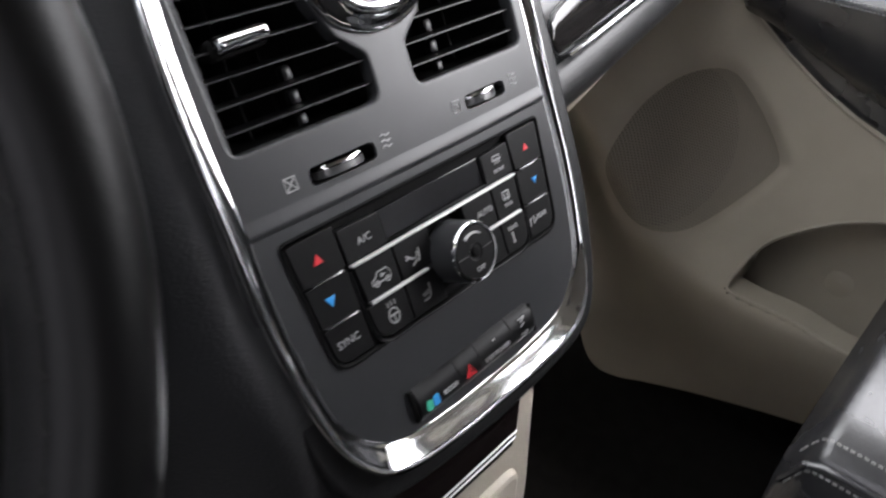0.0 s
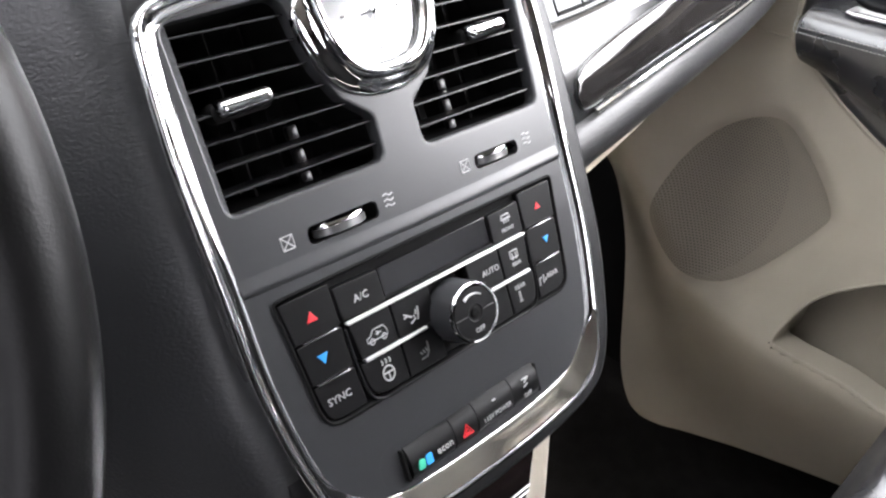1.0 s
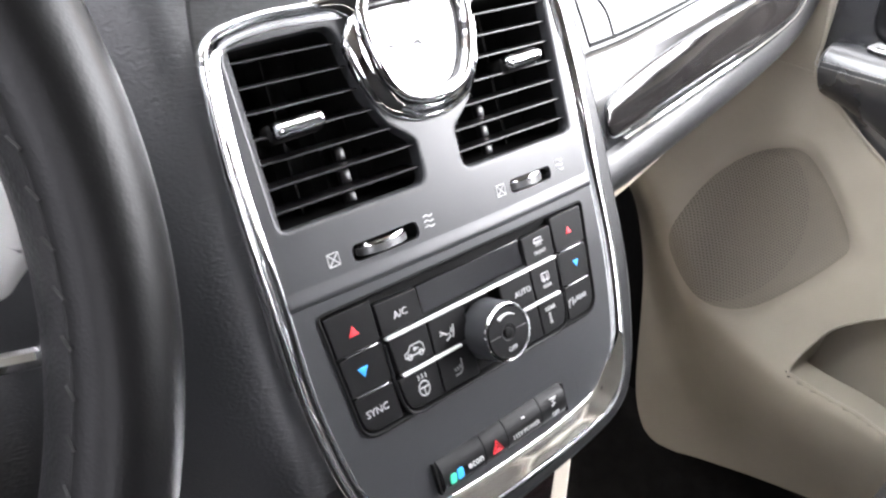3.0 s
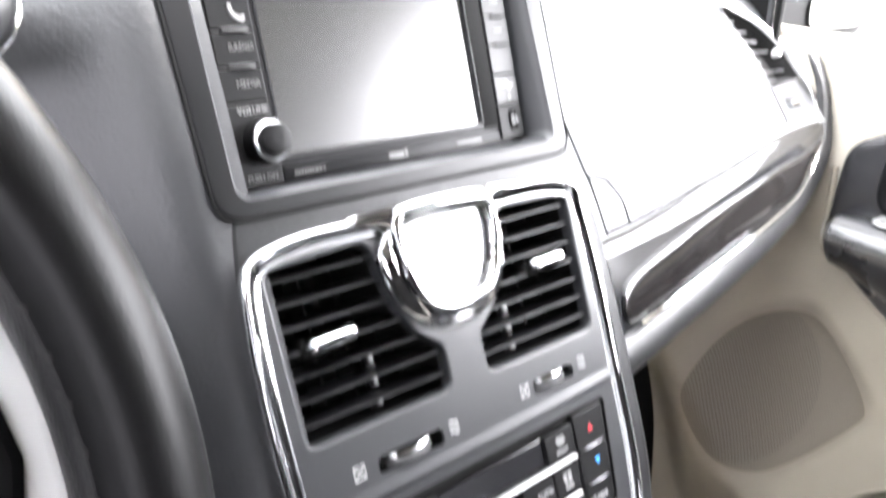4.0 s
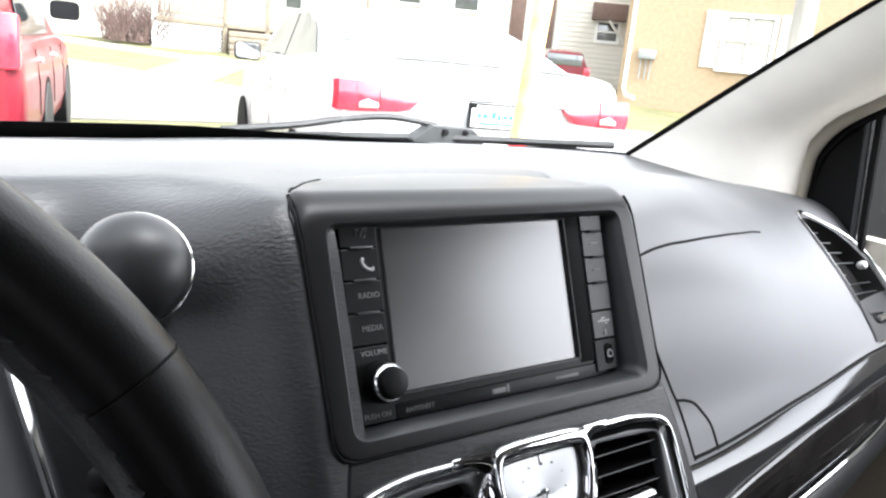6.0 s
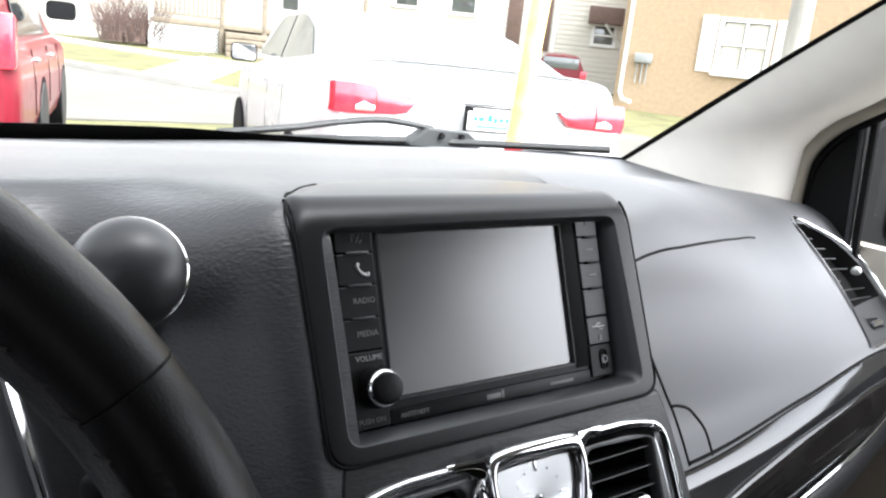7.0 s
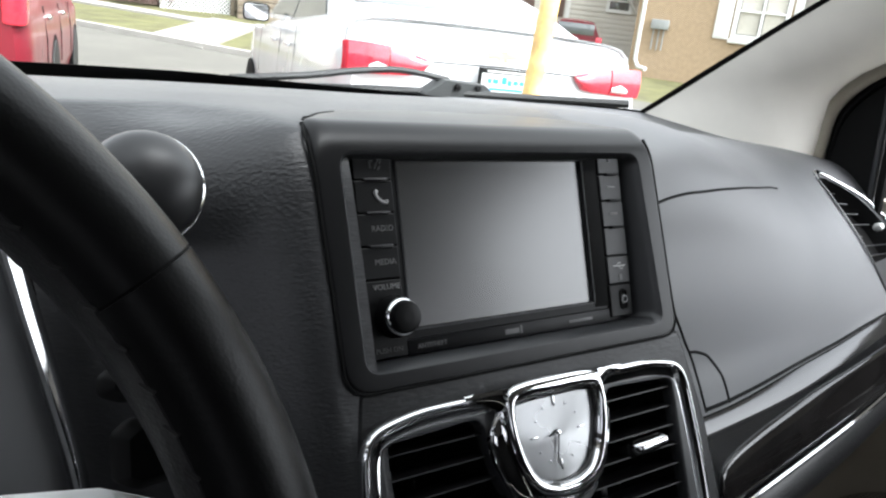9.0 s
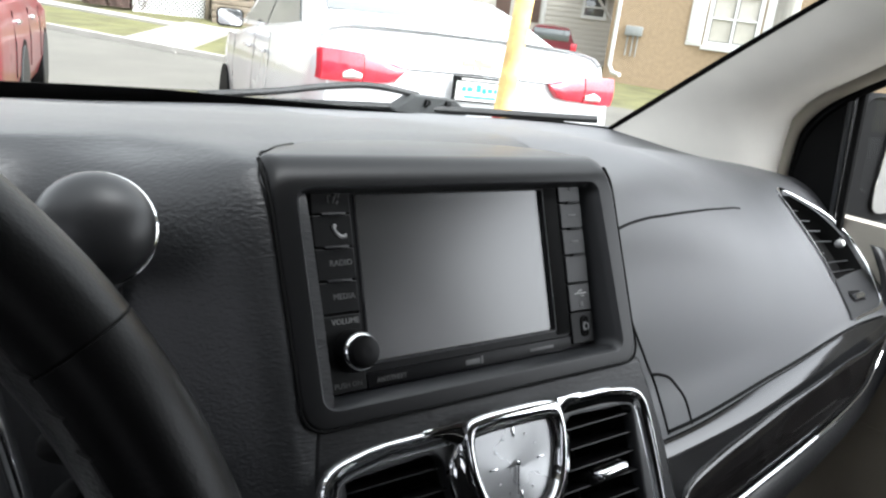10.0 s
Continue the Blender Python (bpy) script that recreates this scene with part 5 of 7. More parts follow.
# ---- gear shifter on the dashboard ----
shifter = thing("gear_shifter", Matrix.Translation((-0.2250, -0.0200, 1.0745)), "black ball-topped gear shifter with a chrome ring", "gear shifter")
axis = Vector((-0.31, -0.88, 0.39)).to_track_quat("Z", "Y").to_matrix().to_4x4()
prof = [(0.014, -0.034), (0.0205, -0.030), (0.0252, -0.021), (0.0276, -0.010)]
prof2 = [(0.0268, -0.0065)] + [(0.0274 * math.cos(t), -0.004 + 0.021 * math.sin(t)) for t in steps(0.05, 1.5, 14)]
part("knob", xf(turned(prof2, 36), axis), KNOB, shifter, "soft black knob")
part("chrome_ring", xf(turned([(0.0268, -0.0118), (0.0284, -0.0108), (0.0286, -0.0082), (0.0280, -0.0066), (0.0270, -0.0058)], 36, False, False), axis), CHROME, shifter, "chrome ring")
part("lower_knob", xf(turned(prof, 36), axis), GLOSS, shifter)
part("lever", tube([tuple(axis @ Vector((0, 0, -0.028))), (0.012, 0.03, -0.05), (0.015, 0.075, -0.075)], 0.009, 12), BEZEL, shifter)

# ---- side air vent at the end of the dashboard ----
side_vent = thing("air_vent", Matrix.Identity(4), "leaf-shaped black side air vent with chrome rim", "air vent", "dashboard air vents")


BOTTOM = [(0.700, 0.812), (0.690, 0.842), (0.665, 0.872), (0.618, 0.915)]
rim_pts = [on_dash(x, f, 0.0015) for x, f in spline([INNER_SIDE[1], INNER_SIDE[0], (0.644, 0.319)] + OUTER_SIDE, 5, closed=False)] + [on_dash(x, f, 0.0015) for x, f in spline(BOTTOM, 5, closed=False)[1:]]
rim_r = [0.0018 + 0.0012 * smooth(k / 8) for k in range(len(rim_pts) - 12)] + [0.0030 - 0.0012 * k / 12 for k in range(12)]
part("chrome_rim", tube([tuple(p) for p in rim_pts], rim_r, 10), CHROME, side_vent, "chrome rim")
part("inner_rim", tube([tuple(vent_pt(t, 0.0, 0.0010)) for t in steps(0.10, 0.98, 24)], 0.0016, 8), SATIN, side_vent)


def lo(t):
    return 0.04 + 0.10 * (1 - smooth(t / 0.25))


def hi(t):
    return 0.86 - 0.36 * (1 - smooth(t / 0.22))


plate = [[tuple(vent_pt(t, w, 0.0010)) for w in steps(0, 1, 8)] for t in steps(0, 0.12, 4)]
part("tip_plate", sheet(plate), SATIN, side_vent)
part("foot_plate", sheet([[tuple(vent_pt(t, w, 0.0010)) for w in steps(0, 1, 8)] for t in steps(0.66, 1.0, 8)]), SATIN, side_vent)
part("inner_plate", sheet([[tuple(vent_pt(t, w, 0.0010)) for w in [-0.055, -0.03] + steps(0, lo(t), 3)] for t in steps(0.12, 0.66, 20)]), SATIN, side_vent)
part("outer_plate", sheet([[tuple(vent_pt(t, w, 0.0010)) for w in steps(hi(t), 1, 3)] for t in steps(0.12, 0.66, 20)]), SATIN, side_vent)
bowl = []
for k in steps(0, 1, 20):
    t = lerp(0.12, 0.66, k)
    bowl.append([tuple(vent_pt(t, lerp(lo(t), hi(t), w), 0.0009 - 0.024 * smooth(min(w, 1 - w) / 0.14) * smooth(min(k, 1 - k) / 0.10))) for w in steps(0, 1, 18)])
part("housing", sheet(bowl), BLACK, side_vent)
for f, reach in ((0.390, 0.018), (0.425, 0.034), (0.460, 0.045), (0.498, 0.056), (0.540, 0.016), (0.575, 0.064), (0.612, 0.066)):
    x0 = 0.642 if f < 0.6 else 0.640
    part("slat", tube([tuple(on_dash(lerp(x0, x0 + reach, k), f - 0.016 * k * reach / 0.05, -0.0015)) for k in steps(0, 1, 4)], 0.0008, 6), SATIN, side_vent, "thin grey slat")
part("tab", xf(turned([(0.003, -0.006), (0.0052, -0.003), (0.0056, 0.002), (0.004, 0.0052), (0.0015, 0.006)], 16), Matrix.Translation(on_dash(0.700, 0.500, 0.006)) @ Matrix.Rotation(radians(60), 4, "X")), SILVER, side_vent, "pale tab")
part("wheel_slot", sheet([[tuple(on_dash(x, f, 0.0026)) for x in steps(0.643, 0.672, 3)] for f in steps(0.705, 0.765, 3)]), BLACK, side_vent)
part("thumb_wheel", tube([tuple(on_dash(0.645, 0.742, 0.003)), tuple(on_dash(0.669, 0.735, 0.003))], 0.0042, 12), CHROME, side_vent)

# ---- passenger door ----
door = thing("passenger_door", LOW, "closed passenger door, beige below and black leather above", "car door")
BIN = [(-0.158, 0.389), (-0.178, 0.448), (-0.22, 0.487), (-0.268, 0.518), (-0.321, 0.535), (-0.42, 0.53), (-0.50, 0.47), (-0.46, 0.395), (-0.341, 0.372), (-0.255, 0.378), (-0.178, 0.378)]
SPK = [(0.069, 0.458), (0.076, 0.514), (0.058, 0.588), (0.012, 0.646), (-0.052, 0.674), (-0.104, 0.647), (-0.172, 0.571), (-0.167, 0.529), (-0.107, 0.438), (-0.058, 0.402), (0.009, 0.406)]


def inside(poly, y, z):
    c = False
    for (x0, y0), (x1, y1) in zip(poly, poly[1:] + poly[:1]):
        if (y0 > z) != (y1 > z) and y < (x1 - x0) * (z - y0) / (y1 - y0) + x0:
            c = not c
    return c


def edge_gap(poly, y, z):
    best = 9
    for (x0, y0), (x1, y1) in zip(poly, poly[1:] + poly[:1]):
        dx, dy = x1 - x0, y1 - y0
        t = max(0, min(1, ((y - x0) * dx + (z - y0) * dy) / (dx * dx + dy * dy)))
        best = min(best, math.hypot(y - x0 - t * dx, z - y0 - t * dy))
    return best


bin_line = [p[:2] for p in spline(BIN, 5)]
spk_line = [p[:2] for p in spline(SPK, 5)]


def ridge(y):
    """Height of the edge between the door's sloping upper face and the front of the pocket."""
    return line(y, (-0.60, 0.40), (-0.27, 0.372), (-0.183, 0.370), (-0.083, 0.392), (-0.021, 0.424), (0.028, 0.478), (0.075, 0.527), (0.17, 0.60))


def door_x(y, z):
    """How far out the door's lining stands."""
    d = z - ridge(y)
    e = 0.5 * (d + math.sqrt(d * d + 0.00012))
    x = 0.612 + 0.095 * (1 - math.exp(-e / 0.115)) + 0.065 * smooth(-d / 0.26) + 0.05 * smooth((y - 0.02) / 0.16) * smooth((0.06 - d) / 0.2)
    if inside(spk_line, y, z):
        x += 0.011 * smooth(edge_gap(spk_line, y, z) / 0.034)
    return x


def shoulder(y):
    """Upper edge of the beige lining."""
    return line(y, (-0.60, 0.58), (-0.40, 0.595), (-0.277, 0.622), (-0.225, 0.640), (-0.177, 0.662), (-0.124, 0.693), (-0.068, 0.732), (-0.042, 0.752), (-0.030, 0.85), (0.20, 0.86))


rows = []
for y in steps(-0.58, 0.19, 160):
    top, low = 0.86, line(y, (-0.6, 0.29), (-0.303, 0.185), (-0.196, 0.143), (-0.055, 0.086), (-0.01, 0.066), (0.022, 0.060), (0.046, 0.064), (0.070, 0.082), (0.090, 0.112), (0.103, 0.150), (0.123, 0.25), (0.146, 0.36), (0.165, 0.47), (0.19, 0.56))
    rows.append([(door_x(y, lerp(low, top, k / 130)), y, lerp(low, top, k / 130)) for k in range(131)])
bm = sheet(rows)
gone = [f for f in bm.faces if inside(bin_line, f.calc_center_median().y, f.calc_center_median().z) or f.calc_center_median().z > shoulder(f.calc_center_median().y)]
bmesh.ops.delete(bm, geom=gone, context="FACES")
part("lower_lining", bm, BEIGE, door, "beige plastic lining with a map pocket", 50)
rws = []
for out, grow in ((0.0002, 1.002), (0.0022, 0.994), (0.006, 0.990), (0.042, 0.984), (0.046, 0.988), (0.049, 1.00), (0.060, 1.04), (0.098, 1.08)):
    rws.append([(min(0.752, door_x(y, z) + out), lerp(-0.33, y, grow), lerp(0.45, z, grow) - ((0.008 if out < 0.05 else 0.05) if out > 0.048 and z < 0.43 else 0)) for y, z in bin_line])
part("lining_ledge", tube([(door_x(y, 0.752) + 0.0002, y, 0.752 + 0.03 * (y + 0.06)) for y in steps(-0.036, 0.15, 16)], 0.0016, 8), BEIGE, door)
part("lining_rim", tube(spline([(door_x(y, shoulder(y)) + 0.001, y, shoulder(y)) for y in (-0.58, -0.50, -0.40, -0.32, -0.277, -0.25, -0.225, -0.20, -0.177, -0.155, -0.133, -0.11, -0.085, -0.066, -0.052, -0.042, -0.036, -0.030)], 3, closed=False), 0.0045, 8), BEIGE, door)
part("map_pocket", loops(bmesh.new(), rws, False, True), BEIGE, door, "deep map pocket", 60)
GR = bpy.data.materials.new("perforated_beige_grille")
GR.use_nodes = True
gt = GR.node_tree
gb = gt.nodes["Principled BSDF"]
gb.inputs["Roughness"].default_value = 0.6
gc = gt.nodes.new("ShaderNodeTexCoord")
gs = gt.nodes.new("ShaderNodeSeparateXYZ")
gt.links.new(gc.outputs["Object"], gs.inputs[0])


def gmath(op, a, b=None):
    nd = gt.nodes.new("ShaderNodeMath")
    nd.operation = op
    for i, v in enumerate((a, b)):
        if v is None:
            continue
        if isinstance(v, (int, float)):
            nd.inputs[i].default_value = v
        else:
            gt.links.new(v, nd.inputs[i])
    return nd.outputs[0]


PITCH = 0.0042
row_n = gmath("FLOOR", gmath("DIVIDE", gs.outputs["Z"], PITCH * 0.866))
shift = gmath("MULTIPLY", gmath("MODULO", gmath("ABSOLUTE", row_n), 2.0), 0.5)
fy = gmath("SUBTRACT", gmath("FRACT", gmath("ADD", gmath("DIVIDE", gs.outputs["Y"], PITCH), shift)), 0.5)
fz = gmath("SUBTRACT", gmath("FRACT", gmath("DIVIDE", gs.outputs["Z"], PITCH * 0.866)), 0.5)
dist = gmath("SQRT", gmath("ADD", gmath("MULTIPLY", fy, fy), gmath("MULTIPLY", fz, fz)))
inside_cone = gmath("LESS_THAN", gmath("ADD", gmath("POWER", gmath("DIVIDE", gmath("ADD", gs.outputs["Y"], 0.018), 0.078), 2.0), gmath("POWER", gmath("DIVIDE", gmath("SUBTRACT", gs.outputs["Z"], 0.535), 0.112), 2.0)), 1.0)
hole = gmath("MULTIPLY", gmath("LESS_THAN", dist, 0.30), gmath("ADD", gmath("MULTIPLY", inside_cone, 0.65), 0.35))
gm = gt.nodes.new("ShaderNodeMix")
gm.data_type = "RGBA"
gm.inputs["A"].default_value, gm.inputs["B"].default_value = (0.190, 0.167, 0.134, 1), (0.072, 0.063, 0.050, 1)
gt.links.new(hole, gm.inputs["Factor"])
gt.links.new(gm.outputs["Result"], gb.inputs["Base Color"])
gbp = gt.nodes.new("ShaderNodeBump")
gbp.inputs["Strength"].default_value, gbp.inputs["Distance"].default_value, gbp.invert = 0.9, 0.0012, True
gt.links.new(hole, gbp.inputs["Height"])
gt.links.new(gbp.outputs[0], gb.inputs["Normal"])
cy = sum(p[0] for p in spk_line) / len(spk_line)
cz = sum(p[1] for p in spk_line) / len(spk_line)
rws = []
for k in steps(0.84, 0.05, 12):
    rws.append([(0.688 + 0.012 + 0.010 * (1 - k * k), cy + (y - cy) * k, cz + (z - cz) * k) for y, z in spk_line])
rws = [[(door_x(p[1], p[2]) - 0.0040, p[1], p[2]) for p in rw] for rw in rws]
part("speaker_grille", loops(bmesh.new(), rws, False, True), GR, door, "perforated beige speaker grille", 60)
part("pocket_lip", tube([(door_x(y, z) + 0.0022, y, z) for y, z in bin_line], 0.0030, 8, closed=True), BEIGE, door)
part("pocket_boss", xf(turned([(0.036, -0.004), (0.031, 0.004), (0.024, 0.010), (0.015, 0.0140), (0.005, 0.0155)], 28), Matrix.Translation((0.742, -0.275, 0.398)) @ Matrix.Rotation(radians(-70), 4, "Y")), BEIGE, door)
# upper lining, black leather insert with a handle cup, and armrest
rows = []
for y in steps(-0.58, 0.17, 110):
    z0 = shoulder(y) - 0.014
    rows.append([(lerp(min(door_x(y, shoulder(y)) + 0.004, 0.708), 0.717, smooth((z - z0) / (1.0 - z0))), y, z) for z in steps(z0, 1.0, 16)])
# the paler beige puts the strong light on the lining into its colour
part("upper_lining", sheet(rows, 0.02, (1, 0, 0)), LIGHT_BEIGE, door, "beige upper lining, lightened for the strong light on it", 50)
SIDE = axes((0.704, 0, 0), (0, -1, 0), (0, 0, 1), (-1, 0, 0))
insert = part("leather_insert", xf(shape(ccw(rounded([(0.041, 0.756), (0.068, 0.734), (0.124, 0.695), (0.177, 0.664), (0.225, 0.642), (0.277, 0.624), (0.40, 0.597), (0.580, 0.582), (0.580, 0.930), (0.105, 0.924, 0.050), (0.040, 0.880, 0.040)], 0.004, 8)), [(0, -0.010), (0, 0.004), (0.0015, 0.0085), (0.005, 0.0110), (0.012, 0.0120)]), SIDE), LEATHER, door, "black leather insert", 60)
part("handle_cup", xf(shape(ccw(rounded(rect(0.092, 0.812, 0.235, 0.902), 0.032, 8)), [(-0.004, 0.0120), (-0.002, 0.0146), (0.001, 0.0152), (0.004, 0.0140), (0.008, 0.0124), (0.012, 0.0122)], False, True), SIDE), BEZEL, insert, "satin black handle cup")
arm = []
for k in steps(0, 1, 18):
    y = -0.034 - 0.545 * k
    h = 0.036 * smooth(k / 0.05 + 0.1)
    wd = 0.075 * smooth(k / 0.06 + 0.12)
    arm.append([(0.715 - wd * (0.5 + 0.5 * math.cos(q)) * (1 + 0.25 * min(0, math.sin(q))), y, 0.778 + h * 0.8 * math.sin(q) * (1.0 if math.sin(q) > 0 else lerp(1.35, 4.2, smooth(k / 0.5)))) for q in [2 * math.pi * j / 20 for j in range(20)]])
armrest = part("armrest", loops(bmesh.new(), arm, True, True), LEATHER, door, "black leather armrest with pale stitching", 50)
for dz in (0.0, 0.006):
    ln = []
    for k in steps(0.02, 1, 120):
        y = -0.034 - 0.545 * k
        wd = 0.075 * smooth(k / 0.06 + 0.12)
        ln.append((0.715 - wd * 0.985 - 0.001, y, 0.781 + dz))
    part("stitching", join(*[tube([ln[i], tuple(Vector(ln[i]).lerp(Vector(ln[i + 1]), 0.65))], 0.0005, 5) for i in range(len(ln) - 1)]), THREAD, armrest, "pale stitching")
part("pull_cup", xf(shape(rounded(rect(-0.05, -0.018, 0.05, 0.018), 0.012, 5), [(0, 0.001), (0.002, 0.003), (0.005, 0.001), (0.008, -0.01)], False, True), axes((0.678, -0.150, 0.8075), (0, -1, 0), (-1, 0, 0), (0, 0, 1))), SILVER, door, "silver switch surround")
# window frame, black corner piece and glass
win = thing("door_window", Matrix.Identity(4), "side window with black corner piece and seal", "window", kind="structure")
part("corner_piece", xf(shape(rounded([(0.190, 0.99), (0.108, 0.99), (0.128, 1.20), (0.150, 1.18), (0.180, 1.125), (0.190, 1.08)], 0.02, 4), [(0, -0.02), (0, 0.0), (0.003, 0.003)]), axes((0.735, 0, 0), (0, 1, 0), (0, 0, 1), (-1, 0, 0))), BLACK, win, "black corner piece")
part("divider", tube([(0.731, 0.104, 0.97), (0.731, 0.115, 1.10), (0.731, 0.127, 1.24)], 0.0045, 8), SATIN, win, "grey window divider")
part("sill_seal", block(0.700, -1.0, 0.985, 0.75, -0.10, 1.004, 0.006), BLACK, win)
part("front_sill", block(0.748, -0.10, 0.980, 0.790, 0.17, 1.006, 0.006), BEIGE, win)
pg = part("pane", sheet([[(0.745, y, z) for z in (0.98, 1.30, 1.50)] for y in (-1.02, -0.2, 0.15)]), SIDE_GLASS, win, "lightly tinted glass")
pg.visible_shadow = False
seal = [(0.722, 0.190, 1.00), (0.722, 0.190, 1.07), (0.72, 0.184, 1.115), (0.718, 0.156, 1.156), (0.715, 0.100, 1.195), (0.712, 0.0, 1.252), (0.705, -0.15, 1.34), (0.698, -0.36, 1.45), (0.69, -0.62, 1.49), (0.69, -1.0, 1.50)]
# a cream seal; the darker beige paints in the shade it lies in
part("door_seal", tube(spline(seal, 6, closed=False), 0.0125, 10), BEIGE, win, "cream door seal, darkened for shade")
part("inner_seal", tube([(p[0] + 0.012, p[1] - 0.012, p[2] - 0.010) for p in spline(seal, 6, closed=False)], 0.005, 10), BLACK, win)
part("outer_joint", tube([(p[0] - 0.0165, p[1] + 0.0065, p[2] + 0.007) for p in spline(seal, 6, closed=False)], 0.0020, 8), BLACK, win)
part("roof_rail", sheet([[(p[0] - 0.01 + 0.03 * w, p[1] + 0.02 - 0.03 * w, p[2] + 0.004 + 0.09 * w) for w in steps(-0.2, 1, 5)] for p in spline(seal, 6, closed=False)[18:]], 0.01, (1, 0, 0)), CREAM, win)
part("outer_wall", block(0.79, -0.62, -0.02, 0.81, 0.75, 0.99, 0), BLACK, win)
part("channel_seal", tube([(0.733, 0.094, 0.97), (0.733, 0.103, 1.10), (0.733, 0.112, 1.24)], 0.006, 8), BLACK, win)
mirror = thing("wing_mirror", Matrix.Translation((0.965, 0.165, 1.068)), "black wing mirror outside the side window", "mirror")
part("housing", xf(shape(rounded(rect(-0.120, -0.105, 0.225, 0.106), 0.055, 6), [(0.02, -0.08), (0.004, -0.05), (0, 0.0), (0.006, 0.004), (0.010, 0.0)], True, True), axes((0, 0, 0), (1, 0, 0), (0, 0, 1), (0, -1, 0))), BLACK, mirror, "black housing")
part("mirror_glass", xf(pad(rounded(rect(-0.008, -0.082, 0.212, 0.092), 0.04, 6), 0.0, 0.003, 0.001), axes((0, -0.003, 0), (1, 0, 0), (0, 0, 1), (0, -1, 0))), CHROME, mirror, "mirror glass")
part("arm", block(-0.20, 0.0, -0.090, -0.10, 0.06, -0.05, 0.01), BEZEL, mirror)

# ---- passenger seat ----
seat = thing("passenger_seat", LOW, "black leather passenger seat with pale double stitching", "car seat")
def seat_row(y):
    """A section of the cushion, from the inboard side over the top."""
    k = smooth((-0.350 - y) / 0.026)
    top = 0.560 + 0.043 * k - 0.045 * smooth((-0.5 - y) / 0.4)
    side = 0.012 * (1 - k)
    sec = [(0.200, 0.40), (0.184 + side, 0.47), (0.180 + side, 0.53), (0.186 + side, top - 0.014), (0.203 + side, top - 0.003), (0.235, top + 0.002), (0.280, top + 0.0065), (0.35, top + 0.012), (0.42, top + 0.014), (0.50, top + 0.012), (0.57, top + 0.006), (0.60, top + 0.004), (0.64, top), (0.656, top - 0.016), (0.66, 0.53), (0.655, 0.47), (0.64, 0.40)]
    return [(x, y, z) for x, z in sec]


lead = seat_row(-0.352)
rows = [[(p[0], -0.385, 0.38) for p in lead], [(p[0], -0.360, lerp(p[2], 0.42, 0.8)) for p in lead], [(p[0], -0.352, lerp(p[2], 0.42, 0.3)) for p in lead]] + [seat_row(y) for y in steps(-0.352, -0.40, 8) + steps(-0.43, -0.92, 12)]
part("cushion", sheet(rows), LEATHER, seat, "black leather cushion", 70)
part("welt", tube([(0.1815, y, seat_row(y)[3][2] + 0.001) for y in steps(-0.358, -0.85, 40)], 0.0032, 8), LEATHER, seat)
for dx, dz in ((0.0150, 0.0140), (-0.0035, -0.006)):
    ln = [(0.1835 + dx, y, seat_row(y)[3][2] + dz) for y in steps(-0.362, -0.80, 90)]
    part("stitching", join(*[tube([ln[i], tuple(Vector(ln[i]).lerp(Vector(ln[i + 1]), 0.65))], 0.0008, 5) for i in range(len(ln) - 1)]), THREAD, seat, "pale stitching")
part("seat_base", block(0.16, -0.88, 0.06, 0.62, -0.40, 0.46, 0.02), BLACK, seat)
rows = []
for k in steps(0, 1, 14):
    w, d = 0.235 - 0.055 * k ** 3 - 0.04 * smooth((k - 0.9) / 0.1), 0.085 - 0.025 * k - 0.02 * smooth((k - 0.85) / 0.15)
    rows.append([(0.385 + w * math.copysign(abs(math.cos(q)) ** 0.6, math.cos(q)), -0.80 - 0.13 * k + d * math.copysign(abs(math.sin(q)) ** 0.6, math.sin(q)), 0.52 + 0.66 * k) for q in [2 * math.pi * j / 28 for j in range(28)]])
part("backrest", loops(bmesh.new(), rows, True, True), LEATHER, seat, "black leather backrest", 50)
part("headrest", xf(block(-0.13, -0.05, -0.09, 0.13, 0.05, 0.09, 0.035), Matrix.Translation((0.385, -0.945, 1.32)) @ Matrix.Rotation(radians(10), 4, "X")), LEATHER, seat, "", 60)
for x in (0.325, 0.445):
    part("headrest_post", tube([(x, -0.93, 1.16), (x, -0.942, 1.26)], 0.006, 10), CHROME, seat)

# ---- outside: street, cars, houses ----
def rise(x, y):
    return 0.05 * max(0.0, 0.45 * x + 0.89 * y - 9.0)


GRASS = material("spring_lawn", (0.100, 0.096, 0.037), 0.95, grain=1.0, grain_size=0.05, mottle=0.35, mottle_size=0.6)
ROAD = material("worn_asphalt", (0.102, 0.096, 0.083), 0.9, grain=0.6, grain_size=0.02, mottle=0.16, mottle_size=1.2)
CONCRETE = material("pale_concrete", (0.30, 0.285, 0.26), 0.9, grain=0.3, grain_size=0.02, mottle=0.1, mottle_size=0.5)
WHITE_CAR = material("white_car_paint", (0.54, 0.545, 0.55), 0.25, coat=0.6, mottle=0.03, mottle_size=0.5)
RED_CAR = material("red_car_paint", (0.15, 0.008, 0.016), 0.30, coat=0.3, spec=0.35, mottle=0.05, mottle_size=0.5)
BADGE = material("pale_gold_badge", (0.70, 0.55, 0.28), 0.25, metal=0.6)
DARK_RED = material("dark_red_car_paint", (0.11, 0.010, 0.015), 0.30, coat=0.10, spec=0.3, mottle=0.05, mottle_size=0.5)
LAMP_RED = material("red_lamp_lens", (0.55, 0.03, 0.05), 0.12, coat=0.5, mottle=0.25, mottle_size=0.04)
LAMP_CLEAR = material("clear_lamp_lens", (0.70, 0.66, 0.62), 0.15, coat=0.5)
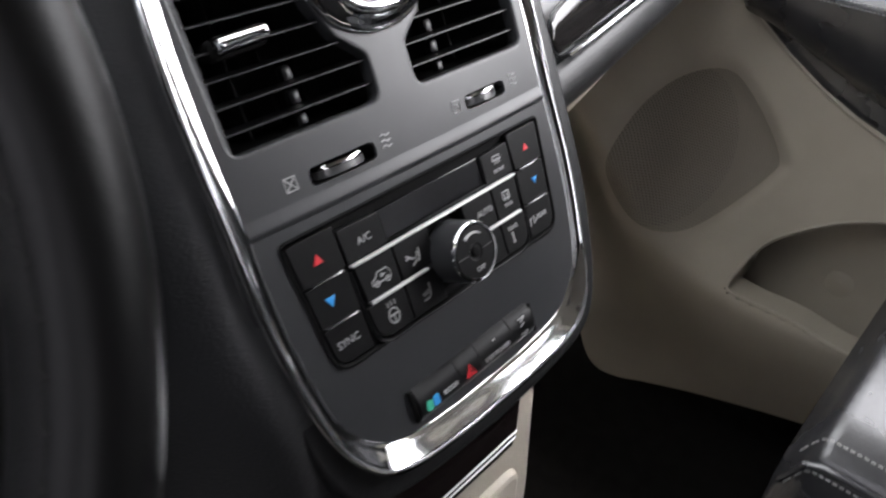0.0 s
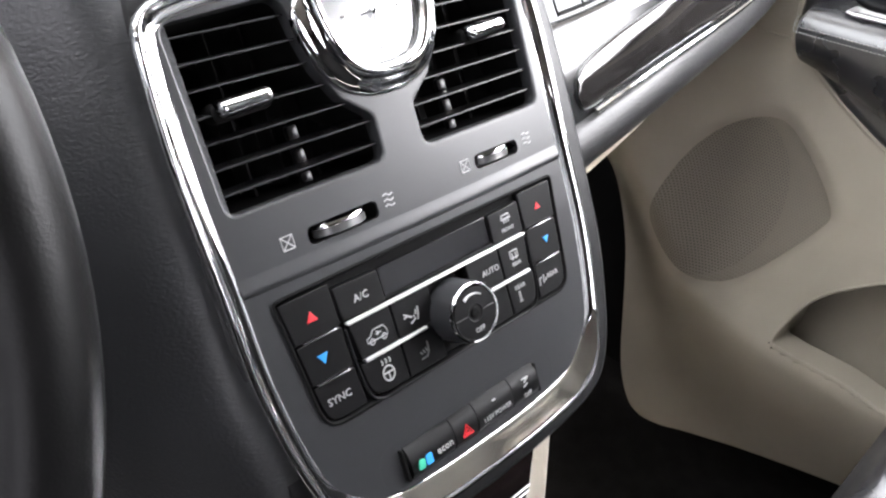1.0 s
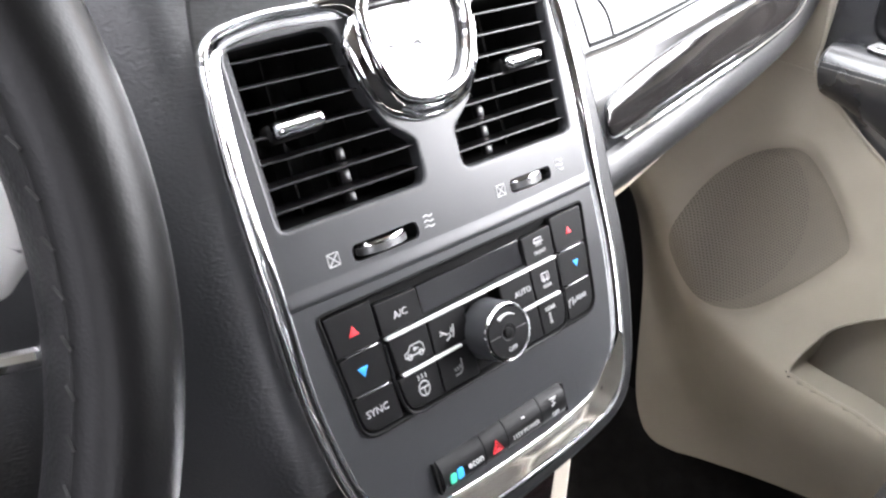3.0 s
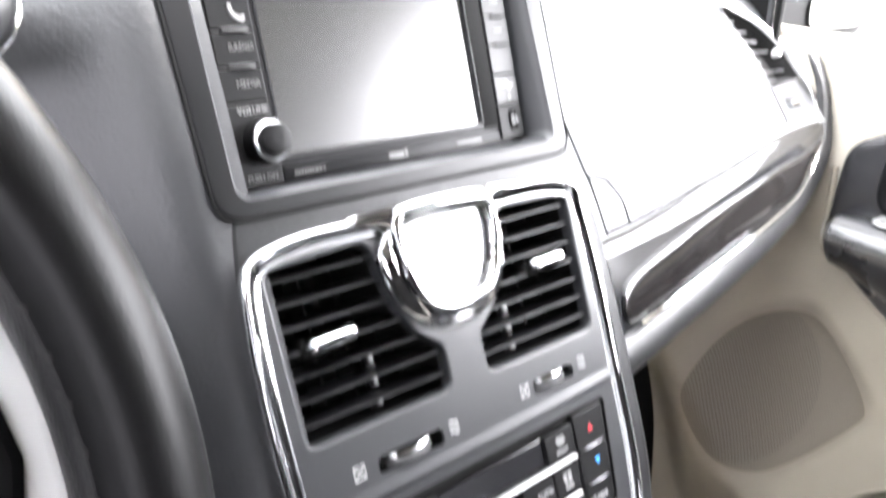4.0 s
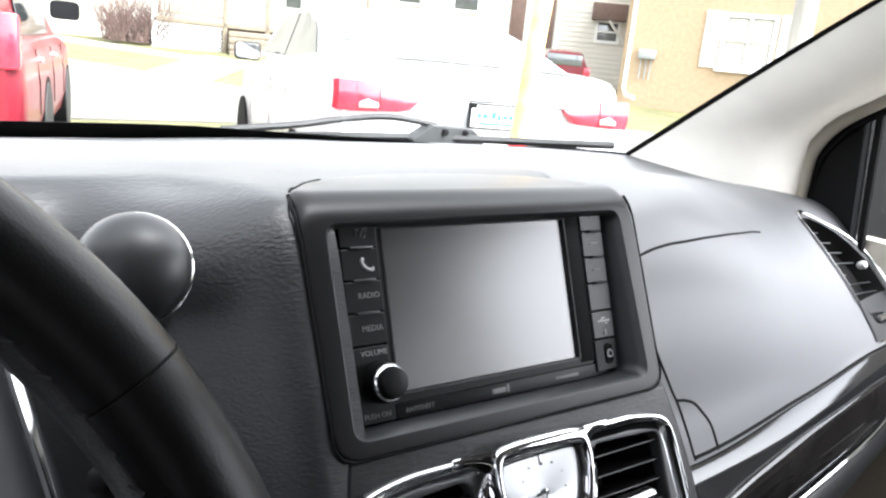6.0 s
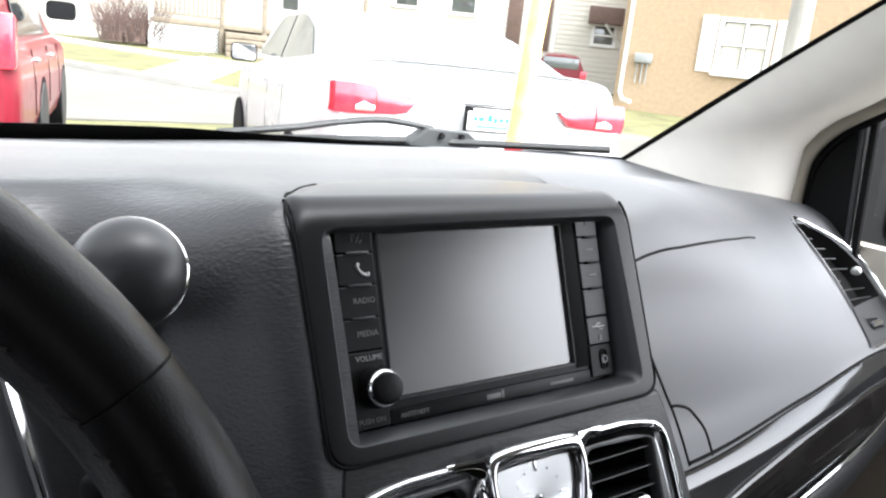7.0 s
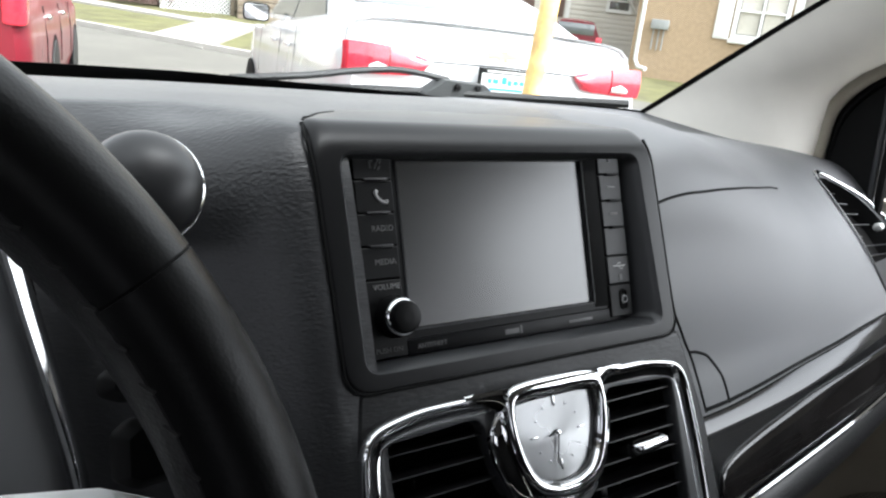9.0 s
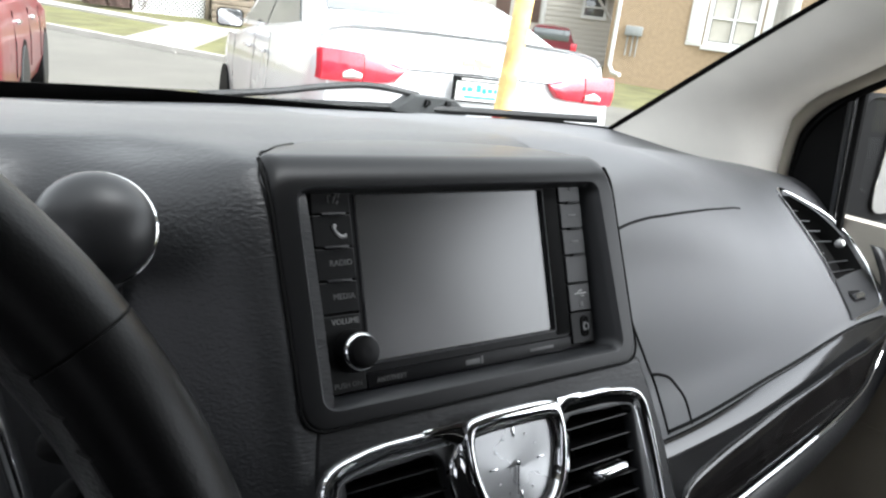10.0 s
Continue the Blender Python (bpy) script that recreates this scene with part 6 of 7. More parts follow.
CAR_GLASS = material("dark_car_glass", (0.05, 0.06, 0.06), 0.05, coat=1.0, mottle=0.1, spec=1.0)
DARK_GLASS = material("dark_side_glass", (0.020, 0.030, 0.029), 0.08, mottle=0.5, mottle_size=0.22, spec=0.22)
BRICKS = material("tan_brick", (0.31, 0.228, 0.145), 0.9, grain=0.5, grain_size=0.02, mottle=0.10, mottle_size=0.10, stretch=(1, 1, 3))
SIDING = material("white_siding", (0.50, 0.475, 0.42), 0.7, mottle=0.06)
WHITE = material("white_paint", (0.62, 0.62, 0.60), 0.5, mottle=0.05)
PINE = material("weathered_timber", (0.18, 0.148, 0.108), 0.8, grain=0.3, grain_size=0.02, mottle=0.2, mottle_size=0.2)
GREY_WOOD = material("silvered_pole_timber", (0.30, 0.285, 0.25), 0.9, grain=0.5, grain_size=0.03, mottle=0.25, mottle_size=0.15, stretch=(1, 1, 0.15))
TWIG = material("bare_twigs", (0.120, 0.078, 0.066), 0.9, mottle=0.3)
YELLOW = material("amber_plastic_pole", (0.82, 0.53, 0.20), 0.5, mottle=0.30, mottle_size=0.035)
METER = material("weathered_grey_metal", (0.24, 0.25, 0.245), 0.6, mottle=0.1, mottle_size=0.1)
BROWN = material("brown_awning", (0.10, 0.06, 0.045), 0.8, mottle=0.2)

rows = [[(x, y, rise(x, y) - 0.02) for x in steps(-40, 80, 60)] for y in steps(-30, 90, 60)]
rows = [[(-900, r[0][1], r[0][2])] + r + [(900, r[-1][1], r[-1][2])] for r in rows]
rows = [[(p[0], -900, p[2]) for p in rows[0]]] + rows + [[(p[0], 900, p[2]) for p in rows[-1]]]
solid("ground", sheet(rows), GRASS, "green and tan spring lawn rising from the street", "ground", "structure", sharp=80)


def patch(name, poly, mat, label, cat, up=0.0, n=10):
    """A flat piece of the setting laid over the ground; poly has four corners."""
    a, b, c, d = [Vector(p) for p in poly]
    rows = []
    for i in range(n + 1):
        p, q = a.lerp(d, i / n), b.lerp(c, i / n)
        rows.append([(*(p.lerp(q, j / n)), 0) for j in range(n + 1)])
    rows = [[(x, y, rise(x, y) + up) for x, y, z in row] for row in rows]
    return solid(name, sheet(rows, 0.12, (0, 0, -1)), mat, label, cat, "structure", sharp=60)


patch("road", [(-14.0, 45.0), (3.72, 15.05), (5.6, 9.7), (-14, 11.3)], ROAD, "worn grey asphalt street", "road", 0.0, 24)
patch("parking_apron", [(-20.0, -10), (30.0, -10), (22, 7.6), (-20.0, 10.6)], ROAD, "grey asphalt of the parking strip", "road", 0.002, 16)
patch("road_branch", [(3.9, 14.2), (9.0, 12.5), (14.0, 6.0), (3.5, 9.6)], ROAD, "worn grey asphalt side street", "road", 0.0006, 12)
patch("kerb", [(-13.8, 45.1), (2.54, 16.4), (2.68, 16.5), (-13.6, 45.3)], CONCRETE, "pale concrete kerb", "kerb", 0.10, 16)
patch("kerb", [(2.54, 16.4), (4.72, 12.9), (4.86, 13.0), (2.68, 16.5)], CONCRETE, "pale concrete kerb", "kerb", 0.10, 8)
patch("garden_path", [(3.60, 15.55), (4.10, 13.75), (7.40, 19.4), (6.60, 20.9)], CONCRETE, "pale concrete garden path", "path", 0.03, 8)
patch("pavement", [(-4.0, 38.0), (5.95, 20.45), (6.0, 19.15), (-5.0, 35.5)], CONCRETE, "pale concrete pavement", "pavement", 0.035, 16)
patch("pavement", [(5.9, 20.5), (12.0, 17.0), (12.0, 15.6), (5.9, 19.2)], CONCRETE, "pale concrete pavement", "pavement", 0.036, 8)


# white saloon parked ahead; x right from its rear left corner, y ahead, z up
h = radians(14)
CAR = axes((1.499, 3.174, 0), (math.cos(h), -math.sin(h), 0), (math.sin(h), math.cos(h), 0), (0, 0, 1))
saloon = thing("white_saloon_car", CAR, "white saloon car parked ahead with red tail lamps", "car")
HALF = 0.915


def body_row(y):
    """Half section of the body at y metres ahead of its tail: (half width, height)."""
    deck = line(y, (0.0, 1.090), (0.10, 1.160), (0.55, 1.178), (1.2, 1.15), (3.2, 1.04), (4.2, 0.90), (4.55, 0.70))
    wd = line(y, (0.0, 0.86), (0.12, 0.905), (0.6, 0.92), (3.6, 0.92), (4.4, 0.83), (4.58, 0.68))
    return [(wd * 0.94, 0.22), (wd * 0.985, 0.34), (wd * 0.99, 0.50), (wd, 0.68), (wd * 0.995, 0.80), (wd * 0.985, 0.88), (wd * 0.97, 0.96), (wd * 0.95, deck - 0.06), (wd * 0.90, deck - 0.02), (wd * 0.80, deck), (wd * 0.45, deck + 0.012), (0.0, deck + 0.015)]


ys = [0.0, 0.03, 0.08, 0.15, 0.3, 0.55] + steps(0.8, 4.2, 12) + [4.4, 4.52, 4.58]
rows = []
for y in ys:
    half = body_row(y)
    rows.append([(HALF - p[0], y + (0.10 * smooth((p[1] - 0.93) / 0.2) if y < 0.1 else 0.0), p[1]) for p in half] + [(HALF + p[0], y + (0.10 * smooth((p[1] - 0.93) / 0.2) if y < 0.1 else 0.0), p[1]) for p in half[-2::-1]])
bm = loops(bmesh.new(), rows, True, True)
part("body", bm, WHITE_CAR, saloon, "white painted body", 45)


def cabin_row(y):
    z = line(y, (0.62, 1.175), (1.0, 1.31), (1.45, 1.435), (1.9, 1.475), (2.5, 1.47), (2.95, 1.40), (3.35, 1.20), (3.6, 1.06))
    w = line(y, (0.62, 0.80), (1.2, 0.75), (1.9, 0.69), (2.6, 0.69), (3.6, 0.77))
    return z, w


rows = []
for y in steps(0.60, 3.62, 22):
    z, w = cabin_row(y)
    z = max(z, 1.10)
    base = 1.06
    prof = [(0.83, base), (lerp(0.83, w, 0.55), lerp(base, z, 0.55)), (lerp(0.83, w, 0.9), lerp(base, z, 0.90)), (w * 0.93, z - 0.012), (w * 0.7, z + 0.006), (0, z + 0.016)]
    rows.append([(HALF - p[0], y, p[1]) for p in prof] + [(HALF + p[0], y, p[1]) for p in prof[-2::-1]])
part("roof", loops(bmesh.new(), rows, True, True, round_=True), WHITE_CAR, saloon, "white roof and pillars", 45)
# rear window and side windows, a little proud of the cabin
rows = []
for y in steps(0.80, 1.40, 8):
    z, w = cabin_row(y)
    rows.append([(HALF + u * w * 0.86, y - 0.004, z + 0.012 - 0.010 * u * u + 0.004) for u in steps(-1, 1, 10)])
part("rear_window", sheet(rows, 0.004, (0, 1, -1)), CAR_GLASS, saloon, "dark rear window", 60)
for sg in (-1, 1):
    for nm, y0, y1 in (("rear_side_window", 0.82, 2.02), ("front_side_window", 2.07, 3.25)):
        rows = []
        for y in steps(y0, y1, 14):
            z, w = cabin_row(y)
            if nm == "rear_side_window":
                lim = lerp(1.115, z - 0.05, smooth((y - 0.79) / 0.40))
            else:
                lim = min(z - 0.055, lerp(z - 0.05, 1.14, smooth((y - 2.55) / 0.7)))
            row = []
            for t in steps(0, 1, 4):
                zz = lerp(1.10, lim, t)
                k = (zz - 1.06) / max(0.02, z - 1.06)
                row.append((HALF + sg * (lerp(0.83, w, min(1, k)) + 0.008), y, zz))
            rows.append(row)
        part(nm, sheet(rows, 0.004, (-sg, 0, 0)), DARK_GLASS, saloon, "dark side window", 60)
    mir = part("side_mirror", xf(shape(rounded(rect(-0.11, -0.075, 0.11, 0.075), 0.045, 5), [(0.03, -0.09), (0.004, -0.05), (0, 0.0), (0.008, 0.004)], True, True), Matrix.Translation((HALF + sg * 0.985, 2.95, 1.095)) @ axes((0, 0, 0), (1, 0, 0), (0, 0, 1), (0, -1, 0))), BEZEL, saloon, "dark side mirror")
    part("mirror_glass", xf(pad(rounded(rect(-0.098, -0.062, 0.098, 0.062), 0.035, 5), 0, 0.003, 0.001), Matrix.Translation((HALF + sg * 0.985, 2.944, 1.095)) @ axes((0, 0, 0), (1, 0, 0), (0, 0, 1), (0, -1, 0))), CHROME, mir)
# tail lamps: an outer piece that wraps round the corner and an inner piece on the lid
for sg in (-1, 1):
    def lamp_row(u, y, z0, z1):
        return [(HALF + sg * u, y, z0), (HALF + sg * u, y - 0.016, lerp(z0, z1, 0.3)), (HALF + sg * u, y - 0.012, lerp(z0, z1, 0.7)), (HALF + sg * u, y + 0.004, z1)]
    rows = [lamp_row(0.896, 0.050, 0.888, 1.036), lamp_row(0.880, 0.010, 0.884, 1.042), lamp_row(0.80, -0.012, 0.884, 1.042), lamp_row(0.67, -0.014, 0.888, 1.034)]
    lamp = part("tail_lamp", sheet(rows, 0.03, (0, 1, 0)), LAMP_RED, saloon, "red tail lamp", 50)
    part("reversing_lamp", sheet([lamp_row(0.775, -0.022, 0.902, 0.935), lamp_row(0.73, -0.024, 0.902, 0.958), lamp_row(0.675, -0.022, 0.904, 0.940)], 0.01, (0, 1, 0)), LAMP_CLEAR, lamp, "clear reversing lamp", 50)
    part("inner_lamp", sheet([lamp_row(0.663, -0.014, 0.890, 1.033), lamp_row(0.56, -0.014, 0.893, 1.010), lamp_row(0.49, -0.012, 0.902, 0.992), lamp_row(0.435, -0.010, 0.968, 0.978)], 0.03, (0, 1, 0)), LAMP_RED, saloon, "red tail lamp", 50)
part("maker_badge", xf(pad(ccw([(-0.09, -0.016), (-0.03, -0.016), (-0.022, -0.032), (0.03, -0.032), (0.022, -0.016), (0.09, -0.016), (0.08, 0.016), (0.025, 0.016), (0.018, 0.030), (-0.034, 0.030), (-0.026, 0.016), (-0.098, 0.016)]), 0, 0.008, 0.002), axes((HALF - 0.02, -0.002, 1.04), (1, 0, 0), (0, 0, 1), (0, -1, 0))), BADGE, saloon, "plain gold badge")
part("boot_joint", tube([(HALF - 0.44, -0.004, 0.974), (HALF, -0.006, 0.982), (HALF + 0.44, -0.004, 0.974)], 0.0045, 6), BLACK, saloon)
# a grey rod drawn for the shadow line under the boot's lip
part("lip_shade_line", tube([(HALF - 0.70, 0.18, 1.168), (HALF - 0.3, 0.11, 1.178), (HALF + 0.3, 0.11, 1.178), (HALF + 0.70, 0.18, 1.168)], 0.0032, 6), SATIN, saloon)
PLATE = axes((HALF + 0.02, -0.004, 0.905), (1, 0, 0), (0, 0, 1), (0, -1, 0))
plate = part("plate_holder", xf(pad(rounded(rect(-0.178, -0.070, 0.178, 0.068), 0.008, 4), 0, 0.012, 0.003), PLATE), BLACK, saloon, "black plate holder")
part("plate", xf(pad(rounded(rect(-0.160, -0.062, 0.160, 0.040), 0.006, 4), 0.010, 0.015, 0.001), PLATE), WHITE, plate, "white dealer plate")
part("plate_print", xf(bars([(-0.125, -0.012, -0.100, 0.014), (-0.094, -0.012, -0.060, 0.014), (-0.040, -0.012, -0.010, 0.028), (-0.004, -0.018, 0.022, 0.012), (0.030, -0.012, 0.060, 0.012), (0.068, -0.012, 0.110, 0.012), (-0.110, -0.048, 0.100, -0.034)], 0.002), PLATE @ Matrix.Translation((0, 0, 0.014))), BLUE_PRINT, plate, "blue bars of print")
part("holder_print", xf(bars([(-0.13, 0.048, 0.13, 0.058)], 0.002), PLATE @ Matrix.Translation((0, 0, 0.011))), WHITE, plate)
for sg in (-1, 1):
    for y in (0.98, 3.68):
        wm = Matrix.Translation((HALF + sg * 0.822, y, 0.32)) @ Matrix.Rotation(radians(90), 4, "Y")
        tyre = part("tyre", xf(turned([(0.20, -0.10), (0.29, -0.10), (0.318, -0.07), (0.32, 0.07), (0.29, 0.10), (0.20, 0.10)], 32), wm), RUBBER, saloon, "black tyre")
        part("wheel_rim", xf(turned([(0.20, -0.104), (0.17, -0.09), (0.05, -0.098), (0.03, 0.098), (0.17, 0.09), (0.20, 0.104)], 24), wm), SILVER, tyre)
        part("wheel_arch", xf(turned([(0.345, -0.112), (0.345, 0.112)], 32), wm), BLACK, saloon)

for sg in (-1, 1):
    for y0 in (1.42, 2.08, 3.16):
        part("door_joint", tube([(HALF + sg * 0.918, y0, 0.36), (HALF + sg * 0.919, y0, 0.70), (HALF + sg * 0.90, y0 + 0.02, 1.05)], 0.0022, 6), SATIN, saloon)
    for y0 in (1.56, 2.22):
        part("door_handle", block(HALF + sg * 0.925 - 0.015, y0, 0.905, HALF + sg * 0.925 + 0.015, y0 + 0.17, 0.935, 0.01), WHITE_CAR, saloon)

# red vehicle further off
h = radians(13)
RED = axes((-1.58, 5.43, 0), (math.cos(h), -math.sin(h), 0), (math.sin(h), math.cos(h), 0), (0, 0, 1))
truck = thing("red_people_carrier", RED, "red people carrier parked at the street side", "car")


def tall_row(y):
    wd = line(y, (0.0, 0.90), (0.12, 0.97), (4.4, 0.97), (4.7, 0.86))
    top = line(y, (0.0, 0.98), (0.1, 1.02), (3.4, 1.05), (4.5, 0.98), (4.75, 0.75))
    return [(wd * 0.95, 0.30), (wd, 0.48), (wd, 0.70), (wd * 0.985, 0.90), (wd * 0.94, top - 0.03), (wd * 0.86, top), (0, top + 0.01)]


rows = [[(0.97 - p[0], y, p[1]) for p in tall_row(y)] + [(0.97 + p[0], y, p[1]) for p in tall_row(y)[-2::-1]] for y in [0, 0.04, 0.12, 0.4] + steps(0.8, 4.3, 8) + [4.6, 4.75]]
part("body", loops(bmesh.new(), rows, True, True), RED_CAR, truck, "red painted body", 45)
rows = []
for y in steps(0.06, 3.9, 12):
    top = line(y, (0.0, 1.30), (0.35, 1.72), (2.6, 1.74), (3.9, 1.08))
    w = line(y, (0.0, 0.80), (0.4, 0.74), (2.8, 0.74), (3.9, 0.82))
    rows.append([(0.97 - 0.88, y, 1.0), (0.97 - w, y, top - 0.05), (0.97 - w * 0.8, y, top), (0.97, y, top + 0.02), (0.97 + w * 0.8, y, top), (0.97 + w, y, top - 0.05), (0.97 + 0.88, y, 1.0)])
part("cab", loops(bmesh.new(), rows, True, True), RED_CAR, truck, "red roof and pillars", 45)
for sg in (-1, 1):
    part("side_window", sheet([[(0.97 + sg * 0.885, y, 1.06), (0.97 + sg * 0.80, y + 0.02, 1.5)] for y in steps(0.9, 2.9, 4)], 0.006, (-sg, 0, 0)), CAR_GLASS, truck)
    for y in (1.78, 4.05):
        wm = Matrix.Translation((0.97 + sg * 0.87, y, 0.36)) @ Matrix.Rotation(radians(90), 4, "Y")
        part("tyre", xf(turned([(0.20, -0.11), (0.32, -0.11), (0.35, -0.07), (0.35, 0.07), (0.32, 0.11), (0.20, 0.11)], 28), wm), RUBBER, truck)
        part("wheel_arch", xf(turned([(0.37, -0.102), (0.37, 0.102)], 28), wm), BLACK, truck)
    part("side_mirror", xf(shape(rounded(rect(-0.12, -0.08, 0.12, 0.08), 0.05, 5), [(0.03, -0.09), (0, -0.03), (0, 0), (0.01, 0.004)], True, True), Matrix.Translation((0.97 + sg * 1.06, 2.45, 1.275)) @ axes((0, 0, 0), (1, 0, 0), (0, 0, 1), (0, -1, 0))), BEZEL, truck, "dark side mirror")
    part("tail_lamp", block(0.97 + sg * 0.90 - 0.07, -0.02, 0.86, 0.97 + sg * 0.90 + 0.07, 0.14, 1.20, 0.03), LAMP_RED, truck, "red tail lamp")
    for y0 in (1.15, 2.35, 3.45):
        part("door_joint", tube([(0.97 + sg * 0.972, y0, 0.48), (0.97 + sg * 0.972, y0, 0.72), (0.97 + sg * 0.945, y0, 0.96)], 0.004, 6), BLACK, truck)
    for y0 in (1.32, 2.55):
        part("door_handle", block(0.97 + sg * 0.965 - 0.018, y0, 0.86, 0.97 + sg * 0.965 + 0.018, y0 + 0.18, 0.895, 0.012), CHROME, truck)

# amber pole close ahead of the car
pole = thing("marker_pole", Matrix.Translation((1.083, 1.310, 0)) @ Matrix.Rotation(radians(3.5), 4, Vector((0.6, 0.8, 0))), "amber plastic marker pole with a red band", "pole")
part("shaft", turned([(0.026, 0.0), (0.026, 1.0), (0.025, 2.4)], 16), YELLOW, pole)
part("red_band", turned([(0.0265, 0.88), (0.0275, 0.89), (0.0275, 0.965), (0.0265, 0.975)], 16), RED_PRINT, pole, "red band")

# wiper resting at the foot of the windscreen
LINKAGE = material("weathered_black_plastic", (0.032, 0.034, 0.034), 0.6, grain=0.2, grain_size=0.002)
wiper = thing("windscreen_wiper", Matrix.Identity(4), "black windscreen wiper resting on the glass foot", "wiper")
part("arm", tube(spline([(0.055, 0.664, 1.060), (0.165, 0.662, 1.0705), (0.24, 0.662, 1.0815), (0.325, 0.662, 1.0885), (0.412, 0.655, 1.079)], 4, closed=False), 0.0052, 8), RUBBER, wiper)
cap = [(-0.078, -0.010), (-0.070, -0.018), (0.066, -0.018), (0.054, 0.002), (0.036, 0.014), (-0.040, 0.016), (-0.056, 0.004)]
link = part("linkage_cover", xf(shape(rounded(cap, 0.005, 4), [(0, -0.03), (0, 0.0), (0.002, 0.003)], True, True), axes((0.436, 0.638, 1.064), (0.995, -0.10, -0.02), (0.02, 0, 1), (-0.10, -0.995, 0))), LINKAGE, wiper, "weathered grey wiper linkage cover")
for u in (-0.018, 0.020):
    part("bolt", xf(turned([(0.006, 0.0), (0.005, 0.004), (0.002, 0.005)], 12), axes((0.436 + u, 0.634 - 0.1 * u, 1.070), (1, 0, 0), (0, 0, 1), (0, -1, 0))), BLACK, link)
part("blade", tube([(0.02, 0.70, 1.044), (0.22, 0.69, 1.052), (0.40, 0.66, 1.058), (0.581, 0.56, 1.067), (0.664, 0.492, 1.074)], 0.0065, 8), RUBBER, wiper)

# brick house with shuttered window
def facing(o, deg):
    """x along the wall, y up, z out of the wall; deg: the wall's heading."""
    d = radians(deg)
    return axes(o, (math.cos(d), math.sin(d), 0), (0, 0, 1), (math.sin(d), -math.cos(d), 0))


W1 = facing((15.45, 14.0, 0.5), -57)
brick_house = thing("brick_house", W1, "tan brick house with a shuttered window and downpipe", "house")
win_hole = rect(2.45, 1.25, 3.60, 2.45)
part("wall", holed(rect(0, -0.6, 14, 6.0), [win_hole], -0.25, 0.0), BRICKS, brick_house, "tan brick wall")
part("side_wall", xf(block(0, -0.6, -8, 0.25, 6, -0.26, 0), Matrix.Identity(4)), BRICKS, brick_house)
wnd = part("window", holed(rect(2.38, 1.18, 3.67, 2.52), [rect(2.49, 1.30, 3.00, 2.42), rect(3.07, 1.30, 3.56, 2.42)], -0.10, 0.04), WHITE, brick_house, "white window frame")
for u0, u1 in ((2.49, 3.00), (3.07, 3.56)):
    part("pane", pad(rect(u0, 1.30, u1, 2.42), -0.09, -0.05, 0.002), CAR_GLASS, wnd)
    part("curtain", pad(rect(u0 + 0.02, 1.32, u1 - 0.02, 2.40), -0.05, -0.04, 0.002), SIDING, wnd, "pale curtain")
    part("sash_bar", block(u0, 1.84, -0.05, u1, 1.89, 0.03, 0.005), WHITE, wnd)
part("sill", block(2.34, 1.08, -0.02, 3.71, 1.18, 0.10, 0.01), WHITE, wnd)
for u0 in (1.96, 3.72):
    sh = part("shutter", pad(rect(u0, 1.16, u0 + 0.38, 2.54), 0, 0.04, 0.006), WHITE, brick_house, "white shutter")
    for k in range(16):
        part("slat", block(u0 + 0.04, 1.22 + 0.08 * k, 0.035, u0 + 0.34, 1.27 + 0.08 * k, 0.052, 0.004), WHITE, sh)
part("downpipe", tube([(0.16, 5.8, 0.06), (0.16, 0.42, 0.06), (0.28, 0.24, 0.20), (0.52, 0.20, 0.40)], 0.055, 8), WHITE, brick_house, "white downpipe")
part("meter_box", block(0.42, 1.22, 0.0, 0.86, 1.46, 0.14, 0.02), METER, brick_house, "grey meter box")
for u in (0.50, 0.64, 0.76):
    part("conduit", tube([(u, 1.22, 0.05), (u, 0.7, 0.05)], 0.018, 6), METER, brick_house)

# white sided house behind, with an awning
W2 = facing((15.2, 22.2, 0.9), -44)
white_house = thing("sided_house", W2, "white sided house with a small awning window", "house")
part("wall", block(-4, -1, -0.3, 12, 7, 0.0, 0), SIDING, white_house)
bds = [block(-4, -0.8 + 0.16 * k, -0.01, 8, -0.8 + 0.16 * k + 0.15, 0.02 + 0.004 * (k % 2), 0.004) for k in range(30)]
for bd in bds:
    part("siding_board", bd, SIDING, white_house)
part("window", block(5.30, 1.42, 0.0, 5.95, 2.00, 0.06, 0.01), CAR_GLASS, white_house, "dark window")
part("window_frame", holed(rect(5.21, 1.33, 6.04, 2.08), [rect(5.31, 1.43, 5.94, 1.68), rect(5.31, 1.74, 5.94, 1.99)], 0.0, 0.09), WHITE, white_house)
part("awning", xf(block(5.05, 2.06, 0.0, 6.18, 2.60, 0.5, 0.02), Matrix.Identity(4)), BROWN, white_house, "brown awning")
part("brace", tube([(6.25, 1.35, 0.05), (5.62, 2.05, 0.48)], 0.045, 6), WHITE, white_house)
part("corner_board", block(3.90, -1, 0.02, 4.04, 6, 0.08, 0.01), WHITE, white_house)
part("door", block(2.34, 0.3, 0.0, 2.84, 3.2, 0.05, 0.01), BROWN, white_house, "brown shutter board")
part("door", block(3.42, 1.0, 0.0, 3.84, 3.2, 0.05, 0.01), BROWN, white_house, "dark doorway")
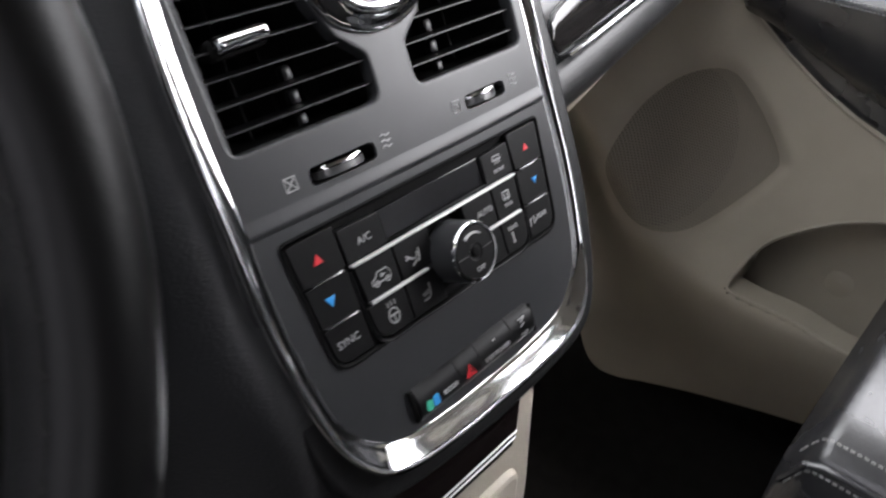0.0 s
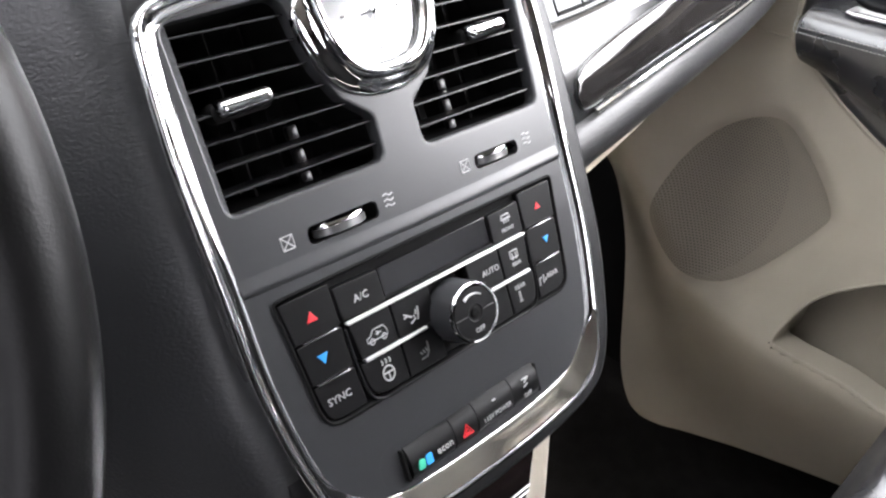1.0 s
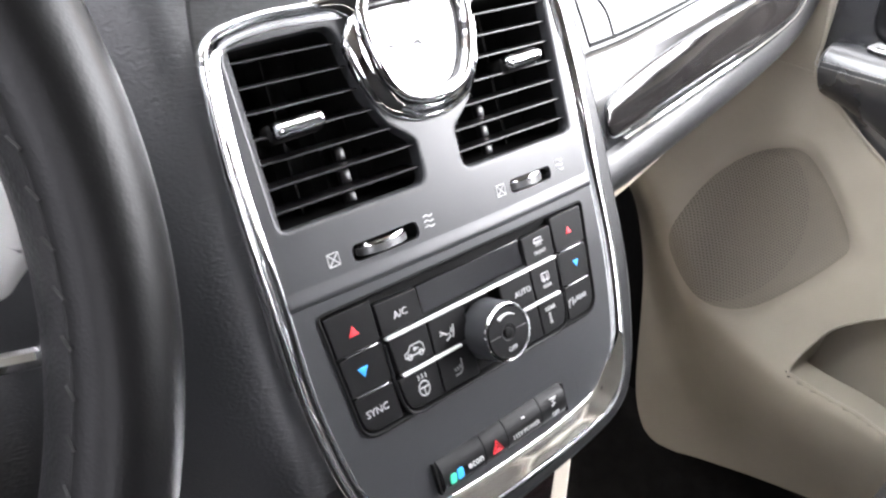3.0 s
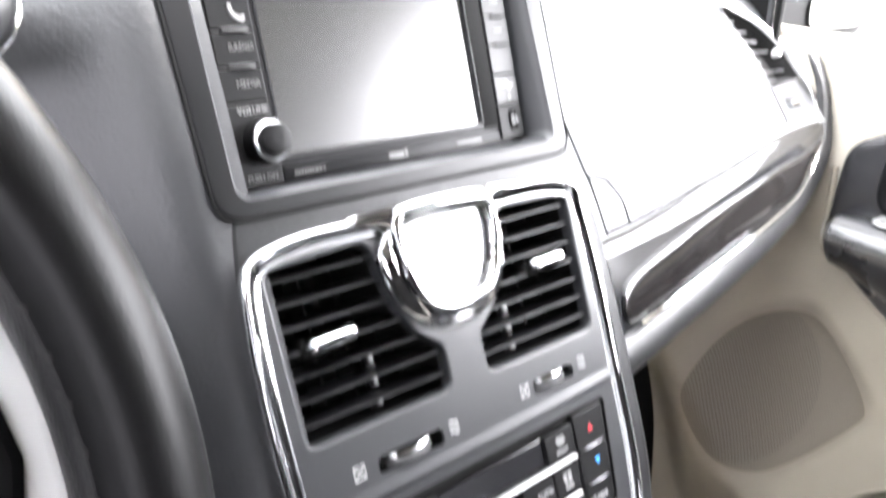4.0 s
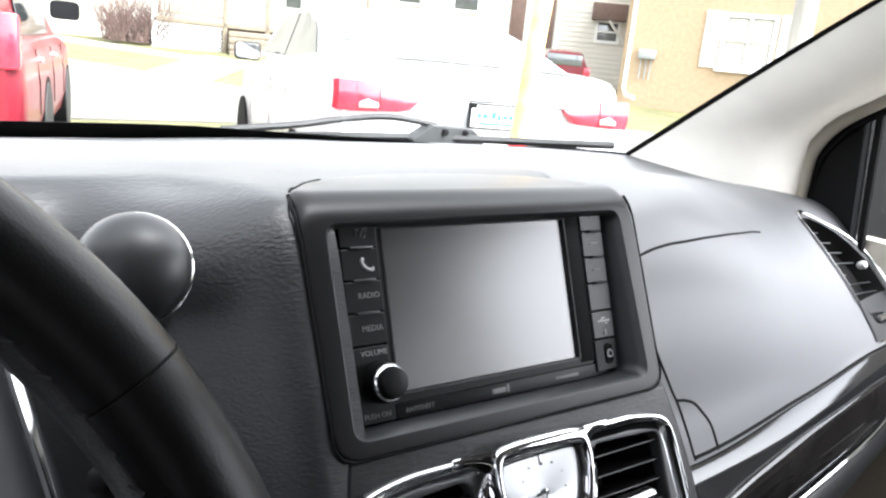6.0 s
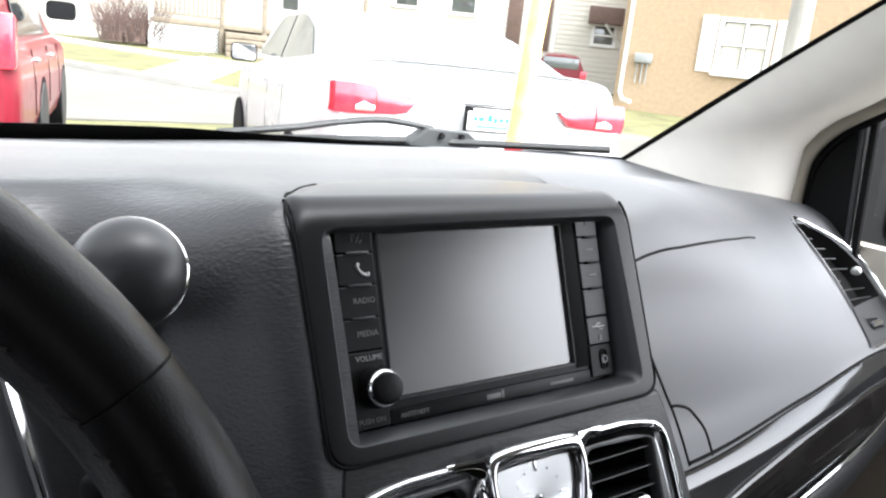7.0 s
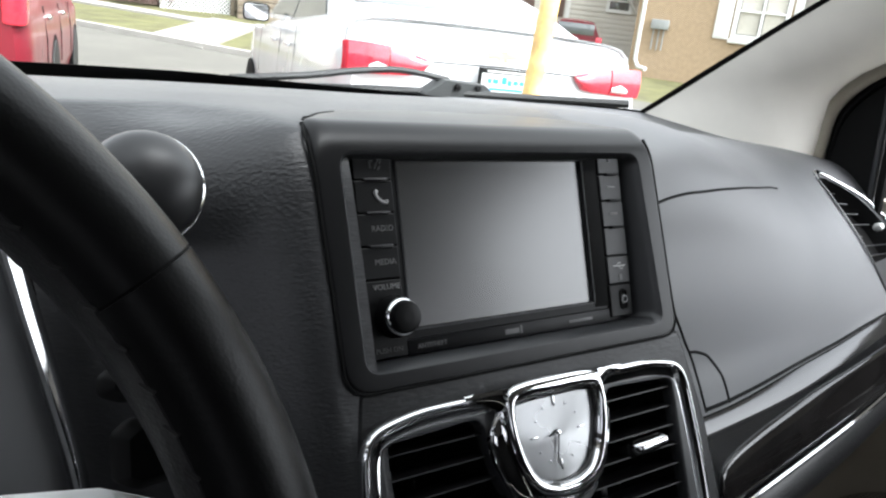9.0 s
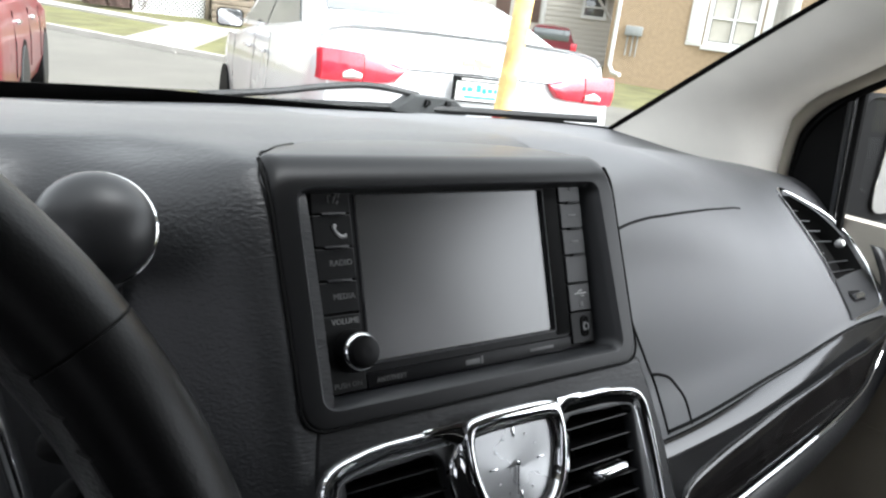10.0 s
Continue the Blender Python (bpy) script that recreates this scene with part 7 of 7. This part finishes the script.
for u0, u1, v0 in ((-1.55, -0.80, 2.06), (0.40, 1.20, 2.0)):
    wd = part("window", holed(rect(u0 - 0.10, v0 - 0.10, u1 + 0.10, v0 + 1.3), [rect(u0, v0, u1, v0 + 0.55), rect(u0, v0 + 0.62, u1, v0 + 1.2)], 0.0, 0.08), WHITE, white_house, "white window frame")
    part("pane", block(u0, v0, 0.01, u1, v0 + 1.2, 0.045, 0.004), CAR_GLASS, wd)
hatch = thing("red_hatchback", axes((14.10, 15.81, 0.52), (0.72, -0.69, 0), (0.69, 0.72, 0), (0, 0, 1)) @ Matrix.Scale(0.86, 4), "small dark red car in the drive", "car")
rows = []
for y in steps(0, 3.6, 9):
    top = line(y, (0, 1.35), (0.4, 1.42), (2.0, 1.40), (2.9, 0.95), (3.6, 0.75))
    rows.append([(0.06, y, 0.3), (0, y, 0.55), (0.01, y, 0.8), (0.10, y, min(top, 0.95)), (0.27, y, lerp(0.95, top, 0.86)), (0.36, y, top), (0.85, y, top + 0.04), (1.34, y, top), (1.43, y, lerp(0.95, top, 0.86)), (1.60, y, min(top, 0.95)), (1.69, y, 0.8), (1.7, y, 0.55), (1.64, y, 0.3)])
part("body", loops(bmesh.new(), rows, True, True), DARK_RED, hatch, "", 45)
part("rear_window", block(0.28, -0.02, 0.98, 1.42, 0.02, 1.32, 0.02), CAR_GLASS, hatch)
for u in (0.10, 1.60):
    part("tail_lamp", block(u - 0.10, -0.03, 0.72, u + 0.10, 0.05, 0.95, 0.02), LAMP_RED, hatch)

# house with a porch across the street
W3 = facing((4.75, 26.25, 0.75), -17)
porch_house = thing("porch_house", W3, "pale house with a timber porch and white lattice", "house")
part("wall", block(-5, -0.5, -0.3, 14, 7, 0.0, 0), SIDING, porch_house)
for k in range(26):
    part("siding_board", block(-5, -0.4 + 0.18 * k, -0.01, 14, -0.4 + 0.18 * k + 0.165, 0.022 + 0.004 * (k % 2), 0.004), SIDING, porch_house)
part("door", block(5.75, 1.0, 0.0, 6.65, 3.1, 0.06, 0.01), WHITE, porch_house, "white front door")
part("door_glass", block(5.95, 1.6, 0.05, 6.45, 2.9, 0.075, 0.005), CAR_GLASS, porch_house)
part("porch_floor", block(1.9, 0.70, 0.02, 8.4, 0.86, 2.2, 0.02), PINE, porch_house, "timber porch floor")
for u in (1.95, 3.95, 5.2, 8.3):
    part("porch_post", block(u - 0.07, -0.2, 2.06, u + 0.07, 4.2, 2.20, 0.01), WHITE if u < 3 else PINE, porch_house)
for u0, u1 in ((2.02, 3.88), (6.9, 8.2)):
    part("rail", block(u0, 1.58, 2.09, u1, 1.66, 2.17, 0.01), PINE, porch_house, "timber rail")
    part("rail", block(u0, 0.96, 2.10, u1, 1.02, 2.16, 0.01), PINE, porch_house, "timber rail")
    for k in range(int((u1 - u0) / 0.13)):
        part("baluster", block(u0 + 0.05 + 0.13 * k, 1.0, 2.11, u0 + 0.09 + 0.13 * k, 1.6, 2.15, 0.004), PINE, porch_house)
lat = []
for k in range(-6, 22):
    for dg in (-1, 1):
        u = 1.98 + 0.11 * k
        lat.append(tube([(u, 0.66 if dg < 0 else -0.05, 2.10), (u + 0.71, -0.05 if dg < 0 else 0.66, 2.10)], 0.015, 4))
bm = join(*lat)
bmesh.ops.bisect_plane(bm, geom=bm.verts[:] + bm.edges[:] + bm.faces[:], plane_co=(1.98, 0, 0), plane_no=(-1, 0, 0), clear_outer=True)
bmesh.ops.bisect_plane(bm, geom=bm.verts[:] + bm.edges[:] + bm.faces[:], plane_co=(3.92, 0, 0), plane_no=(1, 0, 0), clear_outer=True)
part("lattice", bm, WHITE, porch_house, "white diagonal lattice")
# a black sheet behind the lattice paints the shade under the porch
part("under_porch_shade", block(1.98, -0.05, 1.90, 3.92, 0.66, 1.94, 0), BLACK, porch_house, "black sheet for the shade under the porch")
# out of view; added to keep light off the wall behind the porch
part("unseen_shade_roof", block(1.5, 4.2, 0.0, 8.9, 4.4, 2.7, 0.02), SIDING, porch_house)
part("lattice_frame", holed(rect(1.92, -0.10, 3.98, 0.70), [rect(2.0, -0.02, 3.90, 0.62)], 2.08, 2.13), WHITE, porch_house)
for k in range(4):
    part("porch_step", block(4.05, -0.1 + 0.19 * k, 2.2, 5.15 + 1.7, 0.07 + 0.19 * k, 3.25 - 0.28 * k, 0.015), PINE, porch_house, "timber step")
# bare bush
random.seed(7)
tw = []
for k in range(210):
    a0, l0 = random.uniform(0, 6.28), random.uniform(0.7, 1.6)
    p0 = Vector((random.uniform(-0.8, 0.8), random.uniform(-0.45, 0.45), 0))
    d = Vector((math.cos(a0) * 0.55, math.sin(a0) * 0.4, 1)).normalized()
    mid = p0 + d * l0 * 0.5 + Vector((random.uniform(-.1, .1), random.uniform(-.06, .06), 0))
    tw.append(tube([tuple(p0), tuple(mid), tuple(p0 + d * l0)], [0.016, 0.011, 0.004], 4))
    for j in range(4):
        q = p0.lerp(mid, random.uniform(0.4, 1.0)) if j < 2 else mid.lerp(p0 + d * l0, random.uniform(0.1, 0.8))
        e = (d + Vector((random.uniform(-0.9, 0.9), random.uniform(-0.7, 0.7), random.uniform(-0.2, 0.3)))).normalized()
        tw.append(tube([tuple(q), tuple(q + e * random.uniform(0.18, 0.45))], [0.008, 0.003], 3))
bush = thing("bare_bush", Matrix.Translation((5.5, 24.0, 0.78)), "bare brown winter bush beside the porch", "bush")
part("twigs", join(*tw), TWIG, bush)
solid("utility_pole", xf(turned([(0.16, 0.0), (0.14, 8.0)], 16), Matrix.Translation((9.95, 5.80, rise(9.95, 5.8)))), GREY_WOOD, "weathered grey timber utility pole", "pole")
